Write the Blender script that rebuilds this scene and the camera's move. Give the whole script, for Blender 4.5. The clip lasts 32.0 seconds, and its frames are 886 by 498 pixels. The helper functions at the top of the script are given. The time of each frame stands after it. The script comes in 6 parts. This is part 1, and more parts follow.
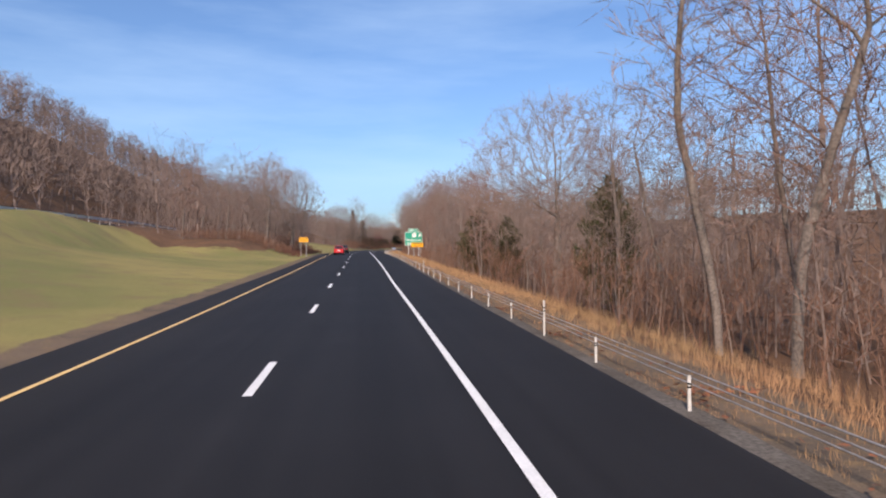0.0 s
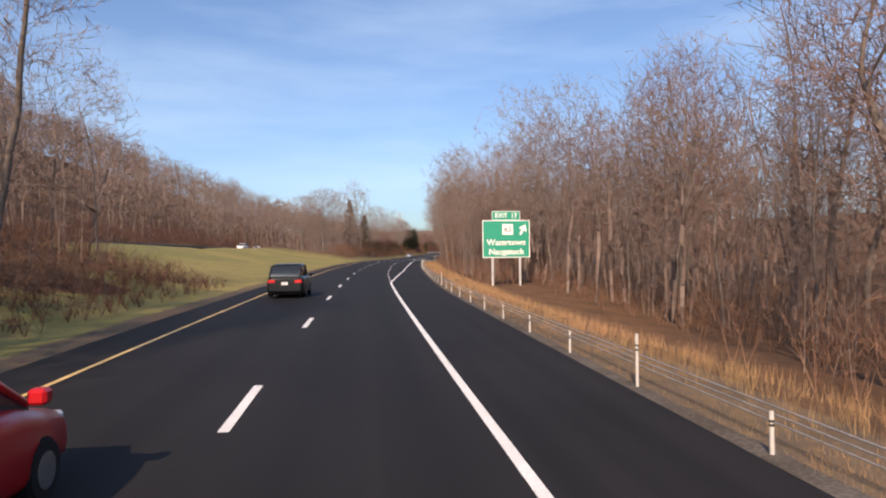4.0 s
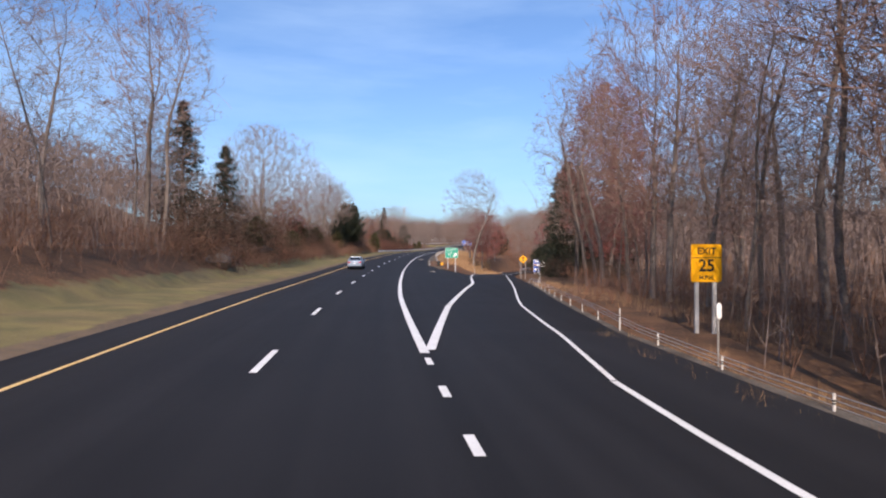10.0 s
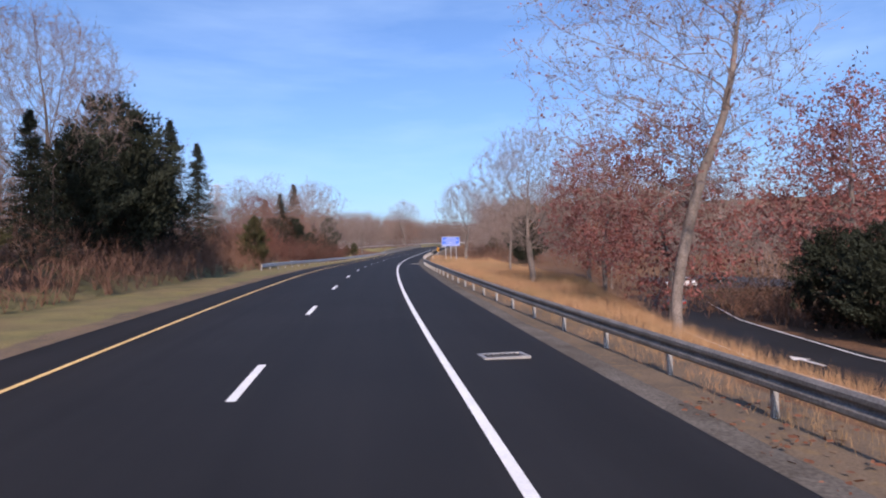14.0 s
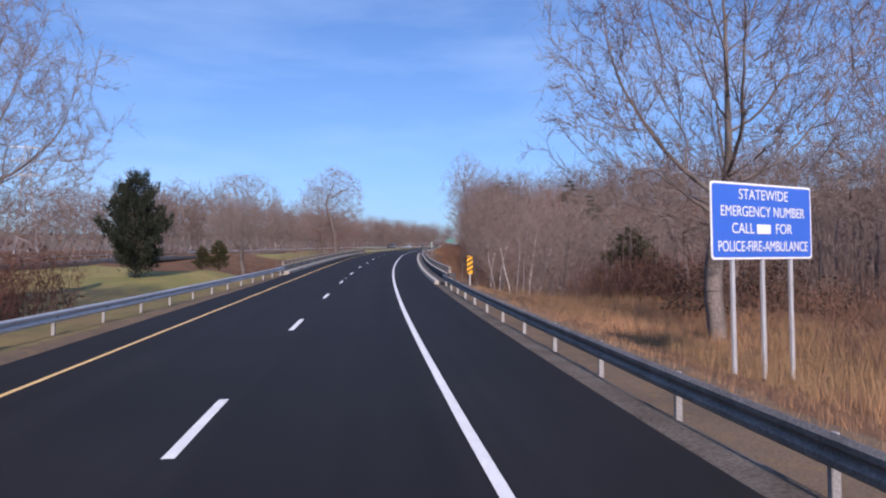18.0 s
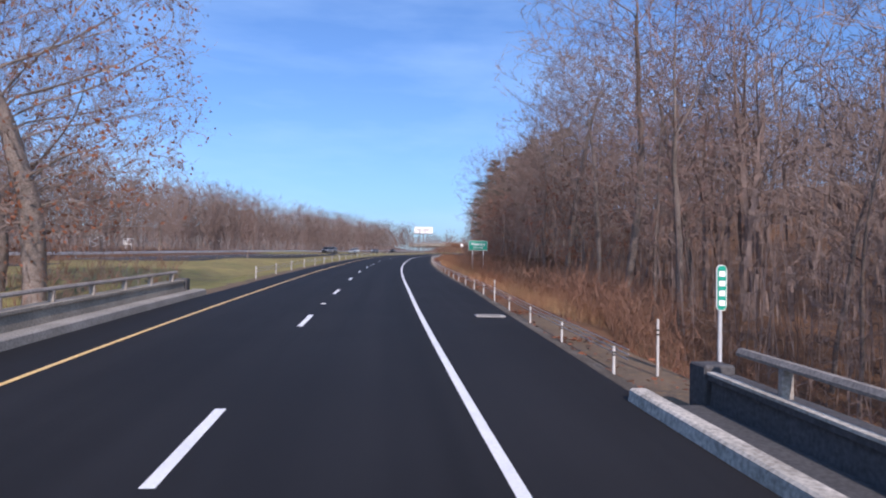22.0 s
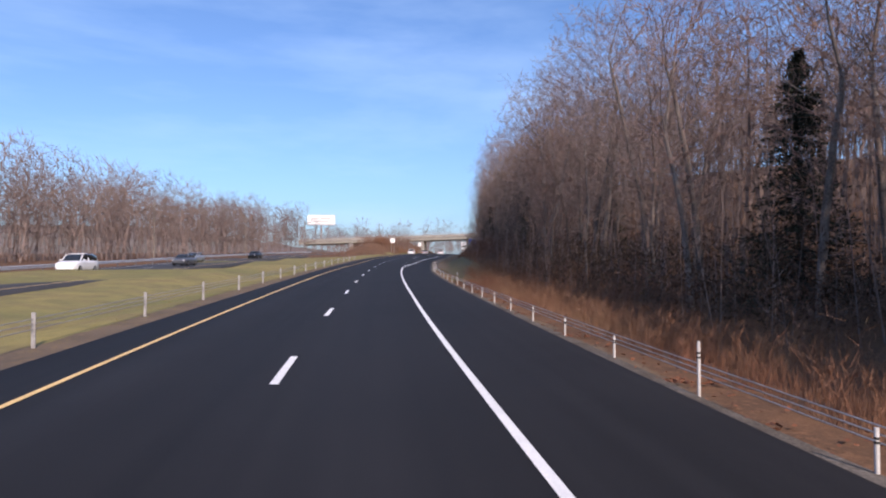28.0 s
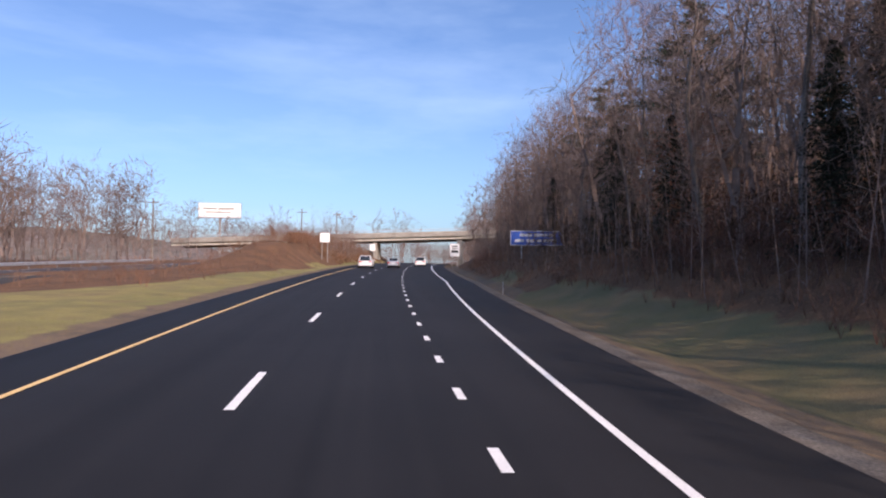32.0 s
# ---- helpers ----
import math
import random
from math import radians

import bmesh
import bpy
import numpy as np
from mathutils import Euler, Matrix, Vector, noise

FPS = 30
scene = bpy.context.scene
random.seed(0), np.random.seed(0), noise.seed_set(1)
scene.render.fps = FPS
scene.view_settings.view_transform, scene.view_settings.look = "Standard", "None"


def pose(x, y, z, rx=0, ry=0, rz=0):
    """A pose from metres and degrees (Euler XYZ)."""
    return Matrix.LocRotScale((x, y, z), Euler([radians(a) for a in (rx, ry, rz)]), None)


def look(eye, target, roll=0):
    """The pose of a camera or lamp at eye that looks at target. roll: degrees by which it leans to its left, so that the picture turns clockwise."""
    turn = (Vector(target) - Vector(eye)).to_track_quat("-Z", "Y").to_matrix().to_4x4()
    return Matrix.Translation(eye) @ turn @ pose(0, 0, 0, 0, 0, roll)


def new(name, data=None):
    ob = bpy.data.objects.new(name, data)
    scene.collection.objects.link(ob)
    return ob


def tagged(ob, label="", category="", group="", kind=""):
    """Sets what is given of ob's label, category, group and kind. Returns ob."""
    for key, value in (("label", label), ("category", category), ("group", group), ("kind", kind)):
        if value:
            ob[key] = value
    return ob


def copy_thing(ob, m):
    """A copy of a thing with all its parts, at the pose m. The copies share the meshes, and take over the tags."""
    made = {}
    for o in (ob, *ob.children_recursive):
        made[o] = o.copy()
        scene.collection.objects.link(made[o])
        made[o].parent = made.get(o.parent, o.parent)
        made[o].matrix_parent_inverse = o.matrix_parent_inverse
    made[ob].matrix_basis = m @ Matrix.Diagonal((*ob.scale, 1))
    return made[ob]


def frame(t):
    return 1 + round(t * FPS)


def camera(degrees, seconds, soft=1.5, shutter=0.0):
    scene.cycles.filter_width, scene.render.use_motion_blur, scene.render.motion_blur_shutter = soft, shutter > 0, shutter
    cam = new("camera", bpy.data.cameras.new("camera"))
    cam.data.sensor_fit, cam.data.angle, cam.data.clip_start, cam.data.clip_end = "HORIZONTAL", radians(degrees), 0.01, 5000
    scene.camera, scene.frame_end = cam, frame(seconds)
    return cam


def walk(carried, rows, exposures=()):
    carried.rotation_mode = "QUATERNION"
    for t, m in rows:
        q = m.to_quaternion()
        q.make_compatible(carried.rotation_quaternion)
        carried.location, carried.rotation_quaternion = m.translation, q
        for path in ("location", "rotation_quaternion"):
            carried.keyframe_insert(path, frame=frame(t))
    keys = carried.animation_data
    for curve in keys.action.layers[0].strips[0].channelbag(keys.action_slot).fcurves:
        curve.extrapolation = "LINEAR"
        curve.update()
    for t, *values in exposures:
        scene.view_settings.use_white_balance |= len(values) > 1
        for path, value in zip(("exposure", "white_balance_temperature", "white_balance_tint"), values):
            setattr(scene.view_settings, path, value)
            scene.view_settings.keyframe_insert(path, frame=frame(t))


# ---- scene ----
cam = camera(67.5, 32.0, 2.1)
PATH = [
    (0, (0.0, 0.0, 2.47), (0.266, 1.982, 2.497), -0.44),
    (0.5, (0.168, 14.427, 2.748), (0.433, 16.409, 2.776), -0.42),
    (1, (0.357, 28.805, 3.087), (0.619, 30.787, 3.112), -0.41),
    (1.5, (0.594, 43.102, 3.485), (0.856, 45.084, 3.533), -0.10),
    (2, (0.834, 57.23, 3.922), (1.091, 59.213, 3.968), -0.10),
    (2.5, (0.993, 71.122, 4.372), (1.252, 73.104, 4.419), -0.25),
    (3, (1.079, 84.818, 4.796), (1.339, 86.801, 4.842), -0.74),
    (3.5, (1.152, 98.579, 5.175), (1.415, 100.561, 5.217), -0.91),
    (4, (1.269, 112.385, 5.499), (1.533, 114.367, 5.537), -0.55),
    (4.5, (1.421, 126.208, 5.768), (1.689, 128.189, 5.802), 0.02),
    (5, (1.616, 140.045, 5.991), (1.894, 142.025, 6.019), 0.55),
    (5.5, (1.895, 153.912, 6.188), (2.187, 155.89, 6.212), 0.80),
    (6, (2.315, 167.827, 6.393), (2.63, 169.801, 6.422), 0.39),
    (6.5, (2.936, 181.754, 6.647), (3.274, 183.725, 6.677), 0.17),
    (7, (3.781, 195.638, 6.938), (4.145, 197.604, 6.975), 0.26),
    (7.5, (4.857, 209.461, 7.231), (5.248, 211.422, 7.262), 0.16),
    (8, (6.147, 223.269, 7.491), (6.562, 225.226, 7.515), -0.37),
    (8.5, (7.541, 237.157, 7.706), (7.976, 239.109, 7.732), -0.85),
    (9, (8.966, 251.165, 7.887), (9.416, 253.114, 7.909), -0.63),
    (9.5, (10.458, 265.154, 8.059), (10.927, 267.098, 8.083), -0.36),
    (10, (12.094, 278.953, 8.244), (12.582, 280.892, 8.275), 0.23),
    (10.5, (13.873, 292.581, 8.417), (14.385, 294.514, 8.447), 0.25),
    (11, (15.932, 306.242, 8.561), (16.477, 308.166, 8.593), -0.43),
    (11.5, (18.253, 320.014, 8.681), (18.825, 321.93, 8.717), -0.63),
    (12, (20.801, 333.9, 8.817), (21.405, 335.806, 8.853), -0.92),
    (12.5, (23.548, 347.832, 9.031), (24.183, 349.728, 9.079), -1.44),
    (13, (26.431, 361.681, 9.358), (27.09, 363.569, 9.406), -1.92),
    (13.5, (29.478, 375.369, 9.77), (30.159, 377.249, 9.827), -2.38),
    (14, (32.678, 389.04, 10.22), (33.378, 390.913, 10.259), -1.67),
    (14.5, (36.049, 402.707, 10.682), (36.777, 404.57, 10.728), -1.16),
    (15, (39.59, 416.348, 11.141), (40.338, 418.202, 11.195), -0.81),
    (15.5, (43.295, 429.939, 11.576), (44.066, 431.784, 11.628), -0.64),
    (16, (47.183, 443.453, 11.958), (47.982, 445.286, 11.999), -0.57),
    (16.5, (51.262, 456.855, 12.27), (52.091, 458.674, 12.299), -0.43),
    (17, (55.49, 470.122, 12.529), (56.341, 471.931, 12.565), -0.02),
    (17.5, (59.86, 483.269, 12.806), (60.734, 485.067, 12.842), -0.04),
    (18, (64.55, 496.327, 13.153), (65.458, 498.108, 13.203), -0.76),
    (18.5, (69.526, 509.407, 13.54), (70.454, 511.178, 13.587), -0.40),
    (19, (74.644, 522.488, 13.937), (75.595, 524.247, 13.986), -0.48),
    (19.5, (79.771, 535.5, 14.353), (80.743, 537.247, 14.399), -0.11),
    (20, (84.936, 548.324, 14.822), (85.922, 550.064, 14.882), 0.66),
    (20.5, (90.299, 560.968, 15.391), (91.302, 562.697, 15.466), 0.69),
    (21, (95.797, 573.586, 16.045), (96.822, 575.302, 16.113), 1.51),
    (21.5, (101.443, 586.113, 16.706), (102.49, 587.816, 16.777), 2.06),
    (22, (107.334, 598.557, 17.317), (108.4, 600.248, 17.379), 1.07),
    (22.5, (113.392, 610.978, 17.884), (114.477, 612.656, 17.959), 1.29),
    (23, (119.515, 623.357, 18.44), (120.623, 625.019, 18.532), 1.87),
    (23.5, (125.738, 635.603, 18.921), (126.877, 637.245, 18.999), 2.21),
    (24, (132.113, 647.732, 19.305), (133.282, 649.354, 19.375), 1.99),
    (24.5, (138.729, 659.807, 19.7), (139.912, 661.417, 19.771), 1.41),
    (25, (145.575, 671.806, 20.175), (146.771, 673.408, 20.245), 1.12),
    (25.5, (152.588, 683.712, 20.714), (153.806, 685.297, 20.784), 0.73),
    (26, (159.676, 695.562, 21.255), (160.913, 697.133, 21.322), 0.57),
    (26.5, (166.908, 707.289, 21.722), (168.164, 708.843, 21.79), 0.55),
    (27, (174.285, 718.961, 22.14), (175.561, 720.501, 22.201), 0.39),
    (27.5, (181.827, 730.578, 22.532), (183.123, 732.1, 22.588), 0.16),
    (28, (189.549, 742.114, 22.917), (190.867, 743.617, 22.971), -0.09),
    (28.5, (197.471, 753.544, 23.307), (198.812, 755.027, 23.362), -0.32),
    (29, (205.603, 764.86, 23.695), (206.968, 766.32, 23.755), -0.50),
    (29.5, (213.905, 776.103, 24.043), (215.289, 777.547, 24.102), -0.87),
    (30, (222.366, 787.293, 24.349), (223.764, 788.722, 24.416), -0.72),
    (30.5, (230.958, 798.439, 24.65), (232.368, 799.856, 24.719), -0.63),
    (31, (239.686, 809.492, 25.039), (241.11, 810.895, 25.111), -0.04),
    (31.5, (248.461, 820.443, 25.524), (249.902, 821.828, 25.596), 0.16),
    (32, (257.264, 831.217, 26.085), (258.718, 832.588, 26.157), 0.24),
]

walk(cam, [(t, look(eye, target, roll)) for t, eye, target, roll in PATH], exposures=[(0, -0.03, 7000, 23), (1.5, 0.0, 7150, 23), (3, 0.08, 8100, 26), (6, 0.03, 7200, 23), (8, 0.1, 7100, 23), (9, 0.07, 7000, 23), (12, 0.0, 6550, 26), (14, 0.0, 6500, 28), (17, -0.24, 6200, 29), (20, -0.21, 6150, 29), (23, -0.08, 6050, 25), (26, -0.03, 6200, 26), (29, 0.02, 6750, 28), (32, 0.06, 6950, 30)])

# ---- world and sun: shadows fall ahead and to the right, about 31 degrees high ----
SUN_WAY = Vector((0.342 * math.cos(radians(31)), 0.94 * math.cos(radians(31)), -math.sin(radians(31))))
world = bpy.data.worlds.new("world")
scene.world = world
world.use_nodes = True
wn, wl = world.node_tree.nodes, world.node_tree.links
sky = wn.new("ShaderNodeTexSky")
sky.sky_type, sky.sun_disc = "NISHITA", False
sky.sun_elevation, sky.sun_rotation = radians(31), radians(200)
sky.altitude, sky.air_density, sky.dust_density, sky.ozone_density = 100, 1.0, 2.0, 3.0
wn["Background"].inputs[1].default_value = 0.162
coord = wn.new("ShaderNodeTexCoord")
mapn = wn.new("ShaderNodeMapping")
mapn.inputs["Scale"].default_value = (1.2, 2.2, 7.0)
cirrus = wn.new("ShaderNodeTexNoise")
cirrus.inputs["Scale"].default_value, cirrus.inputs["Detail"].default_value, cirrus.inputs["Roughness"].default_value = 1.6, 6, 0.55
ramp = wn.new("ShaderNodeMapRange")
ramp.inputs["From Min"].default_value, ramp.inputs["From Max"].default_value = 0.45, 0.9
ramp.inputs["To Max"].default_value = 0.42
mixc = wn.new("ShaderNodeMixRGB")
mixc.inputs[2].default_value = (6.5, 7.0, 7.6, 1)
wl.new(coord.outputs["Generated"], mapn.inputs[0])
wl.new(mapn.outputs[0], cirrus.inputs["Vector"])
wl.new(cirrus.outputs["Fac"], ramp.inputs["Value"])
wl.new(ramp.outputs[0], mixc.inputs[0])
wl.new(sky.outputs[0], mixc.inputs[1])
tint = wn.new("ShaderNodeMixRGB")
tint.blend_type = "MULTIPLY"
tint.inputs[0].default_value, tint.inputs[2].default_value = 1.0, (0.70, 0.965, 1.15, 1)
wl.new(mixc.outputs[0], tint.inputs[1])
wl.new(tint.outputs[0], wn["Background"].inputs[0])
sun = new("sun", bpy.data.lights.new("sun", "SUN"))
sun.data.energy, sun.data.angle, sun.data.color = 5.0, radians(0.5), (1.0, 0.865, 0.69)
sun.matrix_world = look(Vector((0, 0, 300)), Vector((0, 0, 300)) + SUN_WAY)


# ---- materials ----
def mat(name, col, rough=0.7, var=0.25, scale=3.0, fine=40.0, bump=0.2, metal=0.0, hue=None, spec=0.4, island=False, rand=False, spread=0.14):
    """A surface with variation at two scales; hue: a second colour that the coarse scale blends in."""
    m = bpy.data.materials.new(name)
    m.use_nodes = True
    n, l = m.node_tree.nodes, m.node_tree.links
    b = n["Principled BSDF"]
    b.inputs["Roughness"].default_value, b.inputs["Metallic"].default_value = rough, metal
    b.inputs["Specular IOR Level"].default_value = spec
    tc = n.new("ShaderNodeTexCoord")
    ns = []
    for sc, det in ((scale, 4), (fine, 3)):
        t = n.new("ShaderNodeTexNoise")
        t.inputs["Scale"].default_value, t.inputs["Detail"].default_value = sc, det
        l.new(tc.outputs["Object"], t.inputs["Vector"])
        ns.append(t)
    second = hue or tuple(min(1, c * (1 - var)) for c in col)
    mix = n.new("ShaderNodeMixRGB")
    mix.inputs[1].default_value, mix.inputs[2].default_value = (*col, 1), (*second, 1)
    mr = n.new("ShaderNodeMapRange")
    mr.inputs["From Min"].default_value, mr.inputs["From Max"].default_value = 0.35, 0.65
    l.new(ns[0].outputs["Fac"], mr.inputs["Value"])
    l.new(mr.outputs[0], mix.inputs[0])
    hsv = n.new("ShaderNodeHueSaturation")
    mr2 = n.new("ShaderNodeMapRange")
    mr2.inputs["From Min"].default_value, mr2.inputs["From Max"].default_value = 0.3, 0.7
    mr2.inputs["To Min"].default_value, mr2.inputs["To Max"].default_value = 1 - var, 1 + var
    l.new(ns[1].outputs["Fac"], mr2.inputs["Value"])
    l.new(mr2.outputs[0], hsv.inputs["Value"])
    l.new(mix.outputs[0], hsv.inputs["Color"])
    out = hsv.outputs[0]
    if island or rand:
        g = n.new("ShaderNodeNewGeometry") if island else n.new("ShaderNodeObjectInfo")
        h2 = n.new("ShaderNodeHueSaturation")
        m3 = n.new("ShaderNodeMapRange")
        m3.inputs["To Min"].default_value, m3.inputs["To Max"].default_value = 1 - spread, 1 + spread
        l.new(g.outputs["Random Per Island" if island else "Random"], m3.inputs["Value"])
        l.new(m3.outputs[0], h2.inputs["Value"])
        l.new(out, h2.inputs["Color"])
        out = h2.outputs[0]
    l.new(out, b.inputs["Base Color"])
    if bump:
        bp = n.new("ShaderNodeBump")
        bp.inputs["Strength"].default_value, bp.inputs["Distance"].default_value = bump, 0.02
        l.new(ns[1].outputs["Fac"], bp.inputs["Height"])
        l.new(bp.outputs[0], b.inputs["Normal"])
    return m


ASPHALT = mat("fresh_asphalt", (0.0170, 0.0164, 0.0176), 0.8, 0.22, 0.25, 60, 0.25, spec=0.24)
ASPHALT_OLD = mat("worn_asphalt", (0.055, 0.054, 0.055), 0.75, 0.25, 0.3, 50, 0.3)
EDGE_OLD = mat("grey_broken_pavement", (0.155, 0.138, 0.12), 0.95, 0.35, 0.9, 18, 0.6, hue=(0.10, 0.085, 0.07), spec=0.1)
PAINT_W = mat("white_road_paint", (0.86, 0.86, 0.84), 0.55, 0.10, 1.5, 30, 0.1)
PAINT_Y = mat("yellow_road_paint", (0.90, 0.60, 0.24), 0.55, 0.12, 1.5, 30, 0.1)
LITTER = mat("leaf_litter", (0.17, 0.095, 0.055), 0.95, 0.4, 0.4, 9, 0.6, hue=(0.11, 0.07, 0.045), spec=0.1)
BARK = mat("grey_brown_bark", (0.205, 0.172, 0.153), 0.9, 0.35, 1.2, 14, 0.5, rand=True, spec=0.15)
TWIG = mat("twigs", (0.27, 0.208, 0.182), 0.9, 0.25, 0.4, 5, 0, rand=True, spec=0.15)
TWIG_RED = mat("reddish_twigs", (0.265, 0.17, 0.14), 0.9, 0.3, 0.4, 5, 0, rand=True, spec=0.15)
BIRCH = mat("birch_bark", (0.74, 0.70, 0.66), 0.8, 0.4, 2.0, 9, 0.3, hue=(0.30, 0.26, 0.24), spec=0.2)
WOODS = mat("woods_twigs", (0.222, 0.17, 0.151), 0.95, 0.25, 0.05, 2, 0, island=True, spec=0.1)
BRUSH = mat("brown_brush", (0.205, 0.108, 0.075), 0.95, 0.35, 0.08, 2, 0, hue=(0.155, 0.10, 0.075), island=True, spec=0.1)
# BRUSH again, redder, with the shade of the banks put into its colour
BRUSH_RED_SHADED = mat("red_brown_brush_shaded", (0.15, 0.068, 0.052), 0.95, 0.35, 0.08, 2, 0, hue=(0.105, 0.06, 0.05), island=True, spec=0.1)
STRAW = mat("golden_grass", (0.41, 0.235, 0.13), 0.9, 0.3, 0.15, 3, 0, hue=(0.30, 0.20, 0.105), island=True, spec=0.15)
RUSSET = mat("russet_dry_weeds", (0.195, 0.092, 0.058), 0.9, 0.3, 0.15, 3, 0, hue=(0.20, 0.12, 0.075), island=True, spec=0.1)
BLADES = mat("grass_blades", (0.25, 0.215, 0.075), 0.9, 0.3, 0.1, 3, 0, hue=(0.15, 0.165, 0.05), island=True, spec=0.15)
LEAF_RED = mat("rust_red_oak_leaves", (0.26, 0.095, 0.08), 0.8, 0.35, 0.5, 4, 0, hue=(0.17, 0.065, 0.06), island=True, spec=0.2)
LEAF_RUST = mat("rust_brown_leaves", (0.25, 0.10, 0.055), 0.8, 0.35, 0.5, 4, 0, island=True, spec=0.2)
NEEDLE = mat("dark_conifer_needles", (0.034, 0.042, 0.028), 0.85, 0.35, 0.5, 4, 0, island=True, spec=0.2)
NEEDLE_PINE = mat("pine_needles", (0.042, 0.06, 0.037), 0.85, 0.35, 0.4, 4, 0, island=True, spec=0.2)
CEDAR = mat("olive_cedar_foliage", (0.070, 0.062, 0.028), 0.85, 0.35, 0.5, 4, 0, hue=(0.05, 0.055, 0.025), island=True, spec=0.2)
GALV = mat("galvanized_steel", (0.58, 0.59, 0.60), 0.45, 0.12, 2, 25, 0.05, metal=0.35)
# dull weathered steel, darkened because the right rail's face lies in shade
GALV_DARK = mat("weathered_steel_shade_dark", (0.23, 0.215, 0.20), 0.6, 0.3, 2, 25, 0.1, metal=0.2)
RAILSTEEL = mat("rust_stained_steel", (0.34, 0.30, 0.26), 0.75, 0.3, 2, 25, 0.1, metal=0.1)
# left parapet's concrete, paler than CONC_D for the sun on it
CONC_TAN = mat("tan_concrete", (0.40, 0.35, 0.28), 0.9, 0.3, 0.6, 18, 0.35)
GALV_OLD = mat("weathered_steel", (0.40, 0.39, 0.38), 0.6, 0.25, 2, 25, 0.1, metal=0.45)
POSTW = mat("white_post_paint", (0.47, 0.45, 0.42), 0.6, 0.12, 3, 30, 0.05)
BLACK = mat("black_plastic", (0.02, 0.02, 0.02), 0.5, 0.1, 3, 30, 0)
CONC = mat("weathered_concrete", (0.35, 0.325, 0.285), 0.9, 0.28, 0.6, 18, 0.35)
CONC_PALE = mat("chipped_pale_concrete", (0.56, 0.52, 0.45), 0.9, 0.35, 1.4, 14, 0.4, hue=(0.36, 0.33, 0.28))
# dark for the right parapet, whose shade is put into this colour
CONC_K = mat("shade_dark_concrete", (0.085, 0.083, 0.085), 0.9, 0.3, 0.5, 16, 0.3)
CONC_D = mat("stained_concrete", (0.27, 0.25, 0.225), 0.9, 0.3, 0.5, 16, 0.35)
SIGN_G = mat("green_sign_sheeting", (0.0, 0.30, 0.20), 0.4, 0.06, 1, 20, 0)
SIGN_B = mat("blue_sign_sheeting", (0.045, 0.15, 0.62), 0.4, 0.06, 1, 20, 0)
SIGN_Y = mat("yellow_sign_sheeting", (0.90, 0.42, 0.005), 0.4, 0.06, 1, 20, 0)
SIGN_W = mat("white_sign_sheeting", (0.85, 0.86, 0.85), 0.4, 0.04, 1, 20, 0)
SIGN_K = mat("black_sign_ink", (0.02, 0.02, 0.02), 0.5, 0.05, 1, 20, 0)
SIGN_BACK = mat("sign_aluminium", (0.45, 0.46, 0.47), 0.5, 0.1, 2, 20, 0, metal=0.5)
ROCK = mat("grey_brown_rock", (0.15, 0.12, 0.10), 0.95, 0.35, 0.6, 8, 0.7)
TYRE = mat("tyre_rubber", (0.018, 0.018, 0.018), 0.85, 0.1, 3, 40, 0.1)
RIM = mat("alloy_rim", (0.45, 0.46, 0.47), 0.35, 0.1, 3, 40, 0, metal=0.8)
CARGLASS = mat("tinted_car_glass", (0.02, 0.025, 0.03), 0.06, 0.05, 1, 10, 0, spec=0.8)
LAMP_R = mat("red_tail_lamp", (0.55, 0.02, 0.02), 0.2, 0.05, 1, 10, 0, spec=0.7)
LAMP_W = mat("clear_lamp", (0.75, 0.76, 0.78), 0.15, 0.05, 1, 10, 0, spec=0.7)
PLATE = mat("plate_white", (0.75, 0.78, 0.82), 0.5, 0.05, 3, 30, 0)
WOODPOLE = mat("weathered_timber", (0.22, 0.19, 0.16), 0.9, 0.3, 1, 20, 0.3)
FAR = mat("far_wooded_hill", (0.165, 0.138, 0.13), 0.95, 0.3, 0.006, 0.06, 0, hue=(0.12, 0.115, 0.10), spec=0.05)

NEEDLE_WOOD = mat("dark_conifer_bark", (0.055, 0.043, 0.036), 0.95, 0.3, 0.6, 8, 0.3, spec=0.1)
# shrub leaves dark enough to carry the shade under the trees
SHRUB = mat("shade_dark_shrub_leaves", (0.062, 0.048, 0.034), 0.85, 0.35, 0.4, 4, 0, hue=(0.10, 0.055, 0.04), island=True, spec=0.15)


def asphalt_streaks(m):
    """Wheel tracks and paver seams along the lanes, from the road's own lengthwise coordinates."""
    n, l = m.node_tree.nodes, m.node_tree.links
    uv = n.new("ShaderNodeUVMap")
    uv.uv_map = "lane"
    mp = n.new("ShaderNodeMapping")
    mp.inputs["Scale"].default_value = (1.3, 0.012, 1)
    l.new(uv.outputs[0], mp.inputs[0])
    t = n.new("ShaderNodeTexNoise")
    t.inputs["Scale"].default_value, t.inputs["Detail"].default_value, t.inputs["Roughness"].default_value = 1.0, 5, 0.6
    l.new(mp.outputs[0], t.inputs["Vector"])
    r = n.new("ShaderNodeMapRange")
    r.inputs["From Min"].default_value, r.inputs["From Max"].default_value = 0.3, 0.7
    r.inputs["To Min"].default_value, r.inputs["To Max"].default_value = 0.72, 1.3
    l.new(t.outputs["Fac"], r.inputs["Value"])
    h = n.new("ShaderNodeHueSaturation")
    b = n["Principled BSDF"]
    l.new(b.inputs["Base Color"].links[0].from_socket, h.inputs["Color"])
    l.new(r.outputs[0], h.inputs["Value"])
    l.new(h.outputs[0], b.inputs["Base Color"])


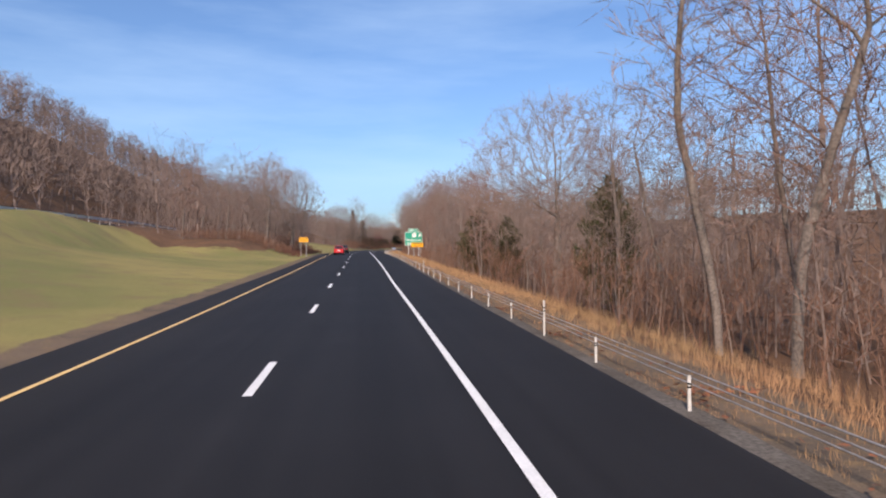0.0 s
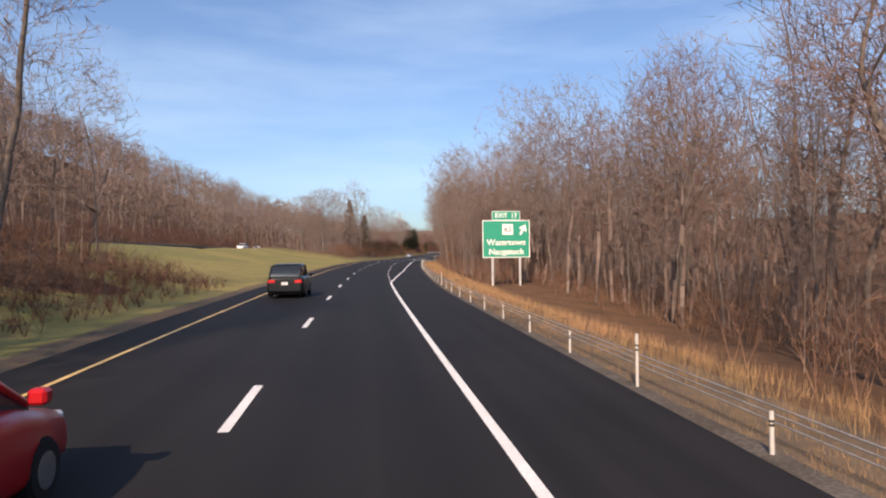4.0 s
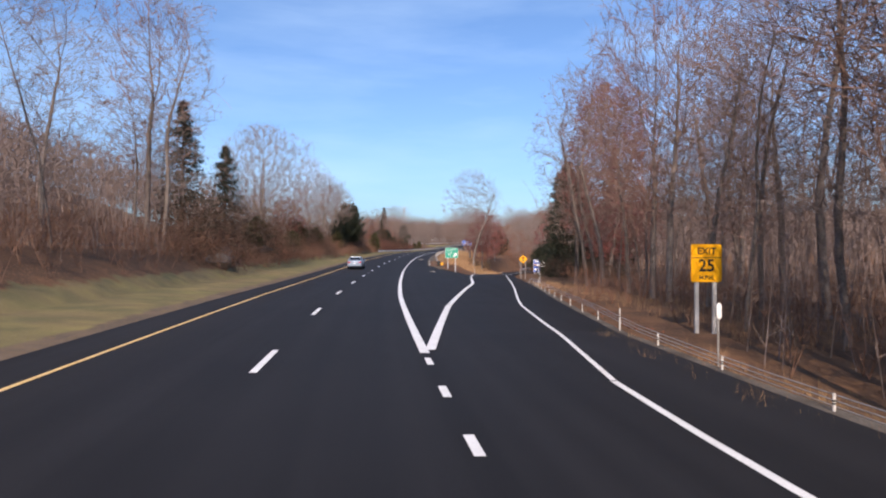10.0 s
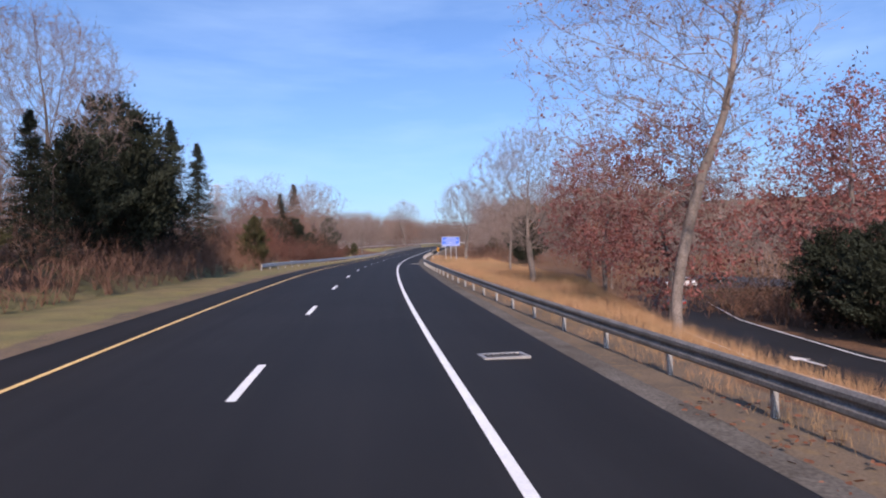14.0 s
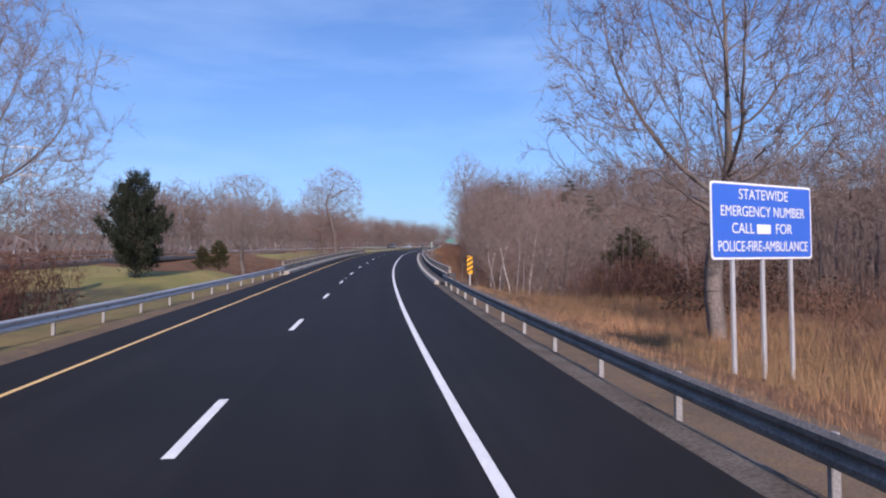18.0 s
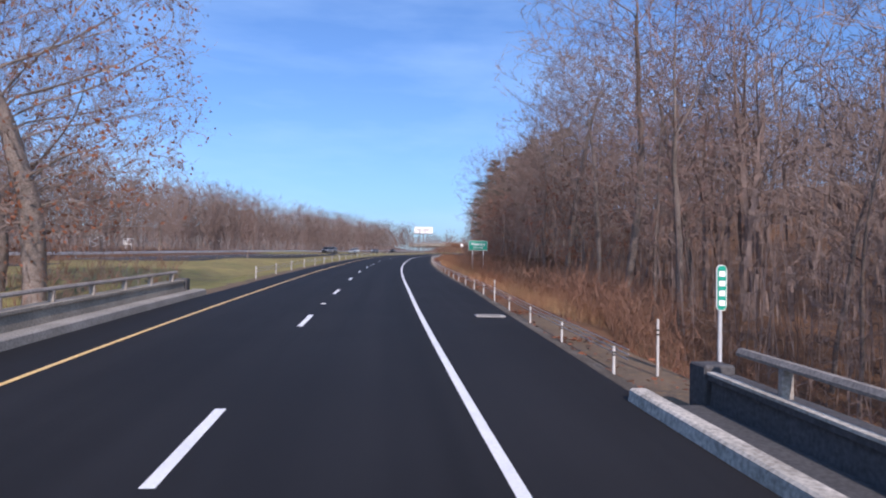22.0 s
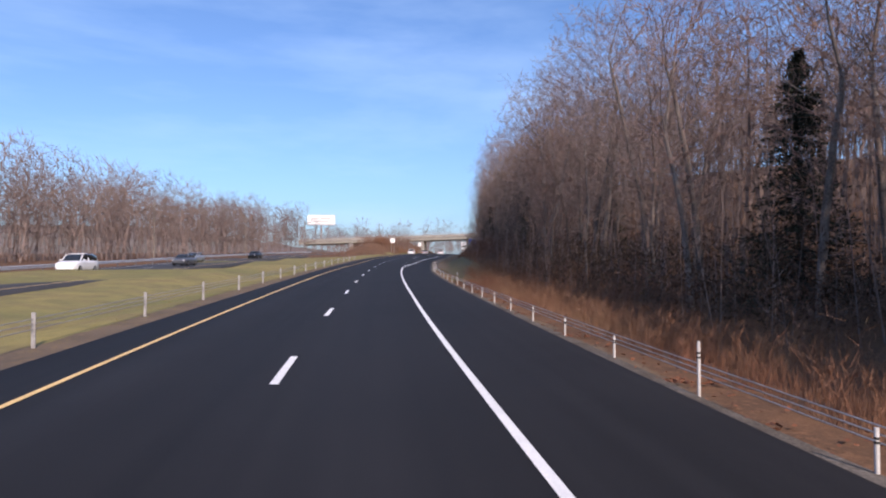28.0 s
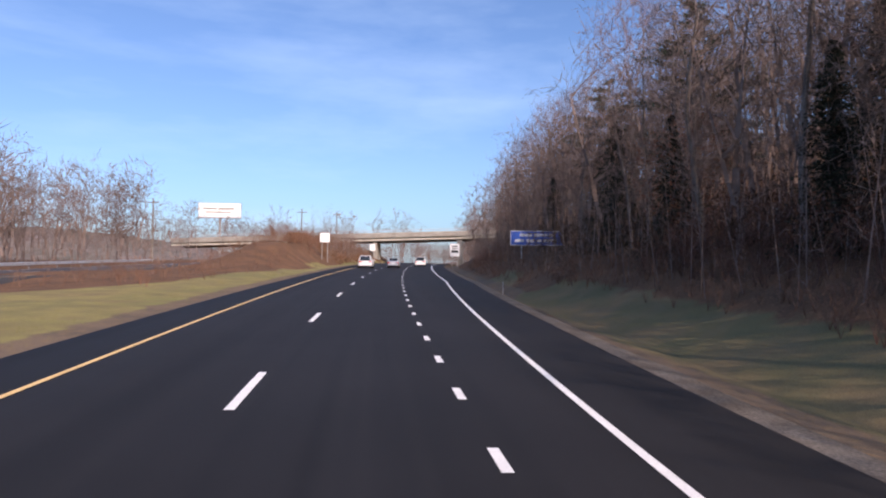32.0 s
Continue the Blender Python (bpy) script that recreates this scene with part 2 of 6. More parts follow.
asphalt_streaks(ASPHALT)


def ground_mat():
    """Dry lawn, leaf litter and sandy verge, each over its own ground, with ragged borders."""
    m = bpy.data.materials.new("roadside_ground")
    m.use_nodes = True
    n, l = m.node_tree.nodes, m.node_tree.links
    b = n["Principled BSDF"]
    b.inputs["Roughness"].default_value, b.inputs["Specular IOR Level"].default_value = 0.95, 0.1
    tc = n.new("ShaderNodeTexCoord")

    def fuzz(scale, detail=4):
        t = n.new("ShaderNodeTexNoise")
        t.inputs["Scale"].default_value, t.inputs["Detail"].default_value = scale, detail
        l.new(tc.outputs["Object"], t.inputs["Vector"])
        return t.outputs["Fac"]

    def blend(fac, c1, c2, lo=0.38, hi=0.62):
        r = n.new("ShaderNodeMapRange")
        r.inputs["From Min"].default_value, r.inputs["From Max"].default_value = lo, hi
        l.new(fac, r.inputs["Value"])
        x = n.new("ShaderNodeMixRGB")
        l.new(r.outputs[0], x.inputs[0])
        for k, c in ((1, c1), (2, c2)):
            if isinstance(c, tuple):
                x.inputs[k].default_value = (*c, 1)
            else:
                l.new(c, x.inputs[k])
        return x.outputs[0]

    lawn = blend(fuzz(0.09), (0.30, 0.25, 0.098), (0.20, 0.195, 0.075))
    lawn = blend(fuzz(0.5), lawn, (0.22, 0.172, 0.086), 0.5, 0.75)
    parched = blend(fuzz(0.35), (0.20, 0.15, 0.085), (0.15, 0.135, 0.07))
    litter = blend(fuzz(0.4), (0.17, 0.095, 0.055), (0.11, 0.068, 0.045))
    litter = blend(fuzz(7.0), litter, (0.22, 0.12, 0.07), 0.5, 0.7)
    sand = blend(fuzz(0.6), (0.175, 0.13, 0.092), (0.13, 0.102, 0.077))
    sand = blend(fuzz(4.0), sand, (0.21, 0.145, 0.085), 0.52, 0.7)
    at_ = n.new("ShaderNodeAttribute")
    at_.attribute_name = "cover"
    sep = n.new("ShaderNodeSeparateColor")
    l.new(at_.outputs["Color"], sep.inputs[0])
    edge = fuzz(0.7, 6)

    def mask(channel):
        s = n.new("ShaderNodeMath")
        s.operation = "MULTIPLY_ADD"
        s.inputs[1].default_value, s.inputs[2].default_value = 0.9, -0.45
        l.new(edge, s.inputs[0])
        t = n.new("ShaderNodeMath")
        l.new(channel, t.inputs[0])
        l.new(s.outputs[0], t.inputs[1])
        return t.outputs[0]

    lawn = blend(mask(sep.outputs[2]), lawn, parched, 0.3, 0.7)
    col = blend(mask(sep.outputs[0]), litter, lawn, 0.42, 0.58)
    col = blend(mask(sep.outputs[1]), col, sand, 0.42, 0.58)
    grain = n.new("ShaderNodeHueSaturation")
    g = n.new("ShaderNodeMapRange")
    g.inputs["From Min"].default_value, g.inputs["From Max"].default_value = 0.3, 0.7
    g.inputs["To Min"].default_value, g.inputs["To Max"].default_value = 0.78, 1.22
    fine = fuzz(26.0, 3)
    l.new(fine, g.inputs["Value"])
    l.new(g.outputs[0], grain.inputs["Value"])
    l.new(col, grain.inputs["Color"])
    l.new(grain.outputs[0], b.inputs["Base Color"])
    bp = n.new("ShaderNodeBump")
    bp.inputs["Strength"].default_value, bp.inputs["Distance"].default_value = 0.35, 0.03
    l.new(fine, bp.inputs["Height"])
    l.new(bp.outputs[0], b.inputs["Normal"])
    return m


GROUND = ground_mat()


def car_paint(name, col, metal=0.3):
    return mat(name, col, 0.28, 0.04, 0.5, 60, 0, metal=metal, spec=0.6)


# ---- the road's axis: the middle of the lane that the camera keeps to ----
KNOTS_XY = [
    (-3.90, -111.42), (-0.16, 0.00), (0.80, 55.73), (1.13, 111.48), (2.52, 167.20), (5.97, 222.82),
    (11.98, 278.23), (20.73, 333.28), (32.30, 387.81), (46.74, 441.64), (64.04, 494.61), (84.11, 546.59),
    (106.83, 597.51), (132.02, 647.24), (159.65, 695.63), (189.81, 742.47), (222.58, 787.60), (257.21, 831.22),
    (294.21, 872.91), (333.14, 912.81), (373.91, 950.82), (416.43, 986.86), (458.95, 1022.91), (501.47, 1058.95),
    (543.99, 1094.99), (586.51, 1131.04), (629.03, 1167.08), (671.55, 1203.12), (714.07, 1239.17), (756.60, 1275.21),
]
KNOTS_Z = [-0.95, 0.07, 1.49, 3.05, 4.00, 5.06, 5.83, 6.44, 7.79, 9.48, 10.73, 12.41, 14.84, 16.89, 18.83, 20.53, 21.96, 23.66, 25.45, 27.10, 28.40, 29.20, 29.70, 30.00, 30.00, 30.00, 30.00, 30.00, 30.00, 30.00]

STEP = 55.742
KS = [-2 * STEP] + [STEP * i for i in range(len(KNOTS_Z) - 1)]
KA = np.array([(s, xy[0], xy[1], z) for s, xy, z in zip(KS, KNOTS_XY, KNOTS_Z)])


def spline(x, y):
    n, h = len(x), np.diff(x)
    a, b = np.eye(n), np.zeros(n)
    for i in range(1, n - 1):
        a[i, i - 1:i + 2] = h[i - 1], 2 * (h[i - 1] + h[i]), h[i]
        b[i] = 6 * ((y[i + 1] - y[i]) / h[i] - (y[i] - y[i - 1]) / h[i - 1])
    return np.linalg.solve(a, b)


KM = [spline(KA[:, 0], KA[:, k]) for k in (1, 2, 3)]


def along(s, k):
    x, y, m = KA[:, 0], KA[:, k], KM[k - 1]
    if s < x[0] or s > x[-1]:
        e = x[0] if s < x[0] else x[-1]
        g = (along(e, k) - along(e - 1, k)) if s > e else (along(e + 1, k) - along(e, k))
        return along(e, k) + (s - e) * (g if k < 3 else 0)
    i = min(max(int(np.searchsorted(x, s)) - 1, 0), len(x) - 2)
    h = x[i + 1] - x[i]
    a = (x[i + 1] - s) / h
    b = 1 - a
    return a * y[i] + b * y[i + 1] + ((a ** 3 - a) * m[i] + (b ** 3 - b) * m[i + 1]) * h * h / 6


# the lane's middle against the axis
LANE_MID = [(0, 0.07), (20, 0), (40, -0.1), (70, 0.06), (97, 0.2), (140, 0), (180, -0.26), (232, -0.13), (258, -0.2), (290, -0.46), (316, -0.54), (343, -0.33), (374, -0.22), (400, -0.18), (485, -0.4), (511, -0.5), (539, -0.42), (569, -0.42), (595, -0.28), (621, -0.22), (649, 0.03), (679, -0.03), (705, 0.05), (731, 0.18), (816, 0.16), (848, -0.1), (875, -0.02), (901, -0.16), (1000, -0.2)]
_axis = {}


def axis(s):
    key = round(s, 3)
    if key not in _axis:
        h = math.atan2(-(along(s + 0.5, 1) - along(s - 0.5, 1)), along(s + 0.5, 2) - along(s - 0.5, 2))
        c = float(np.interp(s, [a for a, _ in LANE_MID], [b for _, b in LANE_MID]))
        _axis[key] = along(s, 1) + c * math.cos(h), along(s, 2) + c * math.sin(h), along(s, 3), h
    return _axis[key]


def lerp(table, s):
    return float(np.interp(s, [a for a, _ in table], [b for _, b in table]))


def sm(v, a, b):
    """0 at a, 1 at b, smooth between."""
    t = min(max((v - a) / (b - a), 0), 1)
    return t * t * (3 - 2 * t)


def win(s, a, b, e):
    return sm(s, a - e, a) * (1 - sm(s, b, b + e))


BANK = [(0, 0), (200, 0.005), (330, 0.02), (378, 0.032), (440, 0.02), (520, 0.0), (700, 0.0), (800, 0.018), (900, 0.035), (1100, 0.03)]


def at(s, u, dz=0.0):
    """A point beside the road: s metres along, u to the right of the lane's middle, dz over the road."""
    x, y, z, h = axis(s)
    return Vector((x + u * math.cos(h), y + u * math.sin(h), z - lerp(BANK, s) * min(max(u, -9), 16) + dz))


def heading(s):
    return math.degrees(axis(s)[3])


# pavement's edges
EDGE_R = [(-120, 4.35), (110, 4.5), (150, 4.75), (185, 5.7), (260, 6.75), (290, 7.8), (300, 8.4), (330, 12.6), (345, 14.6), (358, 15.6), (360, 9.9), (368, 10.2), (374, 10.5), (376, 10.7), (377, 4.75), (400, 4.5), (470, 4.1), (540, 4.3), (620, 4.5),
          (650, 5.2), (860, 5.2), (900, 6.2), (950, 7.9), (1300, 7.9)]
EDGE_L = [(-120, -7.0), (300, -7.2), (480, -7.3), (630, -7.3), (690, -7.05), (900, -7.05), (1300, -7.2)]
# the exit ramp: its left line's place and its fall below the main road
RAMP_U = [(296, 1.95), (310, 3.85), (317.5, 5.0), (327, 6.4), (339, 8.2), (345, 8.8), (361, 10.0), (376, 11.4), (396, 14.4), (420, 17.6), (440, 21.5), (470, 29.0), (510, 42.0)]
RAMP_Z = [(296, 0), (315, -0.08), (330, -0.22), (345, -0.42), (361, -0.65), (376, -1.05), (396, -1.95), (420, -3.1), (440, -3.9), (470, -4.8), (510, -5.4)]


# the other carriageway's middle and height
OPP = [(-120, -40), (60, -40), (160, -42), (300, -44), (420, -48), (560, -46), (620, -40), (680, -32), (757, -22.2), (800, -22.6), (850, -25.5), (900, -28), (1000, -33), (1300, -38)]
OPPZ = [(-120, 5.9), (20, 5.7), (140, 4.4), (240, 3.6), (300, 3.0), (420, 2.4), (520, 0.6), (600, 0.2), (700, 0.05), (1300, 0.0)]


# the wooded hill on the left: its height along the road
HILL = [(-120, 62), (200, 60), (280, 54), (360, 44), (430, 36), (520, 20), (620, 0)]


def ground_dz(s, u):
    """Height of the ground over the road's level."""
    if u >= 0:
        d = -0.12 - 0.9 * sm(u, 6, 12)
        d -= 0.8 * win(s, 5, 150, 20) * sm(u, 9, 18)
        # hillside woods on the last stretch, rising
        d += 2.6 * sm(s, 650, 700) * sm(u, 9, 24) + 5.0 * sm(s, 800, 960) * sm(u, 12, 45) + 9.0 * sm(s, 650, 710) * sm(u, 20, 50) + 1.8 * sm(s, 850, 900) * sm(u, 8.8, 15)
        # ramp's cutting and the low ground beside it
        r, rz = lerp(RAMP_U, s), lerp(RAMP_Z, s)
        w = win(s, 310, 520, 25)
        low = d * (1 - sm(u, r - 6, r - 0.6)) + (rz - 0.12) * sm(u, r - 6, r - 0.6)
        d = d * (1 - w) + low * w
        # kept below the paved gore
        e = lerp(EDGE_R, s)
        if 300 < s < 379 and 3.5 < u < e + 0.6:
            d = min(d, ramp_fall(s, u) - 0.3)
        # river valley under the bridge
        d -= 6.5 * win(s, 566, 622, 22) * sm(u, 6.3, 13)
        d += 8 * sm(u, 150, 600) + (11 * (1 - sm(s, 330, 390)) + 5 * sm(s, 590, 660)) * sm(u, 38, 105)
        return d
    v = -u
    d = -0.12 + 0.15 * sm(v, 7.5, 12)
    d += (5.9 * sm(v, 9, 40)) * (1 - sm(s, 20, 110)) + 2.8 * win(s, 100, 150, 15) * sm(v, 9.5, 19)
    d += 3.6 * win(s, 165, 285, 25) * sm(v, 9, 42) + 2.3 * win(s, 305, 480, 25) * sm(v, 12.5, 17)
    d += lerp(HILL, s) * sm(v, 48, 165)
    d += 1.9 * win(s, 562, 590, 12) * sm(v, 15, 23)
    d -= 1.6 * win(s, 520, 560, 20) * sm(v, 9, 22) + 2.6 * win(s, 572, 632, 20) * sm(v, 8.6, 15)
    d -= 0.5 * win(s, 660, 900, 20) * sm(v, 8.5, 12) * (1 - sm(v, 13, 16))
    d += 3.6 * win(s, 985, 1090, 28) * sm(v, 10.5, 16) * (1 - sm(v, 19, 25))
    d += 7 * sm(v, 140, 600) * sm(s, 300, 600)
    o = -lerp(OPP, s)
    near = 1 - sm(abs(v - o), 7, 13)
    return d * (1 - near) + (lerp(OPPZ, s) - 0.14) * near


def ramp_fall(s, u):
    """Fall of the pavement where the ramp leaves: level in the lane, the ramp's own height past its left line."""
    if not 300 < s < 377:
        return 0.0
    foot = max(lerp(RAMP_U, s) - 0.7, 4.3)
    return lerp(RAMP_Z, s) * min(1.0, max(0.0, (u - 4) / (foot - 4)))


def ground(s, u, dz=0.0):
    return at(s, u, ground_dz(s, u) + dz)


def mesh_of(name, verts, faces, m, smooth=False):
    me = bpy.data.meshes.new(name)
    me.from_pydata([tuple(v) for v in verts], [], [tuple(f) for f in faces])
    me.materials.append(m)
    if smooth:
        me.polygons.foreach_set("use_smooth", [True] * len(me.polygons))
    me.update()
    return me


def np_mesh(name, v, f, m):
    """A mesh from arrays: f is n x 3 or n x 4."""
    me = bpy.data.meshes.new(name)
    n, k = f.shape
    me.vertices.add(len(v))
    me.vertices.foreach_set("co", np.asarray(v, np.float32).ravel())
    me.loops.add(n * k)
    me.loops.foreach_set("vertex_index", f.astype(np.int32).ravel())
    me.polygons.add(n)
    me.polygons.foreach_set("loop_start", np.arange(0, n * k, k, dtype=np.int32))
    me.update(calc_edges=True)
    me.materials.append(m)
    return me


def part(name, me, parent, label=""):
    ob = new(name, me)
    ob.parent = parent
    if label:
        ob["label"] = label
    return ob


def box(x0, x1, y0, y1, z0, z1, m, bevel=0.0, name="box"):
    """A box's mesh with softened edges."""
    bm = bmesh.new()
    bmesh.ops.create_cube(bm, size=1)
    for v in bm.verts:
        v.co = Vector(((x0 + x1) / 2 + v.co.x * (x1 - x0), (y0 + y1) / 2 + v.co.y * (y1 - y0), (z0 + z1) / 2 + v.co.z * (z1 - z0)))
    if bevel:
        bmesh.ops.bevel(bm, geom=bm.edges[:], offset=bevel, segments=1, affect="EDGES")
    me = bpy.data.meshes.new(name)
    bm.to_mesh(me)
    bm.free()
    me.materials.append(m)
    return me


def tube_mesh(p0, p1, r0, r1, k, m, name="tube"):
    v, f = tubes([p0], [p1], [r0], [r1], k)
    return np_mesh(name, v, f, m)


def tubes(p0, p1, r0, r1, k):
    """Tapered tubes with k sides between the rows of p0 and p1."""
    p0, p1, r0, r1 = (np.asarray(a, float) for a in (p0, p1, r0, r1))
    d = p1 - p0
    d /= np.linalg.norm(d, axis=1)[:, None] + 1e-9
    ref = np.where(np.abs(d[:, 2:3]) > 0.9, [[1.0, 0, 0]], [[0, 0, 1.0]])
    a = np.cross(d, ref)
    a /= np.linalg.norm(a, axis=1)[:, None]
    b = np.cross(d, a)
    ang = np.arange(k) * 2 * np.pi / k
    ring = a[:, None] * np.cos(ang)[None, :, None] + b[:, None] * np.sin(ang)[None, :, None]
    v = np.concatenate([p0[:, None] + ring * r0[:, None, None], p1[:, None] + ring * r1[:, None, None]], 1)
    i, j = np.arange(k), (np.arange(k) + 1) % k
    f = np.stack([i, j, j + k, i + k], 1)
    f = (f[None] + (np.arange(len(p0)) * 2 * k)[:, None, None]).reshape(-1, 4)
    return v.reshape(-1, 3), f


def strip(name, s0, s1, cols, m, step=4.0, place=at):
    """A sheet along the road; cols: functions or numbers (u, dz) across it."""
    n = max(2, int(math.ceil((s1 - s0) / step)) + 1)
    k, vs, fs = len(cols), [], []
    for i in range(n):
        s = s0 + (s1 - s0) * i / (n - 1)
        for u, d in cols:
            vs.append(place(s, u(s) if callable(u) else u, d(s) if callable(d) else d))
    for i in range(n - 1):
        fs += [(i * k + j, i * k + j + 1, i * k + k + j + 1, i * k + k + j) for j in range(k - 1)]
    me = mesh_of(name, vs, fs, m, True)
    lay = me.uv_layers.new(name="lane")
    flat = []
    for f in fs:
        for q in f:
            s = s0 + (s1 - s0) * (q // k) / (n - 1)
            u = cols[q % k][0]
            flat += [u(s) if callable(u) else u, s]
    lay.data.foreach_set("uv", flat)
    return me


def solid_strip(name, s0, s1, prof, m, step=3.0, place=at):
    """A closed profile [(u, dz), ...] drawn along the road, with end caps."""
    n = max(2, int(math.ceil((s1 - s0) / step)) + 1)
    k, vs, fs = len(prof), [], []
    for i in range(n):
        s = s0 + (s1 - s0) * i / (n - 1)
        vs += [place(s, u(s) if callable(u) else u, d) for u, d in prof]
    for i in range(n - 1):
        fs += [(i * k + j, i * k + (j + 1) % k, i * k + k + (j + 1) % k, i * k + k + j) for j in range(k)]
    fs += [tuple(range(k - 1, -1, -1)), tuple(range((n - 1) * k, n * k))]
    me = mesh_of(name, vs, fs, m)
    bm = bmesh.new()
    bm.from_mesh(me)
    bmesh.ops.recalc_face_normals(bm, faces=bm.faces)
    bm.to_mesh(me)
    bm.free()
    return me


def smooth_noise(x, y, sc):
    return noise.noise(Vector((x / sc, y / sc, 0.3)))


# ---- ground ----
us = [-960, -900, -600, -420, -300, -220, -160, -120, -95, -75, -60, -48, -40, -33, -27, -22, -18, -15, -12.5, -10.5, -9, -7.9, -6, -2, 2, 4.0, 5.3, 6.6, 8, 10, 12, 14.5, 17, 20, 24, 29, 35, 43, 55, 75, 110, 170, 260, 400, 600, 780, 820]
ss = [-540, -500, -300, -200] + list(range(-120, 1260, 6)) + [1300, 1400, 1550, 1750, 2000, 2350, 2400]
vs, fs = [], []
for s in ss:
    for u in us:
        p = ground(s, u)
        w = sm(abs(u), 8, 30)
        if 340 < s < 545 and u > 0:
            w *= 1 - win(u, lerp(RAMP_U, s) - 2, lerp(RAMP_U, s) + (12 if s < 455 else 40), 3)
        p.z += w * (0.9 * smooth_noise(p.x, p.y, 23) + 0.25 * smooth_noise(p.x, p.y, 5)) + sm(abs(u), 6.5, 9) * 0.06 * smooth_noise(p.x, p.y, 2.0)
        if u in (us[0], us[-1]) or s in (ss[0], ss[-1]):
            p.z = -24
        vs.append(p)
for i in range(len(ss) - 1):
    fs += [(i * len(us) + j, i * len(us) + j + 1, (i + 1) * len(us) + j + 1, (i + 1) * len(us) + j) for j in range(len(us) - 1)]
me = mesh_of("ground", vs, fs, GROUND, True)


def cover(s, u):
    """Which ground lies here: lawn, sandy verge."""
    o = lerp(OPP, s)
    reach = -1.5 * smooth_noise(s, u, 9)
    if s < 95 or 155 < s < 292:
        far = -50
    else:
        far = lerp([(95, -13), (155, -13), (292, -14), (480, -14), (484, -46), (588, -46), (594, -10), (652, -10), (656, -30), (925, -30), (930, -15), (960, -12), (970, -10.5), (1300, -10.5)], s)
    e = lerp(EDGE_R, s)
    lawn = far + reach < u < -6.5 or (640 < s < 925 and u > o + 5 and u < -6.5) or (838 < s < 1010 and e + 1.0 < u < 11.6 + 1.2 * win(s, 872, 935, 12) + 0.8 * smooth_noise(s, u, 5))
    verge = (3 < u < 6.7 and s < 640) or (3 < u < e + 1.0 and s >= 790) or (3 < u < e + 2.4 and s >= 872) or (358 < s < 420 and 3 < u < e + 1.3) or -8.0 < u < -6.5
    return float(lawn), float(verge)


tint_attr = me.color_attributes.new("cover", "FLOAT_COLOR", "POINT")
vals = []
for s in ss:
    for u in us:
        lawn, verge = cover(s, u)
        vals += [lawn, verge, 0.62 * win(s, 292, 560, 20) + 0.42 * sm(s, 640, 660) if u < 0 else 0.95, 1.0]
tint_attr.data.foreach_set("color", vals)
tagged(new("ground", me), "dry autumn grass and leaf litter beside the highway", "ground", kind="structure")

# the country beyond, out to the horizon
vs = [(150 + r * math.cos(a * math.pi / 24), 450 + r * math.sin(a * math.pi / 24), -24.0 + 3 * math.sin(a * 1.7)) for r in (60, 700, 1500, 2600, 4500) for a in range(48)]
fs = [(k * 48 + j, k * 48 + (j + 1) % 48, (k + 1) * 48 + (j + 1) % 48, (k + 1) * 48 + j) for k in range(4) for j in range(48)]
tagged(new("far_ground", mesh_of("far_ground", vs, fs, LITTER, True)), "brown wooded country stretching to the horizon", "ground", kind="structure")

# ---- road ----
def kink(s):
    return max(min(lerp(EDGE_R, s) - 0.05, max(lerp(RAMP_U, s) - 0.7, 4.3)), lerp(EDGE_R, s) - 0.05 if not 300 < s < 377 else 4.02)


tagged(new("road", strip("road", -120, 1300, [(lambda s: lerp(EDGE_L, s), -0.10), (lambda s: lerp(EDGE_L, s), 0), (-4, 0), (-1.9, 0.004), (0, 0.004), (1.9, 0), (lambda s: min(4.0, lerp(EDGE_R, s) - 0.1), 0), (lambda s: kink(s), lambda s: ramp_fall(s, kink(s))), (lambda s: lerp(EDGE_R, s), lambda s: ramp_fall(s, lerp(EDGE_R, s))), (lambda s: lerp(EDGE_R, s) + 0.02, lambda s: ramp_fall(s, lerp(EDGE_R, s)) - 0.10)], ASPHALT, 1.0)),
       "freshly laid dark asphalt two-lane highway carriageway", "road", kind="structure")
ramp_road = strip("exit_ramp", 352, 520, [(lambda s: lerp(RAMP_U, s) - 0.7, lambda s: lerp(RAMP_Z, s) - 0.05), (lambda s: lerp(RAMP_U, s) - 0.65, lambda s: lerp(RAMP_Z, s) + 0.03), (lambda s: lerp(RAMP_U, s) + 5.8 + 4 * sm(s, 430, 470), lambda s: lerp(RAMP_Z, s) + 0.03), (lambda s: lerp(RAMP_U, s) + 5.85 + 4 * sm(s, 430, 470), lambda s: lerp(RAMP_Z, s) - 0.05)], ASPHALT, 2.0)
tagged(new("exit_ramp", ramp_road), "asphalt exit ramp falling away beside the highway", "road", kind="structure")
# side street at the foot of the ramp
cross = new("side_street", mesh_of("side_street", [at(470, 70, -5.25), at(530, 62, -5.25), at(510, 20, -5.15), at(478, 24, -5.15)], [(0, 1, 2, 3)], ASPHALT_OLD))
tagged(cross, "asphalt side street at the foot of the exit ramp", "road", kind="structure")
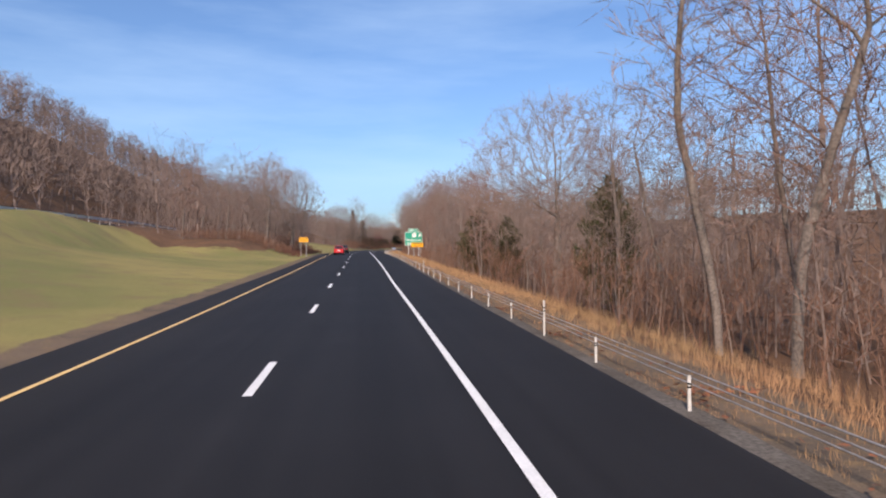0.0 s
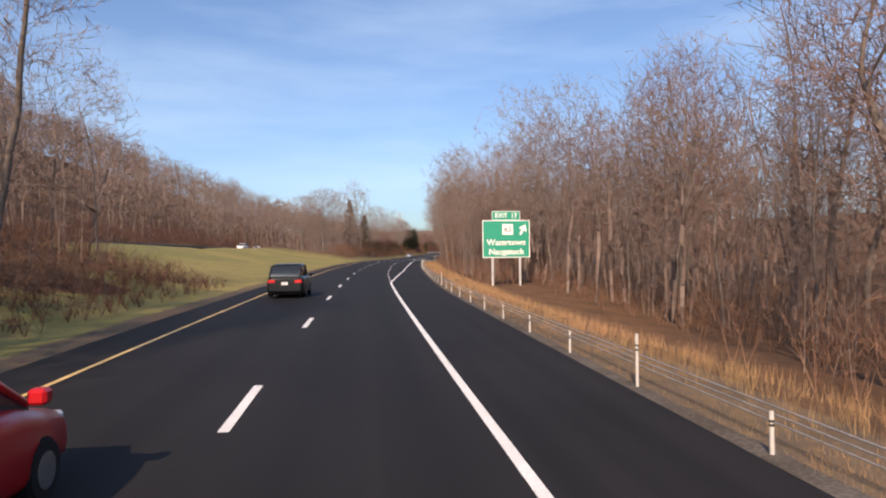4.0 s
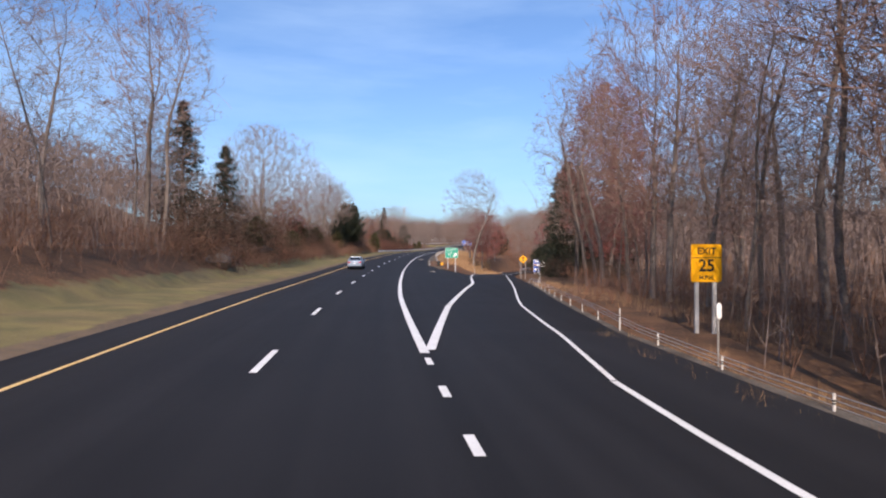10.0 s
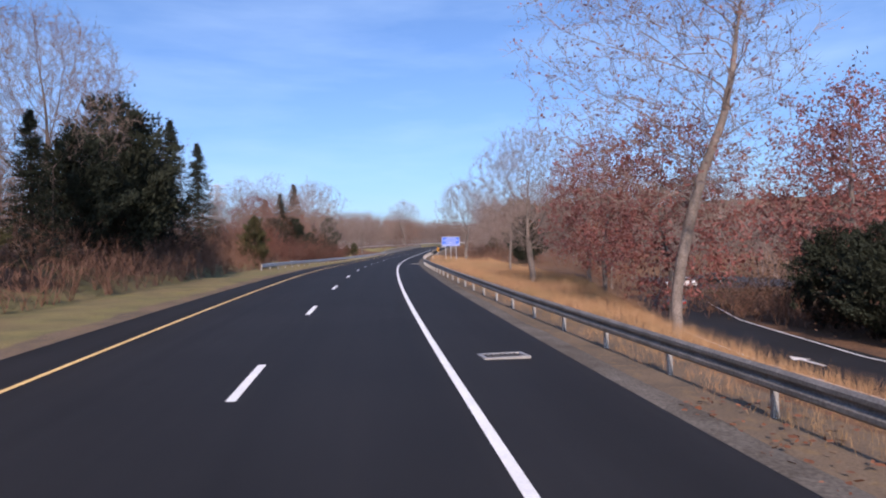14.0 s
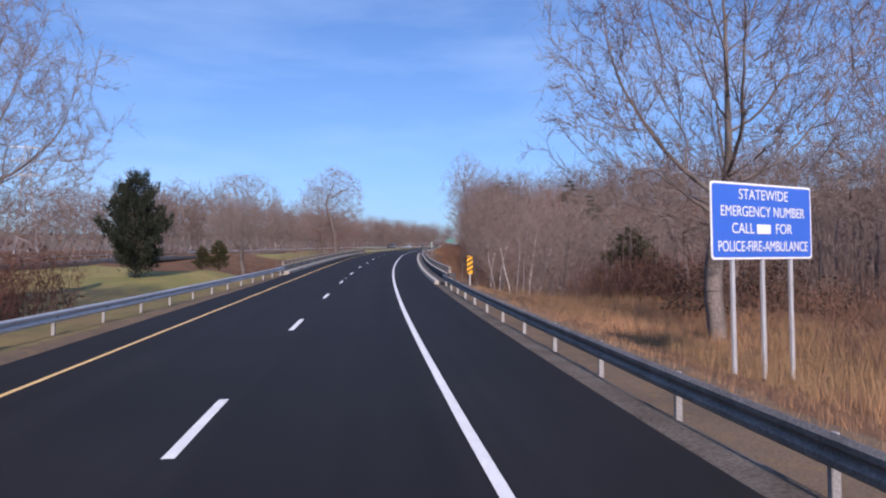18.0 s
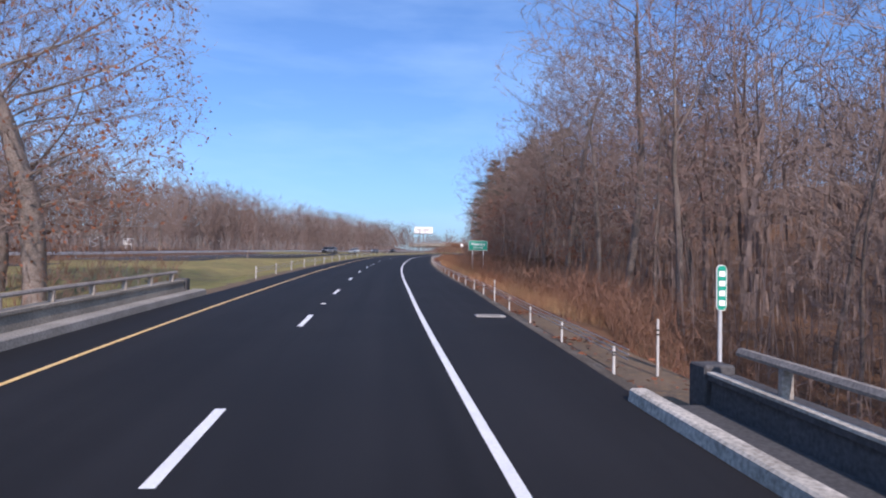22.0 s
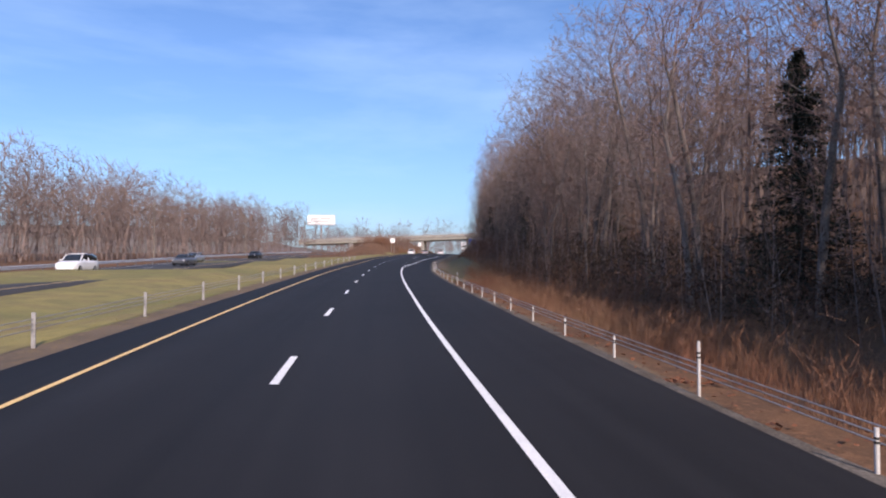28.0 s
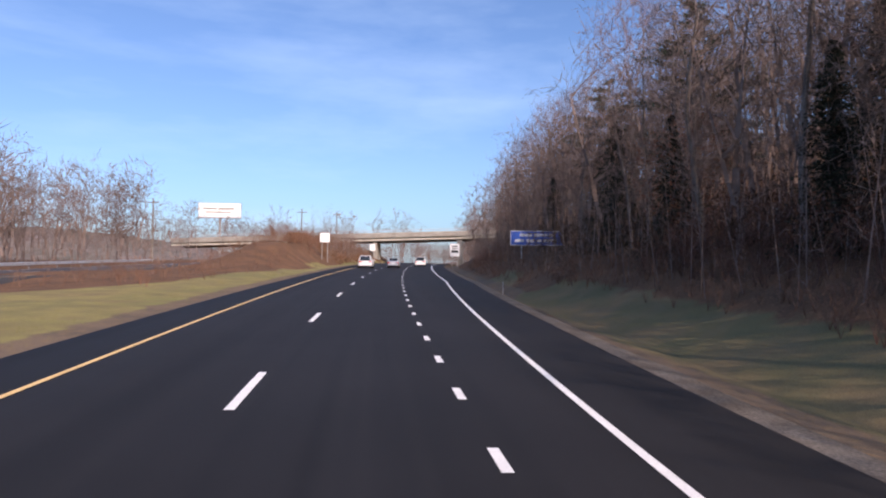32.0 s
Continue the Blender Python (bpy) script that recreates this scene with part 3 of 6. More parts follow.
# grey edge of the old pavement beside the new surface
for s0, s1, breadth in ((-40, 352, [(0, 0.5), (1, 0.5)]), (378, 546, [(0, 0.7), (1, 0.7)]), (624, 1010, [(864, 0.45), (880, 0.9)])):
    edge_me = strip("pavement_edge", s0, s1, [(lambda s: lerp(EDGE_R, s) - 0.05, -0.03), (lambda s: lerp(EDGE_R, s) + 0.02, -0.028), (lambda s: lerp(EDGE_R, s) + lerp(breadth, s) * (0.8 + 0.35 * smooth_noise(s, 3.0, 4.0)), -0.04), (lambda s: lerp(EDGE_R, s) + lerp(breadth, s) + 0.3, -0.22)], EDGE_OLD, 1.5, lambda s, u, dz: at(s, u, dz + (ramp_fall(s, lerp(EDGE_R, s)) if s < 377 else 0)))
    tagged(new("pavement_edge", edge_me), "crumbling grey edge of old pavement beside the road", "pavement", kind="structure")
# the other carriageway


def opp(s, u, dz=0.0):
    return at(s, lerp(OPP, s) + u, lerp(OPPZ, s) + dz + 0.06)


opp_road = new("opposite_road", strip("opposite_road", -120, 1300, [(-6.2, -0.4), (-6.1, 0), (5.0, 0), (5.1, -0.4)], ASPHALT_OLD, 5.0, opp))
tagged(opp_road, "opposite carriageway of the highway beyond the median", "road", kind="structure")

# ---- road markings ----
lines = tagged(new("lane_markings"), "white and yellow painted lane lines on asphalt", "road marking", kind="structure")
W = 0.066


def line(name, s0, s1, u, w, m, dz=0.012, place=at, step=3.0):
    uf = u if callable(u) else (lambda s: u)
    zf = dz if callable(dz) else (lambda s: dz)
    return part(name, strip(name, s0, s1, [(lambda s: uf(s) - (w(s) if callable(w) else w), zf), (lambda s: uf(s) + (w(s) if callable(w) else w), zf)], m, step, place), lines)


def pave_z(s, u):
    """Just over the pavement where the ramp leaves."""
    return (ramp_fall(s, u) if s < 376 else lerp(RAMP_Z, s)) + (0.085 if s > 350 else 0.024)


LANE_R = [(-120, 1.77), (163, 1.77), (175, 2.57), (190, 3.5), (205, 3.98), (225, 4.54), (258, 4.68), (280, 4.82), (287, 4.92), (292, 5.2), (299, 6.2), (312, 7.7)]
line("yellow_edge_line", -120, 1300, lambda s: lerp([(-120, -5.6), (630, -5.6), (690, -5.26), (750, -5.26), (815, -5.62), (835, -5.62), (880, -5.26), (1300, -5.3)], s), 0.06, PAINT_Y)
line("white_edge_line", -120, 292, lambda s: lerp(LANE_R, s), W + 0.01, PAINT_W, step=2.0)
RL = [(292, 5.2), (299, 6.2), (312, 7.7), (330, 10.6), (345, 12.7), (361, 14.5), (376, 16.2), (396, 19.2), (420, 22.6), (440, 27.5), (465, 36.0)]
line("white_edge_line", 292, 352, lambda s: lerp(RL, s), W, PAINT_W, lambda s: pave_z(s, lerp(RL, s)), step=2.0)
line("white_edge_line", 352, 460, lambda s: lerp(RL, s), W, PAINT_W, lambda s: pave_z(s, lerp(RL, s)), step=2.0)
line("gore_line", 296, 352, lambda s: lerp(RAMP_U, s), 0.13, PAINT_W, lambda s: pave_z(s, lerp(RAMP_U, s)), step=2.0)
line("gore_line", 352, 440, lambda s: lerp(RAMP_U, s), 0.08, PAINT_W, lambda s: pave_z(s, lerp(RAMP_U, s)), step=2.0)
line("gore_line", 295.5, 372, 1.775, lambda s: 0.12 - 0.045 * sm(s, 340, 372), PAINT_W, 0.016)
line("white_edge_line", 372, 868, 1.77, W + 0.01, PAINT_W)
line("white_edge_line", 868, 1250, lambda s: lerp([(868, 1.77), (882, 2.6), (898, 3.6), (920, 4.4), (950, 5.6), (1250, 5.6)], s), W + 0.01, PAINT_W, step=2.0)
DASH = [(0, 11.0), (2, 36.1), (8, 109.7), (13, 169.6), (16, 206.4), (21, 268.6), (25, 317.4), (30, 378.8), (32, 402.0), (38, 475.3), (44, 548.0), (47, 584.2), (50, 621.2), (53, 658.2), (56, 694.3), (59, 731.5), (66, 816.25), (71, 876.9), (73, 902.2), (102, 1256.0)]
STUDS = {7: 4.4, 16: 9.0, 20: 6.3, 27: 7.5, 44: 6.2, 51: 7.2, 55: 7.4, 59: 5.0}
for i in range(-8, 102):
    s = lerp(DASH, i) - 0.2 if i >= 0 else 10.6 + 12.22 * i
    line("lane_dash", s, s + 3.05, -1.82, W + 0.012, PAINT_W)
    if i in STUDS:
        s2 = s + STUDS[i]
        part("road_stud", box(-0.1, 0.1, -0.12, 0.12, 0, 0.02, PAINT_W, 0.008, "road_stud"), lines).matrix_local = Matrix.Translation(at(s2, -1.82)) @ pose(0, 0, 0, 0, 0, heading(s2))
for a, b in ((166.23, 294), (873.4, 1100)):
    s = a
    while s < b:
        line("short_dash", s, s + 0.95, 1.78, 0.075, PAINT_W)
        s += 3.272 if a < 500 else 3.7
for s in (394, 400, 406, 412):
    line("lane_dash", s, s + 1.6, lambda q: 0.3 * lerp(RAMP_U, q) + 0.7 * lerp(RL, q), 0.06, PAINT_W, lambda q: pave_z(q, 20.0), step=0.8)
tip = [(0, -0.09), (1.9, -0.09), (1.9, -0.42), (3.2, 0.02), (1.9, 0.46), (1.9, 0.09), (0, 0.09)]
mid = lerp(RAMP_U, 420) + 1.7
part("lane_arrow", mesh_of("lane_arrow", [at(418 + a, mid + b + 0.12 * a, pave_z(418 + a, 20.0)) for a, b in tip], [(0, 1, 5, 6), (2, 3, 4)], PAINT_W), lines)
for i in range(-4, 90):
    s = 12.2 * i
    line("lane_dash", s, s + 3, -0.6, 0.08, PAINT_W, 0.012, opp)
line("white_edge_line", -120, 1300, -4.6, 0.08, PAINT_W, 0.012, opp, 6)
line("yellow_edge_line", -120, 1300, 3.6, 0.08, PAINT_Y, 0.012, opp, 6)


# ---- trees ----
def skeleton(seed, h, crown, bole, leader, n, step, up=0.15, lean=0.0, wob=0.05, bend=0.0):
    """Branches that grow towards points of a crown: rows of node place, parent and share of the tips.
    crown: (lowest, highest, half width, height of the widest place), in parts of h; bole, leader: where limbs begin, where the main stem ends."""
    rng = np.random.default_rng(seed)
    lo, hi, wide, mid = crown
    f = rng.uniform(0, 1, n)
    z = lo + (hi - lo) * f
    k = (z - mid) / np.where(z > mid, hi - mid, mid - lo + 1e-6)
    az = rng.uniform(0, 2 * np.pi, n)
    edge = 1 + 0.16 * np.sin(az * 3 + seed) + 0.10 * np.sin(az * 5 + z * 9 + seed * 2)
    rad = wide * np.sqrt(np.clip(1 - np.abs(k) ** 2.2, 0.02, 1)) * edge * rng.uniform(0.02, 1, n) ** 0.45
    goal = np.stack([np.cos(az) * rad + lean * z, np.sin(az) * rad, z], 1) * h
    goal += rng.normal(0, 0.02 * h, goal.shape)
    pts, par = [np.array([0.0, 0, -0.3])], [-1]
    d = np.array([lean, 0, 1.0])
    while pts[-1][2] < leader * h:
        d = d + rng.normal(0, wob, 3) + [bend * 0.02, 0, 0.04]
        d /= np.linalg.norm(d)
        pts.append(pts[-1] + d * step)
        par.append(len(pts) - 2)
    base = next(i for i, p in enumerate(pts) if p[2] >= min(bole, leader * 0.98) * h)
    near, dist = np.zeros(n, int), np.full(n, 1e9)
    for i in range(base, len(pts)):
        e = np.linalg.norm(goal - pts[i], axis=1)
        near, dist = np.where(e < dist, i, near), np.minimum(e, dist)
    alive, born = np.ones(n, bool), [0] * len(pts)
    for _ in range(int(1.6 * h / step)):
        alive &= dist > step * 1.1
        if not alive.any():
            break
        idx = np.nonzero(alive)[0]
        src = near[idx]
        way = goal[idx] - np.array(pts)[src]
        way /= np.linalg.norm(way, axis=1)[:, None]
        uniq, inv = np.unique(src, return_inverse=True)
        tot = np.zeros((len(uniq), 3))
        np.add.at(tot, inv, way)
        first = len(pts)
        for i, t in zip(uniq, tot):
            if born[i] > 2:
                alive[near == i] = False
                continue
            born[i] += 1
            born.append(0)
            old = pts[i] - pts[par[i]] if par[i] >= 0 else np.array([0, 0, 1.0])
            v = t / (np.linalg.norm(t) + 1e-9) + 0.75 * old / (np.linalg.norm(old) + 1e-9) + rng.normal(0, 0.08, 3) + [0, 0, up]
            pts.append(pts[i] + v / np.linalg.norm(v) * step)
            par.append(int(i))
        for i in range(first, len(pts)):
            e = np.linalg.norm(goal - pts[i], axis=1)
            near, dist = np.where(e < dist, i, near), np.minimum(e, dist)
    kids = np.zeros(len(pts))
    count = np.zeros(len(pts))
    for i in range(len(pts) - 1, 0, -1):
        count[i] = max(count[i], 1)
        count[par[i]] += count[i]
        kids[par[i]] += 1
    count[0] = max(count[0], 1)
    return np.array(pts), np.array(par), count / count[0], kids == 0


def sliver(p0, p1, r0, r1, rng):
    """Flat quads along p0 to p1, as triangles."""
    d = p1 - p0
    a = np.cross(d, rng.normal(size=d.shape))
    a /= np.linalg.norm(a, axis=1)[:, None] + 1e-9
    r0, r1 = np.broadcast_to(r0, len(p0))[:, None], np.broadcast_to(r1, len(p0))[:, None]
    v = np.stack([p0 - a * r0, p0 + a * r0, p1 + a * r1, p1 - a * r1], 1).reshape(-1, 3)
    k = np.arange(len(p0))[:, None] * 4
    return v, np.concatenate([k + [0, 1, 2], k + [0, 2, 3]])


def spikes(p0, d, r, rng):
    """Pointed slivers from p0 along d."""
    a = np.cross(d, rng.normal(size=d.shape))
    a /= np.linalg.norm(a, axis=1)[:, None] + 1e-9
    v = np.stack([p0 - a * r, p0 + a * r, p0 + d], 1).reshape(-1, 3)
    return v, np.arange(len(p0) * 3).reshape(-1, 3)


def branches(sk, rng, radius, step, twigs, fine, tip=0.007, thick_over=0.028):
    """Tubes for the stems, slivers and twigs for the rest, and the twig ends."""
    p, par, share, ends = sk
    r = np.maximum(radius * share ** 0.66, tip)
    i = np.arange(1, len(p))
    q0, q1, r1 = p[par[i]], p[i], r[i]
    r0 = np.minimum(r[par[i]], r1 * 1.5)
    big = r1 > thick_over
    v, f = tubes(q0[big], q1[big], r0[big], r1[big], 6)
    stems = (v, np.concatenate([f[:, :3], f[:, [0, 2, 3]]]))
    out = [sliver(q0[~big], q1[~big], r0[~big] * 1.2, r1[~big] * 1.2, rng)]
    young = np.nonzero(r1 < thick_over * 0.75)[0]
    spots = np.repeat(young, twigs)
    run = (q1 - q0)[spots]
    run /= np.linalg.norm(run, axis=1)[:, None] + 1e-9
    org = q0[spots] + (q1 - q0)[spots] * rng.random((len(spots), 1))
    d = run * 0.9 + rng.normal(0, 0.55, run.shape) + [0, 0, 0.25]
    d *= step * rng.uniform(0.5, 1.35, (len(spots), 1))
    out.append(spikes(org, d, fine, rng))
    for _ in range(2):
        o2 = org + d * rng.uniform(0.25, 0.9, (len(d), 1))
        d2 = d * 0.45 + rng.normal(0, 0.22 * step, d.shape)
        out.append(spikes(o2, d2, fine * 0.8, rng))
    return stems, join(*out), org + d * 0.9


def ribbons(rows, rng, wide=1.0):
    """Flat slivers for the finest twigs."""
    p0 = np.array([r[0][:] for r in rows])
    p1 = np.array([r[1][:] for r in rows])
    r0 = np.array([r[2] for r in rows]) * wide
    r1 = np.array([r[3] for r in rows]) * wide
    d = p1 - p0
    a = np.cross(d, rng.normal(size=d.shape))
    a /= np.linalg.norm(a, axis=1)[:, None] + 1e-9
    v = np.stack([p0 - a * r0[:, None], p0 + a * r0[:, None], p1 + a * r1[:, None] * 0.3], 1).reshape(-1, 3)
    f = np.arange(len(rows) * 3).reshape(-1, 3)
    return v, f


def cards(points, rng, size, flat=0.0, slim=0.5):
    """Small leaf-shaped diamonds round the points."""
    n = len(points)
    a = rng.normal(size=(n, 3))
    a /= np.linalg.norm(a, axis=1)[:, None]
    b = np.cross(a, rng.normal(size=(n, 3)))
    b[:, 2] *= 1 - flat
    a[:, 2] *= 1 - flat
    b /= np.linalg.norm(b, axis=1)[:, None]
    s = size * rng.uniform(0.6, 1.3, (n, 1))
    v = np.stack([points - a * s, points + b * s * slim, points + a * s, points - b * s * slim], 1).reshape(-1, 3)
    return v, np.arange(n * 4).reshape(-1, 4)


def join(*vf):
    v, f, n = [], [], 0
    for a, b in vf:
        v.append(a)
        f.append(b + n)
        n += len(a)
    return np.concatenate(v), np.concatenate(f)


def wood_tubes(wood):
    big = [w for w in wood if w[2] > 0.06]
    small = [w for w in wood if w[2] <= 0.06]
    out = []
    for rows, k in ((big, 7), (small, 4)):
        if rows:
            out.append(tubes([w[0][:] for w in rows], [w[1][:] for w in rows], [w[2] for w in rows], [w[3] for w in rows], k))
    return join(*out)


def bare_tree(seed, h, crown, bole, leader, n, step, radius, bark=BARK, twig=TWIG, leaves=None, leaf_n=0, leaf_size=0.16, twigs=2, fine=0.0075, **kw):
    rng = np.random.default_rng(seed)
    stems, crown_vf, tips = branches(skeleton(seed, h, crown, bole, leader, n, step, **kw), rng, radius, step, twigs, fine)
    root = new("tree")
    me = np_mesh("trunk", *stems, bark)
    me.polygons.foreach_set("use_smooth", [True] * len(me.polygons))
    part("trunk", me, root)
    part("crown", np_mesh("crown", *crown_vf, twig), root)
    if leaves:
        pick = tips[rng.integers(0, len(tips), leaf_n)] + rng.normal(0, h * 0.014, (leaf_n, 3))
        part("leaves", np_mesh("leaves", *cards(pick, rng, leaf_size), leaves), root, "clinging dry leaves")
    return root


def conifer(seed, h, r, m=NEEDLE, droop=0.25, gap=0.42, start=0.04, cards_per=9, size=0.30, irregular=0.25):
    """Spruce-like: whorls of boughs hung with needle sprays."""
    rng, nr = random.Random(seed), np.random.default_rng(seed)
    root = new("conifer_tree")
    wood, pts = [(Vector((0, 0, -0.3)), Vector((0, 0, h)), h * 0.016, 0.02)], []
    z = h * start
    while z < h * 0.99:
        f = z / h
        for b in range(7 if f < 0.8 else 5):
            az = rng.uniform(0, 6.28)
            length = r * (1 - f) ** 0.85 * rng.uniform(1 - irregular * 1.3, 1 + irregular * 0.5) + 0.12
            tip = Vector((math.cos(az) * length, math.sin(az) * length, -droop * length + (0.35 * length if f > 0.75 else 0)))
            p = Vector((0, 0, z))
            wood.append((p, p + tip * 0.9, 0.022, 0.005))
            for c in range(cards_per):
                t = ((c + 0.6) / cards_per) ** 0.6
                q = p + tip * t
                pts.append(q + Vector((rng.gauss(0, 0.10 + 0.12 * length * t), rng.gauss(0, 0.10 + 0.12 * length * t), rng.gauss(-0.08, 0.12))))
        z += gap * rng.uniform(0.7, 1.3) * (1.15 - 0.5 * f)
    part("trunk", np_mesh("trunk", *wood_tubes(wood), NEEDLE_WOOD), root)
    part("crown", np_mesh("crown", *cards(np.array([p[:] for p in pts]), nr, size, 0.35, 0.26), m), root)
    return root


def pine(seed, h, r):
    """White pine: tall bole, wide uneven tiers of soft foliage."""
    rng, nr = random.Random(seed), np.random.default_rng(seed)
    root = new("pine_tree")
    wood, pts = [(Vector((0, 0, -0.3)), Vector((0.15, 0.1, h * 0.97)), h * 0.015, 0.04)], []
    z = h * 0.24
    while z < h:
        f = z / h
        prof = min(1, 0.45 + f * 1.4) * (1 - f ** 3) + 0.08
        for b in range(rng.choice((3, 4, 5))):
            az = rng.uniform(0, 6.28)
            length = r * prof * rng.uniform(0.45, 1.15)
            tip = Vector((math.cos(az) * length, math.sin(az) * length, length * rng.uniform(0.0, 0.28)))
            p = Vector((0.15 * f, 0.1 * f, z))
            wood.append((p, p + tip * 0.55, 0.05, 0.03))
            wood.append((p + tip * 0.55, p + tip, 0.03, 0.01))
            for c in range(int(150 * (0.4 + length / r))):
                t = rng.uniform(0.35, 1.05)
                w = 0.10 + 0.10 * length * t
                pts.append(p + tip * t + Vector((rng.gauss(0, w), rng.gauss(0, w), rng.gauss(0.10, 0.11))))
        z += rng.uniform(0.75, 1.4)
    part("trunk", np_mesh("trunk", *wood_tubes(wood), BARK), root)
    tuft = np.array([p[:] for p in pts])
    way = tuft * [1, 1, 0] / (np.linalg.norm(tuft[:, :2], axis=1)[:, None] + 0.3) * 0.3 + nr.normal(0, 0.16, tuft.shape) + [0, 0, 0.12]
    part("crown", np_mesh("crown", *spikes(tuft, way, 0.07, nr), NEEDLE_PINE), root)
    return root


def cedar(seed, h, r, m=CEDAR, n=12000, blunt=0.6):
    """Red cedar: a ragged cone of upswept boughs, each a plume of short scaly sprays."""
    rng = np.random.default_rng(seed)
    root = new("cedar_tree")
    k = 150
    f = rng.uniform(0, 1, k) ** 1.1
    az = np.arange(k) * 2.4 + rng.normal(0, 0.4, k)
    reach = r * (1 - f) ** blunt * (0.45 + 0.55 * np.minimum(1, f * 6)) * rng.uniform(0.6, 1.22, k)
    org = np.stack([np.zeros(k), np.zeros(k), 0.1 + f * h * 0.9], 1)
    way = np.stack([np.cos(az) * reach, np.sin(az) * reach, reach * rng.uniform(0.25, 0.7, k)], 1)
    pick = rng.choice(k, n, p=reach / reach.sum())
    t = rng.uniform(0.25, 1.05, n) ** 0.7
    wide = (0.08 + 0.10 * r * (1.1 - t))[:, None]
    pts = org[pick] + way[pick] * t[:, None] + rng.normal(0, 1, (n, 3)) * wide
    v, f2 = tubes(np.concatenate([[(0, 0, -0.3)], org]), np.concatenate([[(0, 0, h * 0.9)], org + way * 0.8]), [h * 0.018] + [0.02] * k, [0.03] + [0.006] * k, 4)
    part("trunk", np_mesh("trunk", v, f2, NEEDLE_WOOD), root)
    d = way[pick] / (np.linalg.norm(way[pick], axis=1)[:, None] + 1e-6) * 0.14 + rng.normal(0, 0.08, (n, 3)) + [0, 0, 0.05]
    part("crown", np_mesh("crown", *spikes(pts, d, 0.05, rng), m), root)
    return root


NEAR = random.Random(5)


def plant(proto, s, u, turn=None, size=1.0, label="", group="", stretch=1.0, dz=0.0):
    t = NEAR.uniform(0, 360) if turn is None else turn
    ob = copy_thing(proto, Matrix.Translation(ground(s, u, dz)) @ pose(0, 0, 0, 0, 0, t) @ Matrix.Diagonal((size, size, size * stretch, 1)))
    if label:
        ob["label"] = label
    if group:
        ob["group"] = group
    return ob


def proto(ob, label, category="tree", group=""):
    tagged(ob, label, category, group)
    return ob


FOREST = "tall bare deciduous woodland tree with grey bark"
forest = [proto(bare_tree(10 + i, 17 + (i % 3) * 1.6, (0.20 + 0.05 * (i % 2), 1.0, 0.19 + 0.02 * (i % 3), 0.66), 0.22, (0.8, 0.5, 0.7)[i % 3], 900, 0.5, 0.15 + 0.02 * (i % 3), up=0.38, wob=0.045, twigs=2, fine=0.0145, twig=(TWIG, TWIG_RED)[i % 3 == 1]), FOREST, group="bare woodland trees") for i in range(6)]
slim = [proto(bare_tree(30 + i, 12.5 + i, (0.22, 1.0, 0.16, 0.6), 0.2, 0.85, 420, 0.45, 0.085, up=0.3, wob=0.05, twigs=2, fine=0.013, twig=(TWIG_RED, TWIG)[i % 2]), "slim bare young woodland tree with fine twigs", group="bare woodland trees") for i in range(4)]
wide = [proto(bare_tree(50 + i, 16, (0.22, 1.0, 0.40, 0.60), 0.2, (0.28, 0.42, 0.34)[i], 3200, 0.42, 0.33, up=0.10, twigs=4, fine=0.010), "broad spreading bare tree standing apart", group="spreading bare trees") for i in range(3)]
oak_red = proto(bare_tree(70, 15, (0.16, 1.0, 0.36, 0.5), 0.16, 0.6, 1000, 0.5, 0.22, twigs=1, leaves=LEAF_RED, leaf_n=10000, leaf_size=0.13), "oak with clinging dark red autumn leaves", group="red oaks")
oak_tall = proto(bare_tree(75, 25, (0.12, 1.0, 0.24, 0.5), 0.12, 0.85, 1500, 0.55, 0.28, twigs=1, leaves=LEAF_RED, leaf_n=32000, leaf_size=0.135), "tall oak still full of dark red autumn leaves", group="red oaks")
oak_old = proto(bare_tree(73, 19.5, (0.16, 1.0, 0.36, 0.55), 0.2, 0.6, 3000, 0.48, 0.5, up=0.05, twigs=3, leaves=LEAF_RUST, leaf_n=4500, leaf_size=0.11), "great old oak with a few brown leaves", group="red oaks")
oak_rust = proto(bare_tree(71, 13, (0.15, 1.0, 0.42, 0.55), 0.16, 0.4, 1000, 0.5, 0.22, twigs=1, leaves=LEAF_RUST, leaf_n=4500, leaf_size=0.11), "spreading oak with rusty brown leaves", group="red oaks")
oak_pale = proto(bare_tree(77, 20, (0.26, 1.0, 0.29, 0.62), 0.28, 0.8, 2400, 0.48, 0.25, up=0.2, twigs=3, fine=0.010, leaves=LEAF_RED, leaf_n=2200, leaf_size=0.085), "big oak with a bare crown and a few dull red leaves", group="red oaks")
birch = [proto(bare_tree(80 + i, 13.5, (0.3, 1.0, 0.17, 0.7), 0.3, 0.85, 400, 0.45, 0.085, bark=BIRCH, twigs=2, lean=(0.35, -0.2, 0.1)[i]), "white-barked birch leaning out of the thicket", group="birches") for i in range(3)]
spruce = [proto(conifer(90 + i, 17, 4.6, cards_per=30, size=0.22, gap=0.36), "tall dark green spruce", group="spruces") for i in range(2)]
pines = [proto(pine(95 + i, 21, 5.8), "tall white pine with tiered green boughs", group="white pines") for i in range(3)]
dark_cedar = proto(cedar(103, 7, 3.2, m=NEEDLE, n=20000, blunt=0.45), "broad dark evergreen with dense foliage to the ground", group="cedars")
cedars = [proto(cedar(99 + i, 7.5, 2.5 + 0.3 * i, blunt=0.5 + 0.2 * i), "bushy olive green red cedar", group="cedars") for i in range(3)]
protos = forest + slim + wide + [oak_red, oak_rust, oak_tall, oak_old, oak_pale, dark_cedar] + birch + spruce + pines + cedars

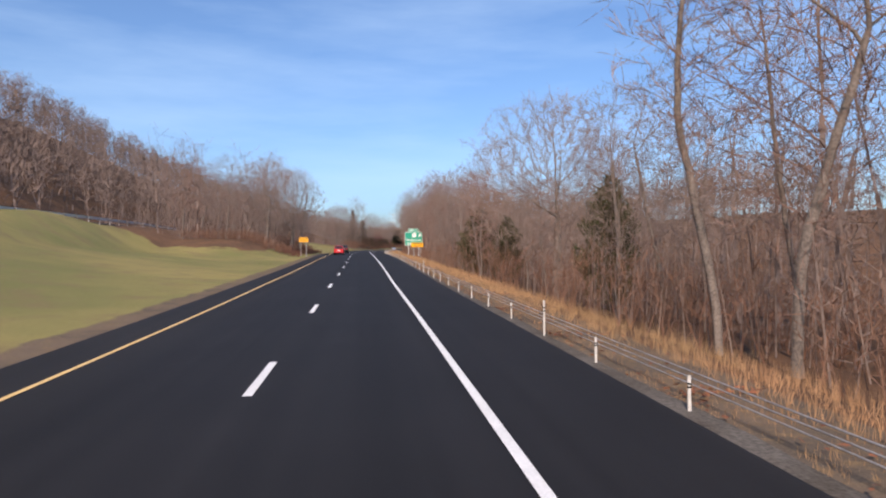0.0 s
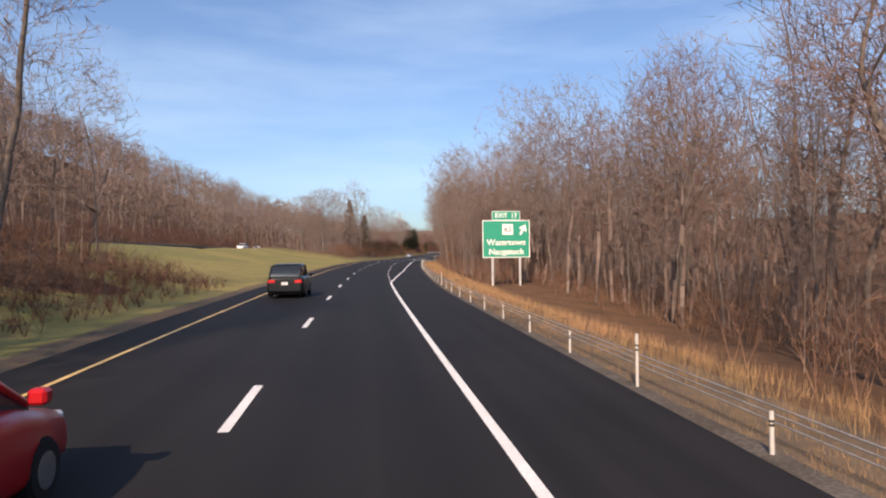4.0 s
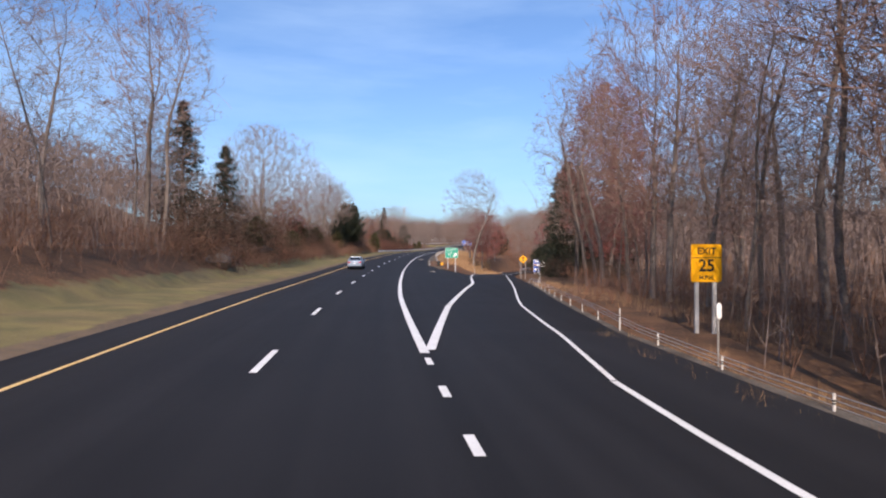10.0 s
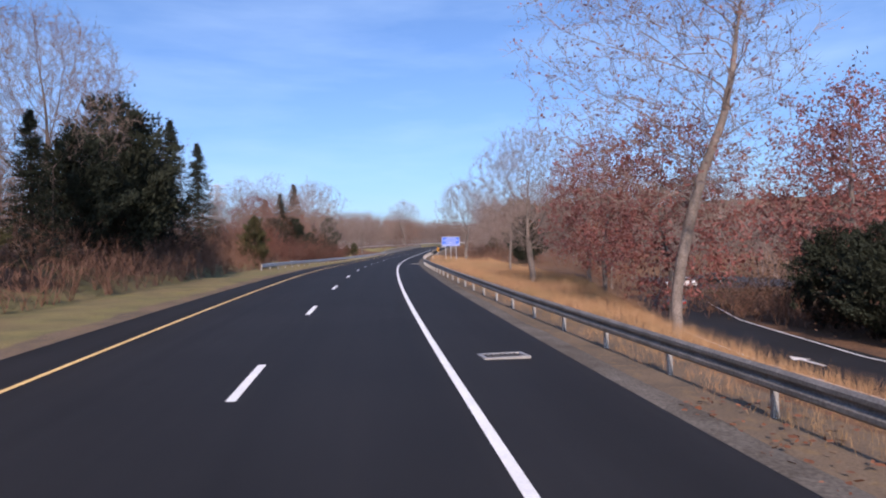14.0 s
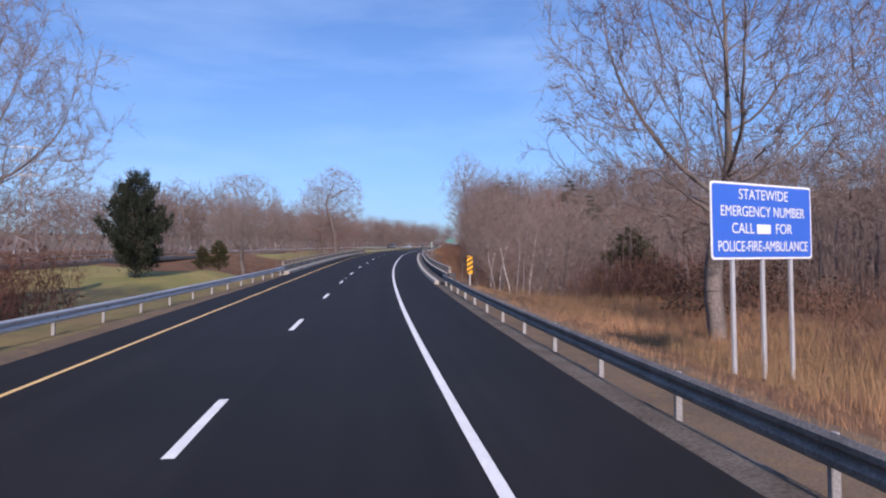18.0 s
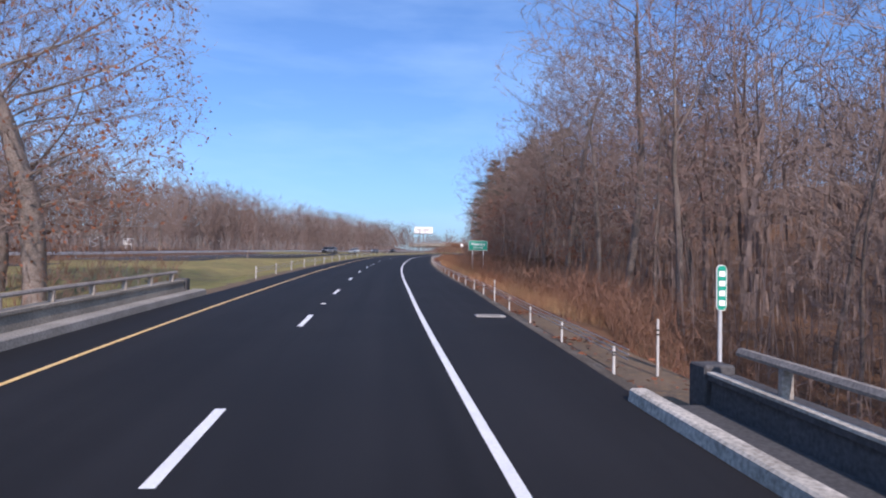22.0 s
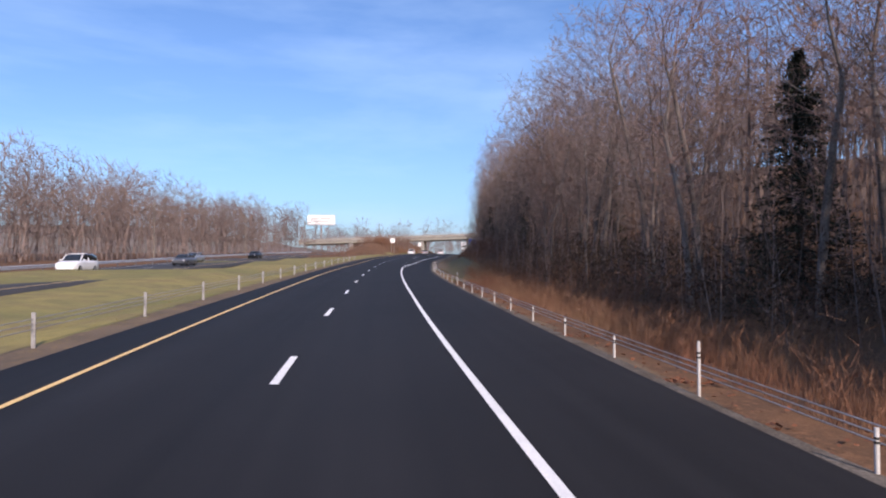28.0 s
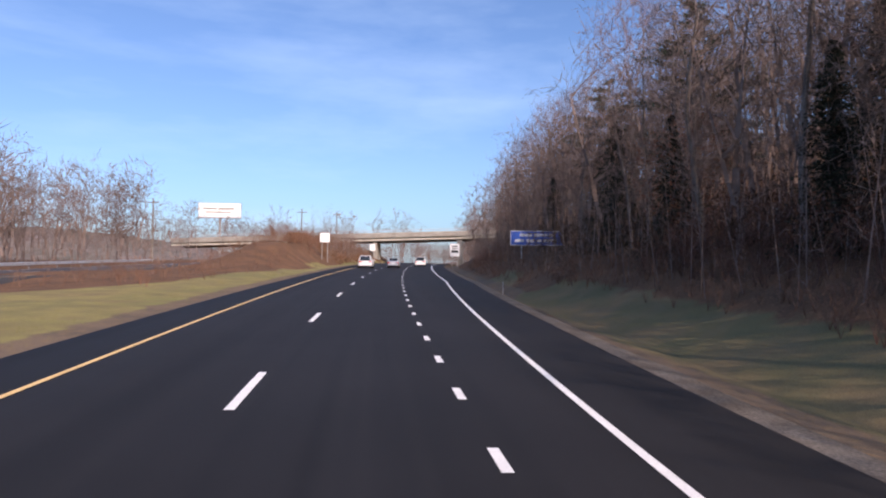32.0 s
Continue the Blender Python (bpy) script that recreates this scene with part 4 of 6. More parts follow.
# woods along the right: s from, to, nearest u, depth, count, share of slim trees
for s0, s1, u0, dep, n, thin in ((8, 34, 9.0, 9, 9, 0.3), (34, 112, 9.5, 9, 26, 0.6), (112, 130, 12, 7, 6, 0.4), (130, 172, 18, 7, 11, 0.4), (172, 200, 16.5, 6, 9, 0.4), (200, 296, 11.0, 9, 54, 0.35), (296, 338, 13.5, 9, 17, 0.35), (326, 346, 18.5, 8, 9, 0.3),
                                 (488, 552, 26, 16, 10, 0.4), (585, 636, 15, 12, 13, 0.7), (634, 700, 13.5, 7, 19, 0.45), (700, 860, 14.5, 7, 32, 0.35), (860, 1010, 17.0, 7, 28, 0.3)):
    for i in range(n):
        s = s0 + (s1 - s0) * (i + NEAR.random()) / n
        u = u0 + dep * NEAR.random() ** 1.3 + (lerp(RAMP_U, s) - 2 if 300 < s < 340 else 0)
        kind = NEAR.choice(slim) if NEAR.random() < thin else NEAR.choice(forest)
        plant(kind, s, u, size=NEAR.uniform(0.8, 1.12) * (0.66 if 20 <= s < 112 else 1.0 if 200 < s < 300 else 0.6 if 480 < s < 560 else 1))
# and along the left
for s0, s1, u0, dep, n, thin in ((104, 158, -13.5, -18, 15, 0.25), (292, 345, -17, -18, 9, 0.4), (396, 480, -19, -14, 10, 0.5), (480, 528, -14.5, -10, 14, 0.6)):
    for i in range(n):
        s = s0 + (s1 - s0) * (i + NEAR.random()) / n
        plant(NEAR.choice(slim) if NEAR.random() < thin else NEAR.choice(forest), s, u0 + dep * NEAR.random(), size=NEAR.uniform(0.75, 1.05) * (0.78 if s < 160 else 0.72 if s > 478 else 1))
# single trees, one by one
for kind, s, u, size in ((wide[1], 45, 13.2, 0.85), (wide[0], 122.6, -12.6, 0.9), (wide[1], 112, -15.5, 0.85), (forest[2], 136, -12.5, 0.8),
                         (wide[1], 302, -22.5, 1.1), (wide[2], 306, -29.5, 1.0), (forest[4], 337.9, -20.0, 1.3), (forest[0], 335.5, -17.8, 1.2), (wide[2], 379.3, -19.8, 1.1),
                         (wide[1], 415, -17.6, 0.88), (wide[0], 432, -19, 0.85),
                         (wide[2], 526, 12.8, 0.98), (wide[0], 534, 29.3, 1.0), (wide[2], 648, -18, 0.9), (wide[0], 599, -20.4, 0.9), (slim[0], 703, -19, 0.7), (wide[1], 541, -21.5, 1.15), (wide[0], 523, 37.4, 1.1), (wide[1], 624, 19.5, 1.1),
                         (wide[1], 560, 17, 0.75), (wide[2], 735, -44, 0.8), (forest[5], 470, 15.0, 0.7), (forest[0], 917, 17.5, 0.98), (wide[0], 447, 13.2, 0.8), (oak_pale, 419.5, 13.6, 1.0)):
    plant(kind, s, u, size=size)
for kind, s, u, size in ((oak_tall, 372.6, 30.4, 1.08), (oak_red, 379, 35, 0.9), (oak_red, 424.5, 15.5, 0.75), (oak_red, 441, 17.5, 0.8), (oak_red, 437, 35, 1.15), (oak_red, 448, 41, 1.1), (oak_rust, 452, 19.5, 0.85), (oak_rust, 470, 27, 0.8),
                         (oak_old, 643, -13.8, 0.95), (oak_red, 386, -18, 0.5), (oak_rust, 505, -17, 0.62), (oak_red, 512, -20, 0.6), (oak_rust, 490, -18, 0.55), (oak_red, 498, -22, 0.7), (oak_rust, 520, -16.5, 0.5), (oak_rust, 700, 14.5, 0.7), (oak_rust, 664, 15.5, 0.75), (oak_rust, 190, 19, 0.7), (oak_rust, 222, 13.0, 0.65), (oak_rust, 930, 19, 0.6)):
    plant(kind, s, u, size=size)
for kind, s, u, size, st in ((spruce[0], 382, 25, 0.95, 1), (spruce[1], 388, 27.3, 1.1, 1), (spruce[0], 400, 29, 1.1, 1), (spruce[1], 410, 33, 1.0, 1), (spruce[0], 376, 25.5, 1.0, 1.0), (spruce[1], 436, 46, 1.25, 1), (spruce[0], 394, 31, 1.1, 1), (spruce[0], 428, 44, 1.1, 1), (spruce[1], 384, 29, 1.05, 1), (spruce[0], 391, 29, 1.05, 1), (spruce[1], 398, 29.5, 1.0, 1), (spruce[0], 405, 31, 1.1, 1), (spruce[1], 380, 33, 1.1, 1)):
    plant(kind, s, u, size=size, stretch=st)
# the smallest ones from s 916 on are added to darken the shaded understory
for kind, s, u, size, st in (
                             (spruce[0], 372.6, -29.4, 1.35, 0.88), (spruce[1], 374, -24, 1.05, 0.8), (spruce[1], 424, -15.5, 0.42, 1), (spruce[0], 447, -16.5, 0.62, 1), (spruce[1], 459, -18, 0.62, 1), (spruce[0], 544, -26.3, 1.1, 1), (spruce[0], 492, -16.5, 0.55, 1), (spruce[1], 509, -23, 0.7, 1), (spruce[0], 524, -17.5, 0.5, 1), (spruce[1], 532, -22, 0.65, 1), (spruce[1], 806, 17.5, 0.62, 1), (spruce[0], 868, 18.5, 0.5, 1), (spruce[1], 916, 18, 0.5, 1), (spruce[0], 893, 21, 0.62, 1), (spruce[1], 901, 24.5, 0.65, 1), (spruce[0], 908, 20.5, 0.6, 1), (spruce[1], 884, 20, 0.52, 1), (spruce[0], 921, 24, 0.62, 1), (spruce[1], 846, 23, 0.55, 1), (spruce[0], 931, 18, 0.5, 1), (spruce[1], 943, 18.5, 0.6, 1), (spruce[0], 955, 21, 0.55, 1), (spruce[1], 972, 20, 0.5, 1)):
    plant(kind, s, u, size=size, stretch=st)
for s, u, size in ((722, 21.5, 0.85), (735, 23.5, 0.9), (744, 21, 0.95), (752, 24, 1.0), (770, 19.5, 1.08), (777, 23, 1.05), (712, 25, 0.85), (787, 21, 0.95), (756, 18.5, 0.95), (781, 27, 1.05), (738, 28, 1.0), (938, 23, 0.8), (962, 24, 0.8), (760, 24, 1.0), (745, 25, 1.0), (728, 23, 0.95), (640, 35, 0.75), (632, 38, 0.75), (622, 37, 0.7)):
    plant(pines[int(s) % 3], s, u, size=size)
for i, (s, u) in enumerate(((795, 20), (808, 23), (826, 19), (842, 22), (858, 20), (874, 19), (888, 21), (901, 18.5), (914, 20), (927, 18), (941, 20.5), (950, 22.5), (973, 22.5), (980, 22), (836, 18), (840, 25), (846, 20), (851, 17.5), (853, 24), (860, 26), (866, 22), (832, 22))):
    plant(forest[i % 6], s, u, size=1.0 + 0.05 * (i % 3))
for s, u, size, st in ((66, 11.6, 0.8, 1.2), (61, 13.4, 0.75, 1.15), (75, 11.8, 0.6, 1.15), (70, 13.5, 0.7, 1.2), (592, -21.7, 0.62, 0.9), (592.5, -24, 0.5, 0.9)):
    plant(cedars[int(s) % 3], s, u, size=size, stretch=st)
for s, u, size, st in ((418, -15.0, 0.6, 0.9), (356, -15.6, 0.6, 0.7), (364, -17, 0.75, 0.75), (378, -15.4, 0.6, 0.7), (388, -16.5, 0.8, 0.7), (401, -16, 0.65, 0.8), (553, 20, 1.2, 0.85), (462, -13.2, 0.7, 1.1), (34, 13.0, 0.7, 1.5), (98, 16.0, 0.8, 1.2)):
    plant(cedars[int(s) % 3], s, u, size=size, stretch=st)
# some of these only add darkness where the banks lie in shade
for s, u, size, st in ((575.7, -25.7, 1.12, 1.5), (500, 21.6, 1.1, 1.05), (497, -16, 0.9, 1.1), (503, -18, 1.0, 1.1), (490, -17, 0.8, 1), (508, -19.5, 1.2, 1.1), (425, 28.5, 0.9, 1), (429, 30.5, 1.0, 1), (434, 31, 1.0, 1), (423, 32, 0.9, 1), (419, 30.5, 0.7, 1), (434, -15.3, 1.2, 1.25), (430, -16.2, 0.9, 1.1), (440, -16.5, 0.9, 1.2), (522, -15.5, 0.8, 0.9), (530, -18, 1.0, 1.0), (517, -17.5, 0.9, 0.9), (526, -21, 1.1, 1.1), (511, -16, 0.8, 1)):
    plant(dark_cedar, s, u, size=size, stretch=st)
for i, (s, u, size) in enumerate(((604, 17, 1.0), (605, 19.3, 1.0), (606.5, 20.5, 1.05), (603, 16, 0.8), (589, 16.5, 0.9), (588.5, 18.2, 1.0), (591, 19.5, 0.9), (611, 17, 0.9))):
    plant(birch[i % 3], s, u, size=size)
for ob in protos:
    for o in (*ob.children_recursive, ob):
        bpy.data.objects.remove(o)


# ---- woods behind, and thickets ----
def template(seed, detail, haze):
    """A small bare tree one metre high, for woods of many; narrower or wider by its seed."""
    rng = np.random.default_rng(seed)
    p, par, share, _ = skeleton(seed, 1.0, (0.22, 1.0, 0.17 + 0.025 * (seed % 3), 0.66), 0.22, 0.6 + 0.1 * (seed % 3), int(60 * detail), 0.075, up=0.35, wob=0.05)
    i = np.arange(1, len(p))
    r = np.maximum(0.0075 * share ** 0.8, haze * 0.4)
    stem = share[i] > 0.12
    vf = [sliver(p[par[i]][stem], p[i][stem], r[par[i]][stem], r[i][stem], rng), spikes(p[par[i]][~stem], (p[i] - p[par[i]])[~stem] * 1.3, haze * 0.5, rng)]
    spots = np.repeat(np.nonzero(share[1:] < 0.2)[0] + 1, 3)
    org = p[spots] + rng.normal(0, 0.022, (len(spots), 3))
    d = (p[spots] - p[par[spots]]) * 0.5 + rng.normal(0, 0.028, (len(spots), 3)) + [0, 0, 0.03]
    vf.append(spikes(org, d, haze * 0.42, rng))
    return join(*vf)


TEMPLATES = {}


def woods(name, rows, label, seed, mtl=WOODS, detail=1.0, haze=0.03):
    """Many bare trees in one mesh; rows: (place, height). haze: a twig's width in metres."""
    rng = np.random.default_rng(seed)
    key = (detail, haze)
    if key not in TEMPLATES:
        TEMPLATES[key] = [template(200 + k, detail, haze / 15) for k in range(7)]
    vf = []
    for base, h in rows:
        v, f = TEMPLATES[key][rng.integers(0, 7)]
        a = rng.uniform(0, 6.28)
        w = h * rng.uniform(0.85, 1.2)
        x, y = v[:, 0] * w, v[:, 1] * w
        lean = rng.normal(0, 0.03, 2)
        z = v[:, 2] * h
        vf.append((np.stack([base[0] + x * math.cos(a) - y * math.sin(a) + lean[0] * z, base[1] + x * math.sin(a) + y * math.cos(a) + lean[1] * z, base[2] + z], 1), f))
    ob = new(name, np_mesh(name, *join(*vf), mtl))
    return tagged(ob, label, "woods", kind="stuff")


FARR = random.Random(11)


def belt(s0, s1, u0, u1, n, h0, h1):
    out = []
    for i in range(n):
        s, u = FARR.uniform(s0, s1), u0 + (u1 - u0) * FARR.random()
        if 300 < s < 345 and u > 0:
            u += lerp(RAMP_U, s)
        if s < 1302 and (-9 < u < 9.5 or abs(u - lerp(OPP, s)) < 8):
            continue
        out.append((ground(s, u), FARR.uniform(h0, h1)))
    return out


woods("woods_right", belt(0, 40, 16, 50, 60, 13, 18) + belt(40, 130, 17, 50, 190, 9, 13.5) + belt(130, 300, 16, 48, 560, 13, 18.5) + belt(300, 340, 18, 45, 60, 13, 18) + belt(340, 372, 33, 60, 60, 13, 17) + belt(372, 420, 40, 70, 50, 12, 16), "dense bare woods behind the roadside trees", 1, haze=0.045)
woods("woods_ramp", belt(350, 480, 48, 85, 90, 10, 15) + belt(440, 560, 34, 75, 130, 9, 14), "bare woods beyond the exit ramp", 2, haze=0.055)
woods("woods_valley", belt(560, 660, 20, 60, 250, 11, 16) + belt(536, 585, 17, 46, 130, 7, 11) + belt(585, 730, 52, 125, 260, 11, 15), "bare woods on the low river bank", 3, haze=0.05)
woods("woods_slope", belt(640, 1060, 18, 32, 520, 14, 19) + belt(640, 1060, 30, 52, 560, 10.5, 15.5) + belt(860, 945, 19, 28, 110, 7, 13) + belt(974, 1030, 19, 28, 40, 7, 13) + belt(860, 1080, 34, 72, 300, 10, 14), "dense bare woods on the rising slope", 4, detail=0.8, haze=0.05)
woods("woods_ridge", belt(0, 420, 52, 118, 480, 10, 14) + belt(420, 620, 80, 210, 260, 14, 19) + belt(570, 960, 54, 118, 420, 12, 16), "bare woods on the low ridge", 9, detail=0.5, haze=0.17)
woods("woods_hillside", belt(-40, 560, -54, -190, 2300, 13, 19), "bare woods covering the hillside", 5, detail=0.55, haze=0.16)
woods("woods_median", belt(100, 160, -15, -42, 60, 10, 16) + belt(296, 480, -22, -44, 130, 9, 14) + belt(490, 534, -16, -34, 150, 8, 12), "bare woods on the median", 6, haze=0.05)
woods("woods_opposite", belt(640, 1020, -46, -82, 900, 13, 18) + belt(480, 650, -62, -110, 200, 9, 13), "bare woods beyond the opposite carriageway", 7, detail=0.75, haze=0.11)
woods("woods_far", belt(1000, 1350, -50, -135, 300, 11, 16) + belt(1310, 1450, -45, 45, 130, 12, 16) + belt(1010, 1250, 14, 60, 150, 12, 18) + belt(1092, 1400, -70, 45, 330, 13, 19) + belt(1092, 1300, 10, 40, 150, 12, 17) + belt(660, 1000, -85, -160, 160, 15, 20), "bare woods round the overpass", 8, detail=0.6, haze=0.12)


def thicket(name, zones, label, seed, mtl=BRUSH, wide=1.6):
    """Arching stems of roadside brush; zones: s0, s1, u0, u1, count, height."""
    rng = np.random.default_rng(seed)
    sl = []
    for s0, s1, u0, u1, n, h in zones:
        for i in range(n):
            s, u = rng.uniform(s0, s1), u0 + (u1 - u0) * rng.random()
            b = np.array(ground(s, u)[:])
            hh = h * rng.uniform(0.5, 1.15)
            for k in range(6):
                az = rng.uniform(0, 6.28)
                m = b + np.array([math.cos(az), math.sin(az), 0]) * hh * 0.22 + [0, 0, hh * 0.6]
                e = m + np.array([math.cos(az), math.sin(az), 0]) * hh * rng.uniform(0.1, 0.4) + [0, 0, hh * rng.uniform(0.1, 0.45)]
                sl += [(b, m, 0.009, 0.007), (m, e, 0.007, 0.003)]
                for q in range(5):
                    p = m + (e - m) * rng.random() if q > 2 else b + (m - b) * rng.uniform(0.3, 1)
                    sl.append((p, p + rng.normal(0, 1, 3) * hh * 0.10 + [0, 0, hh * 0.14], 0.007, 0.002))
    ob = new(name, np_mesh(name, *ribbons(sl, rng, wide), mtl))
    return tagged(ob, label, "brush", kind="stuff")


thicket("brush_right", [(5, 95, 8, 20, 420, 3.2), (95, 132, 9.5, 22, 170, 2.6), (132, 174, 15, 24, 150, 2.0), (174, 296, 10, 20, 420, 2.6), (296, 326, 13, 28, 150, 2.2), (326, 345, 17.5, 30, 100, 2.2), (634, 700, 8.5, 14, 620, 2.3), (700, 860, 12, 17, 560, 2.2), (868, 945, 12.6, 16, 420, 1.2), (945, 1010, 11.4, 16, 300, 1.0), (860, 938, 15, 22, 160, 2.4), (972, 1010, 12.5, 22, 120, 2.4), (570, 640, 9, 24, 300, 2.5)], "tangled brown roadside brush", 21)
thicket("brush_left", [(98, 160, -11.5, -26, 1500, 1.4), (290, 480, -14, -20, 1150, 2.5), (396, 470, -12.2, -15.5, 600, 1.9), (335, 396, -12.8, -16, 480, 2.0), (600, 655, -9.5, -24, 220, 2.4), (930, 985, -12, -22, 160, 1.5), (985, 1066, -13, -27, 520, 3.2)], "tangled brown brush on the median", 22)
thicket("russet_thicket", [(690, 838, 7.2, 13.5, 2000, 1.25), (838, 871, 9.8, 14.5, 420, 1.45), (640, 690, 7.4, 12, 700, 1.1)], "waist-high russet brush beside the shoulder", 24, RUSSET, 0.9)
# darker than BRUSH, for brush that lies in shade on banks and woods' foot
thicket("red_brush", [(474, 534, -12.3, -22, 1700, 3.4), (200, 330, -51, -62, 900, 5.0), (868, 928, 14.5, 22, 900, 2.8), (540, 562, 14, 22, 300, 3.2), (98, 160, -9.5, -13, 500, 0.9)], "dense red-brown brush beside the highway, darkened for shade", 25, BRUSH_RED_SHADED, 1.2)
thicket("brush_ramp", [(440, 560, 22, 40, 420, 2.6), (372, 440, 34, 48, 120, 2.5), (428, 452, 28, 36, 140, 3.0), (505, 540, 13, 26, 200, 2.0), (540, 585, 11.5, 26, 380, 2.6)], "bare shrubs on the low ground", 23)


def shrubs(name, zones, label, seed, mtl):
    """Dense dark bushes as clumps of small leaves; zones: s0, s1, u0, u1, bushes, height."""
    rng = np.random.default_rng(seed)
    pts = []
    for s0, s1, u0, u1, n, h in zones:
        for i in range(n):
            s, u = s0 + (s1 - s0) * (i + rng.random()) / n, (u0 + (u1 - u0) * rng.random())
            hh = h * rng.uniform(0.55, 1.2)
            k = int(430 * hh / h)
            q = rng.normal(0, 1, (k, 3))
            q /= np.linalg.norm(q, axis=1)[:, None]
            q *= rng.uniform(0.45, 1.05, (k, 1)) * (1 + 0.25 * np.sin(q[:, :1] * 5 + i) * np.cos(q[:, 1:2] * 4))
            pts.append(np.array(ground(s, u, hh * 0.42)[:]) + q * [hh * 0.62, hh * 0.62, hh * 0.55])
    ob = new(name, np_mesh(name, *cards(np.concatenate(pts), rng, 0.12, 0.0, 0.35), mtl))
    return tagged(ob, label, "shrubs", kind="stuff")


# many of these bushes are added to darken shaded banks and woods
shrubs("dark_shrubs", [(334, 372, -14.0, -20, 52, 5.0), (372, 414, -14.5, -19, 42, 4.4), (424, 452, -15.5, -18, 9, 2.6), (484, 535, -13.8, -20, 46, 4.8), (420, 452, 27.5, 35, 26, 5.4), (352, 372, 20, 27, 14, 3.4), (850, 1010, 16.5, 23, 105, 3.8), (700, 850, 17, 23, 60, 3.6), (790, 852, 13.5, 18, 36, 4.0), (666, 722, 11.5, 16, 40, 2.2), (530, 562, 15, 24, 30, 3.0), (517, 531, -15.5, -20, 18, 4.4)], "dense dark shrubs along the banks, filling in for woodland shade", 51, SHRUB)

shrubs("russet_brush", [(1004, 1062, -10, -14.5, 30, 1.9), (988, 1050, -14, -20, 40, 2.1)], "low russet brush on the verge", 52, RUSSET)


def saplings(name, zones, label, seed, mtl=WOODS):
    """Close-set young stems with short side twigs; zones: s0, s1, u0, u1, count, height."""
    rng = np.random.default_rng(seed)
    sl = []
    for s0, s1, u0, u1, n, h in zones:
        for i in range(n):
            s, u = rng.uniform(s0, s1), u0 + (u1 - u0) * rng.random()
            if 300 < s < 345 and u > 0:
                u += lerp(RAMP_U, s)
            b = np.array(ground(s, u, -0.2)[:])
            hh = h * rng.uniform(0.45, 1.2)
            e = b + np.array([rng.normal(0, 0.09), rng.normal(0, 0.09), 1]) * hh
            sl.append((b, e, 0.005 + 0.0024 * hh, 0.004))
            for q in range(10):
                p = b + (e - b) * rng.uniform(0.12, 1)
                d = np.array([rng.normal(), rng.normal(), rng.uniform(0.2, 1.4)]) * hh * 0.10
                sl.append((p, p + d, 0.009, 0.003))
                for k in (0.55,):
                    sl.append((p + d * k, p + d * k + rng.normal(0, 1, 3) * hh * 0.05 + [0, 0, hh * 0.05], 0.008, 0.003))
    ob = new(name, np_mesh(name, *ribbons(sl, rng, 1.35), mtl))
    return tagged(ob, label, "woods", kind="stuff")


saplings("young_woods_right", [(0, 96, 9.5, 26, 1100, 6.5), (96, 132, 12, 26, 320, 5.5), (132, 180, 18, 30, 400, 5.5), (180, 296, 12, 26, 980, 6.0), (297, 342, 11, 30, 480, 5.5), (575, 622, 17, 34, 600, 5.0), (622, 640, 12, 30, 350, 6.0), (636, 860, 12.5, 34, 2900, 7.5), (860, 1060, 13.5, 32, 2200, 7.0), (480, 560, 24, 40, 500, 5.0)], "close-set young bare trees in the woods", 41)
saplings("young_woods_left", [(102, 160, -13, -40, 700, 5.0), (290, 480, -15, -40, 1300, 5.0), (480, 530, -14, -30, 450, 5.0), (640, 1010, -48, -58, 900, 6.0), (1008, 1062, -10.5, -16, 260, 7.0), (-40, 330, -54, -64, 600, 6.0), (600, 660, -12, -30, 250, 4.0)], "close-set young bare trees on the median", 42)


def blades(name, zones, label, seed, mtl):
    """Grass as separate slivers; zones: s0, s1, u0, u1, count, height."""
    rng = np.random.default_rng(seed)
    sl = []
    for s0, s1, u0, u1, n, h in zones:
        for i in range(n):
            s, u = rng.uniform(s0, s1), u0 + (u1 - u0) * rng.random()
            b = np.array(ground(s, u, -0.05)[:])
            for k in range(7):
                hh = h * rng.uniform(0.5, 1.2)
                q = b + rng.normal(0, 0.10, 3) * [1, 1, 0]
                e = q + np.array([rng.normal(0, 0.22), rng.normal(0, 0.22), 1]) * hh
                sl.append((q, e, 0.0028 + 0.0022 * h, 0.0015))
    ob = new(name, np_mesh(name, *ribbons(sl, rng, 1.3), mtl))
    return tagged(ob, label, "grass", kind="stuff")


blades("tall_grass", [(400, 545, 8.6, 18, 13000, 0.7), (396, 545, 5.9, 8.8, 4500, 0.26), (0, 165, 5.9, 9.5, 4200, 0.5), (0, 165, 4.9, 6.0, 2000, 0.2), (165, 300, 7, 11, 2800, 0.45), (640, 720, 6.8, 9.5, 1200, 0.7), (300, 350, 13, 20, 900, 0.5)], "tall golden dry grass on the embankment", 31, STRAW)
blades("red_grass", [(690, 838, 6.9, 12.5, 6500, 0.75), (640, 690, 6.9, 12, 2400, 0.6)], "tall russet dry weeds beside the shoulder", 33, RUSSET)
blades("verge_grass", [(0, 100, -7.4, -11, 1500, 0.12), (150, 300, -7.4, -11, 1700, 0.12), (300, 560, -7.5, -10, 1500, 0.14), (650, 960, -7.7, -11, 2200, 0.16), (880, 1010, 8, 12, 2000, 0.12)], "short dry grass on the verge", 32, BLADES)



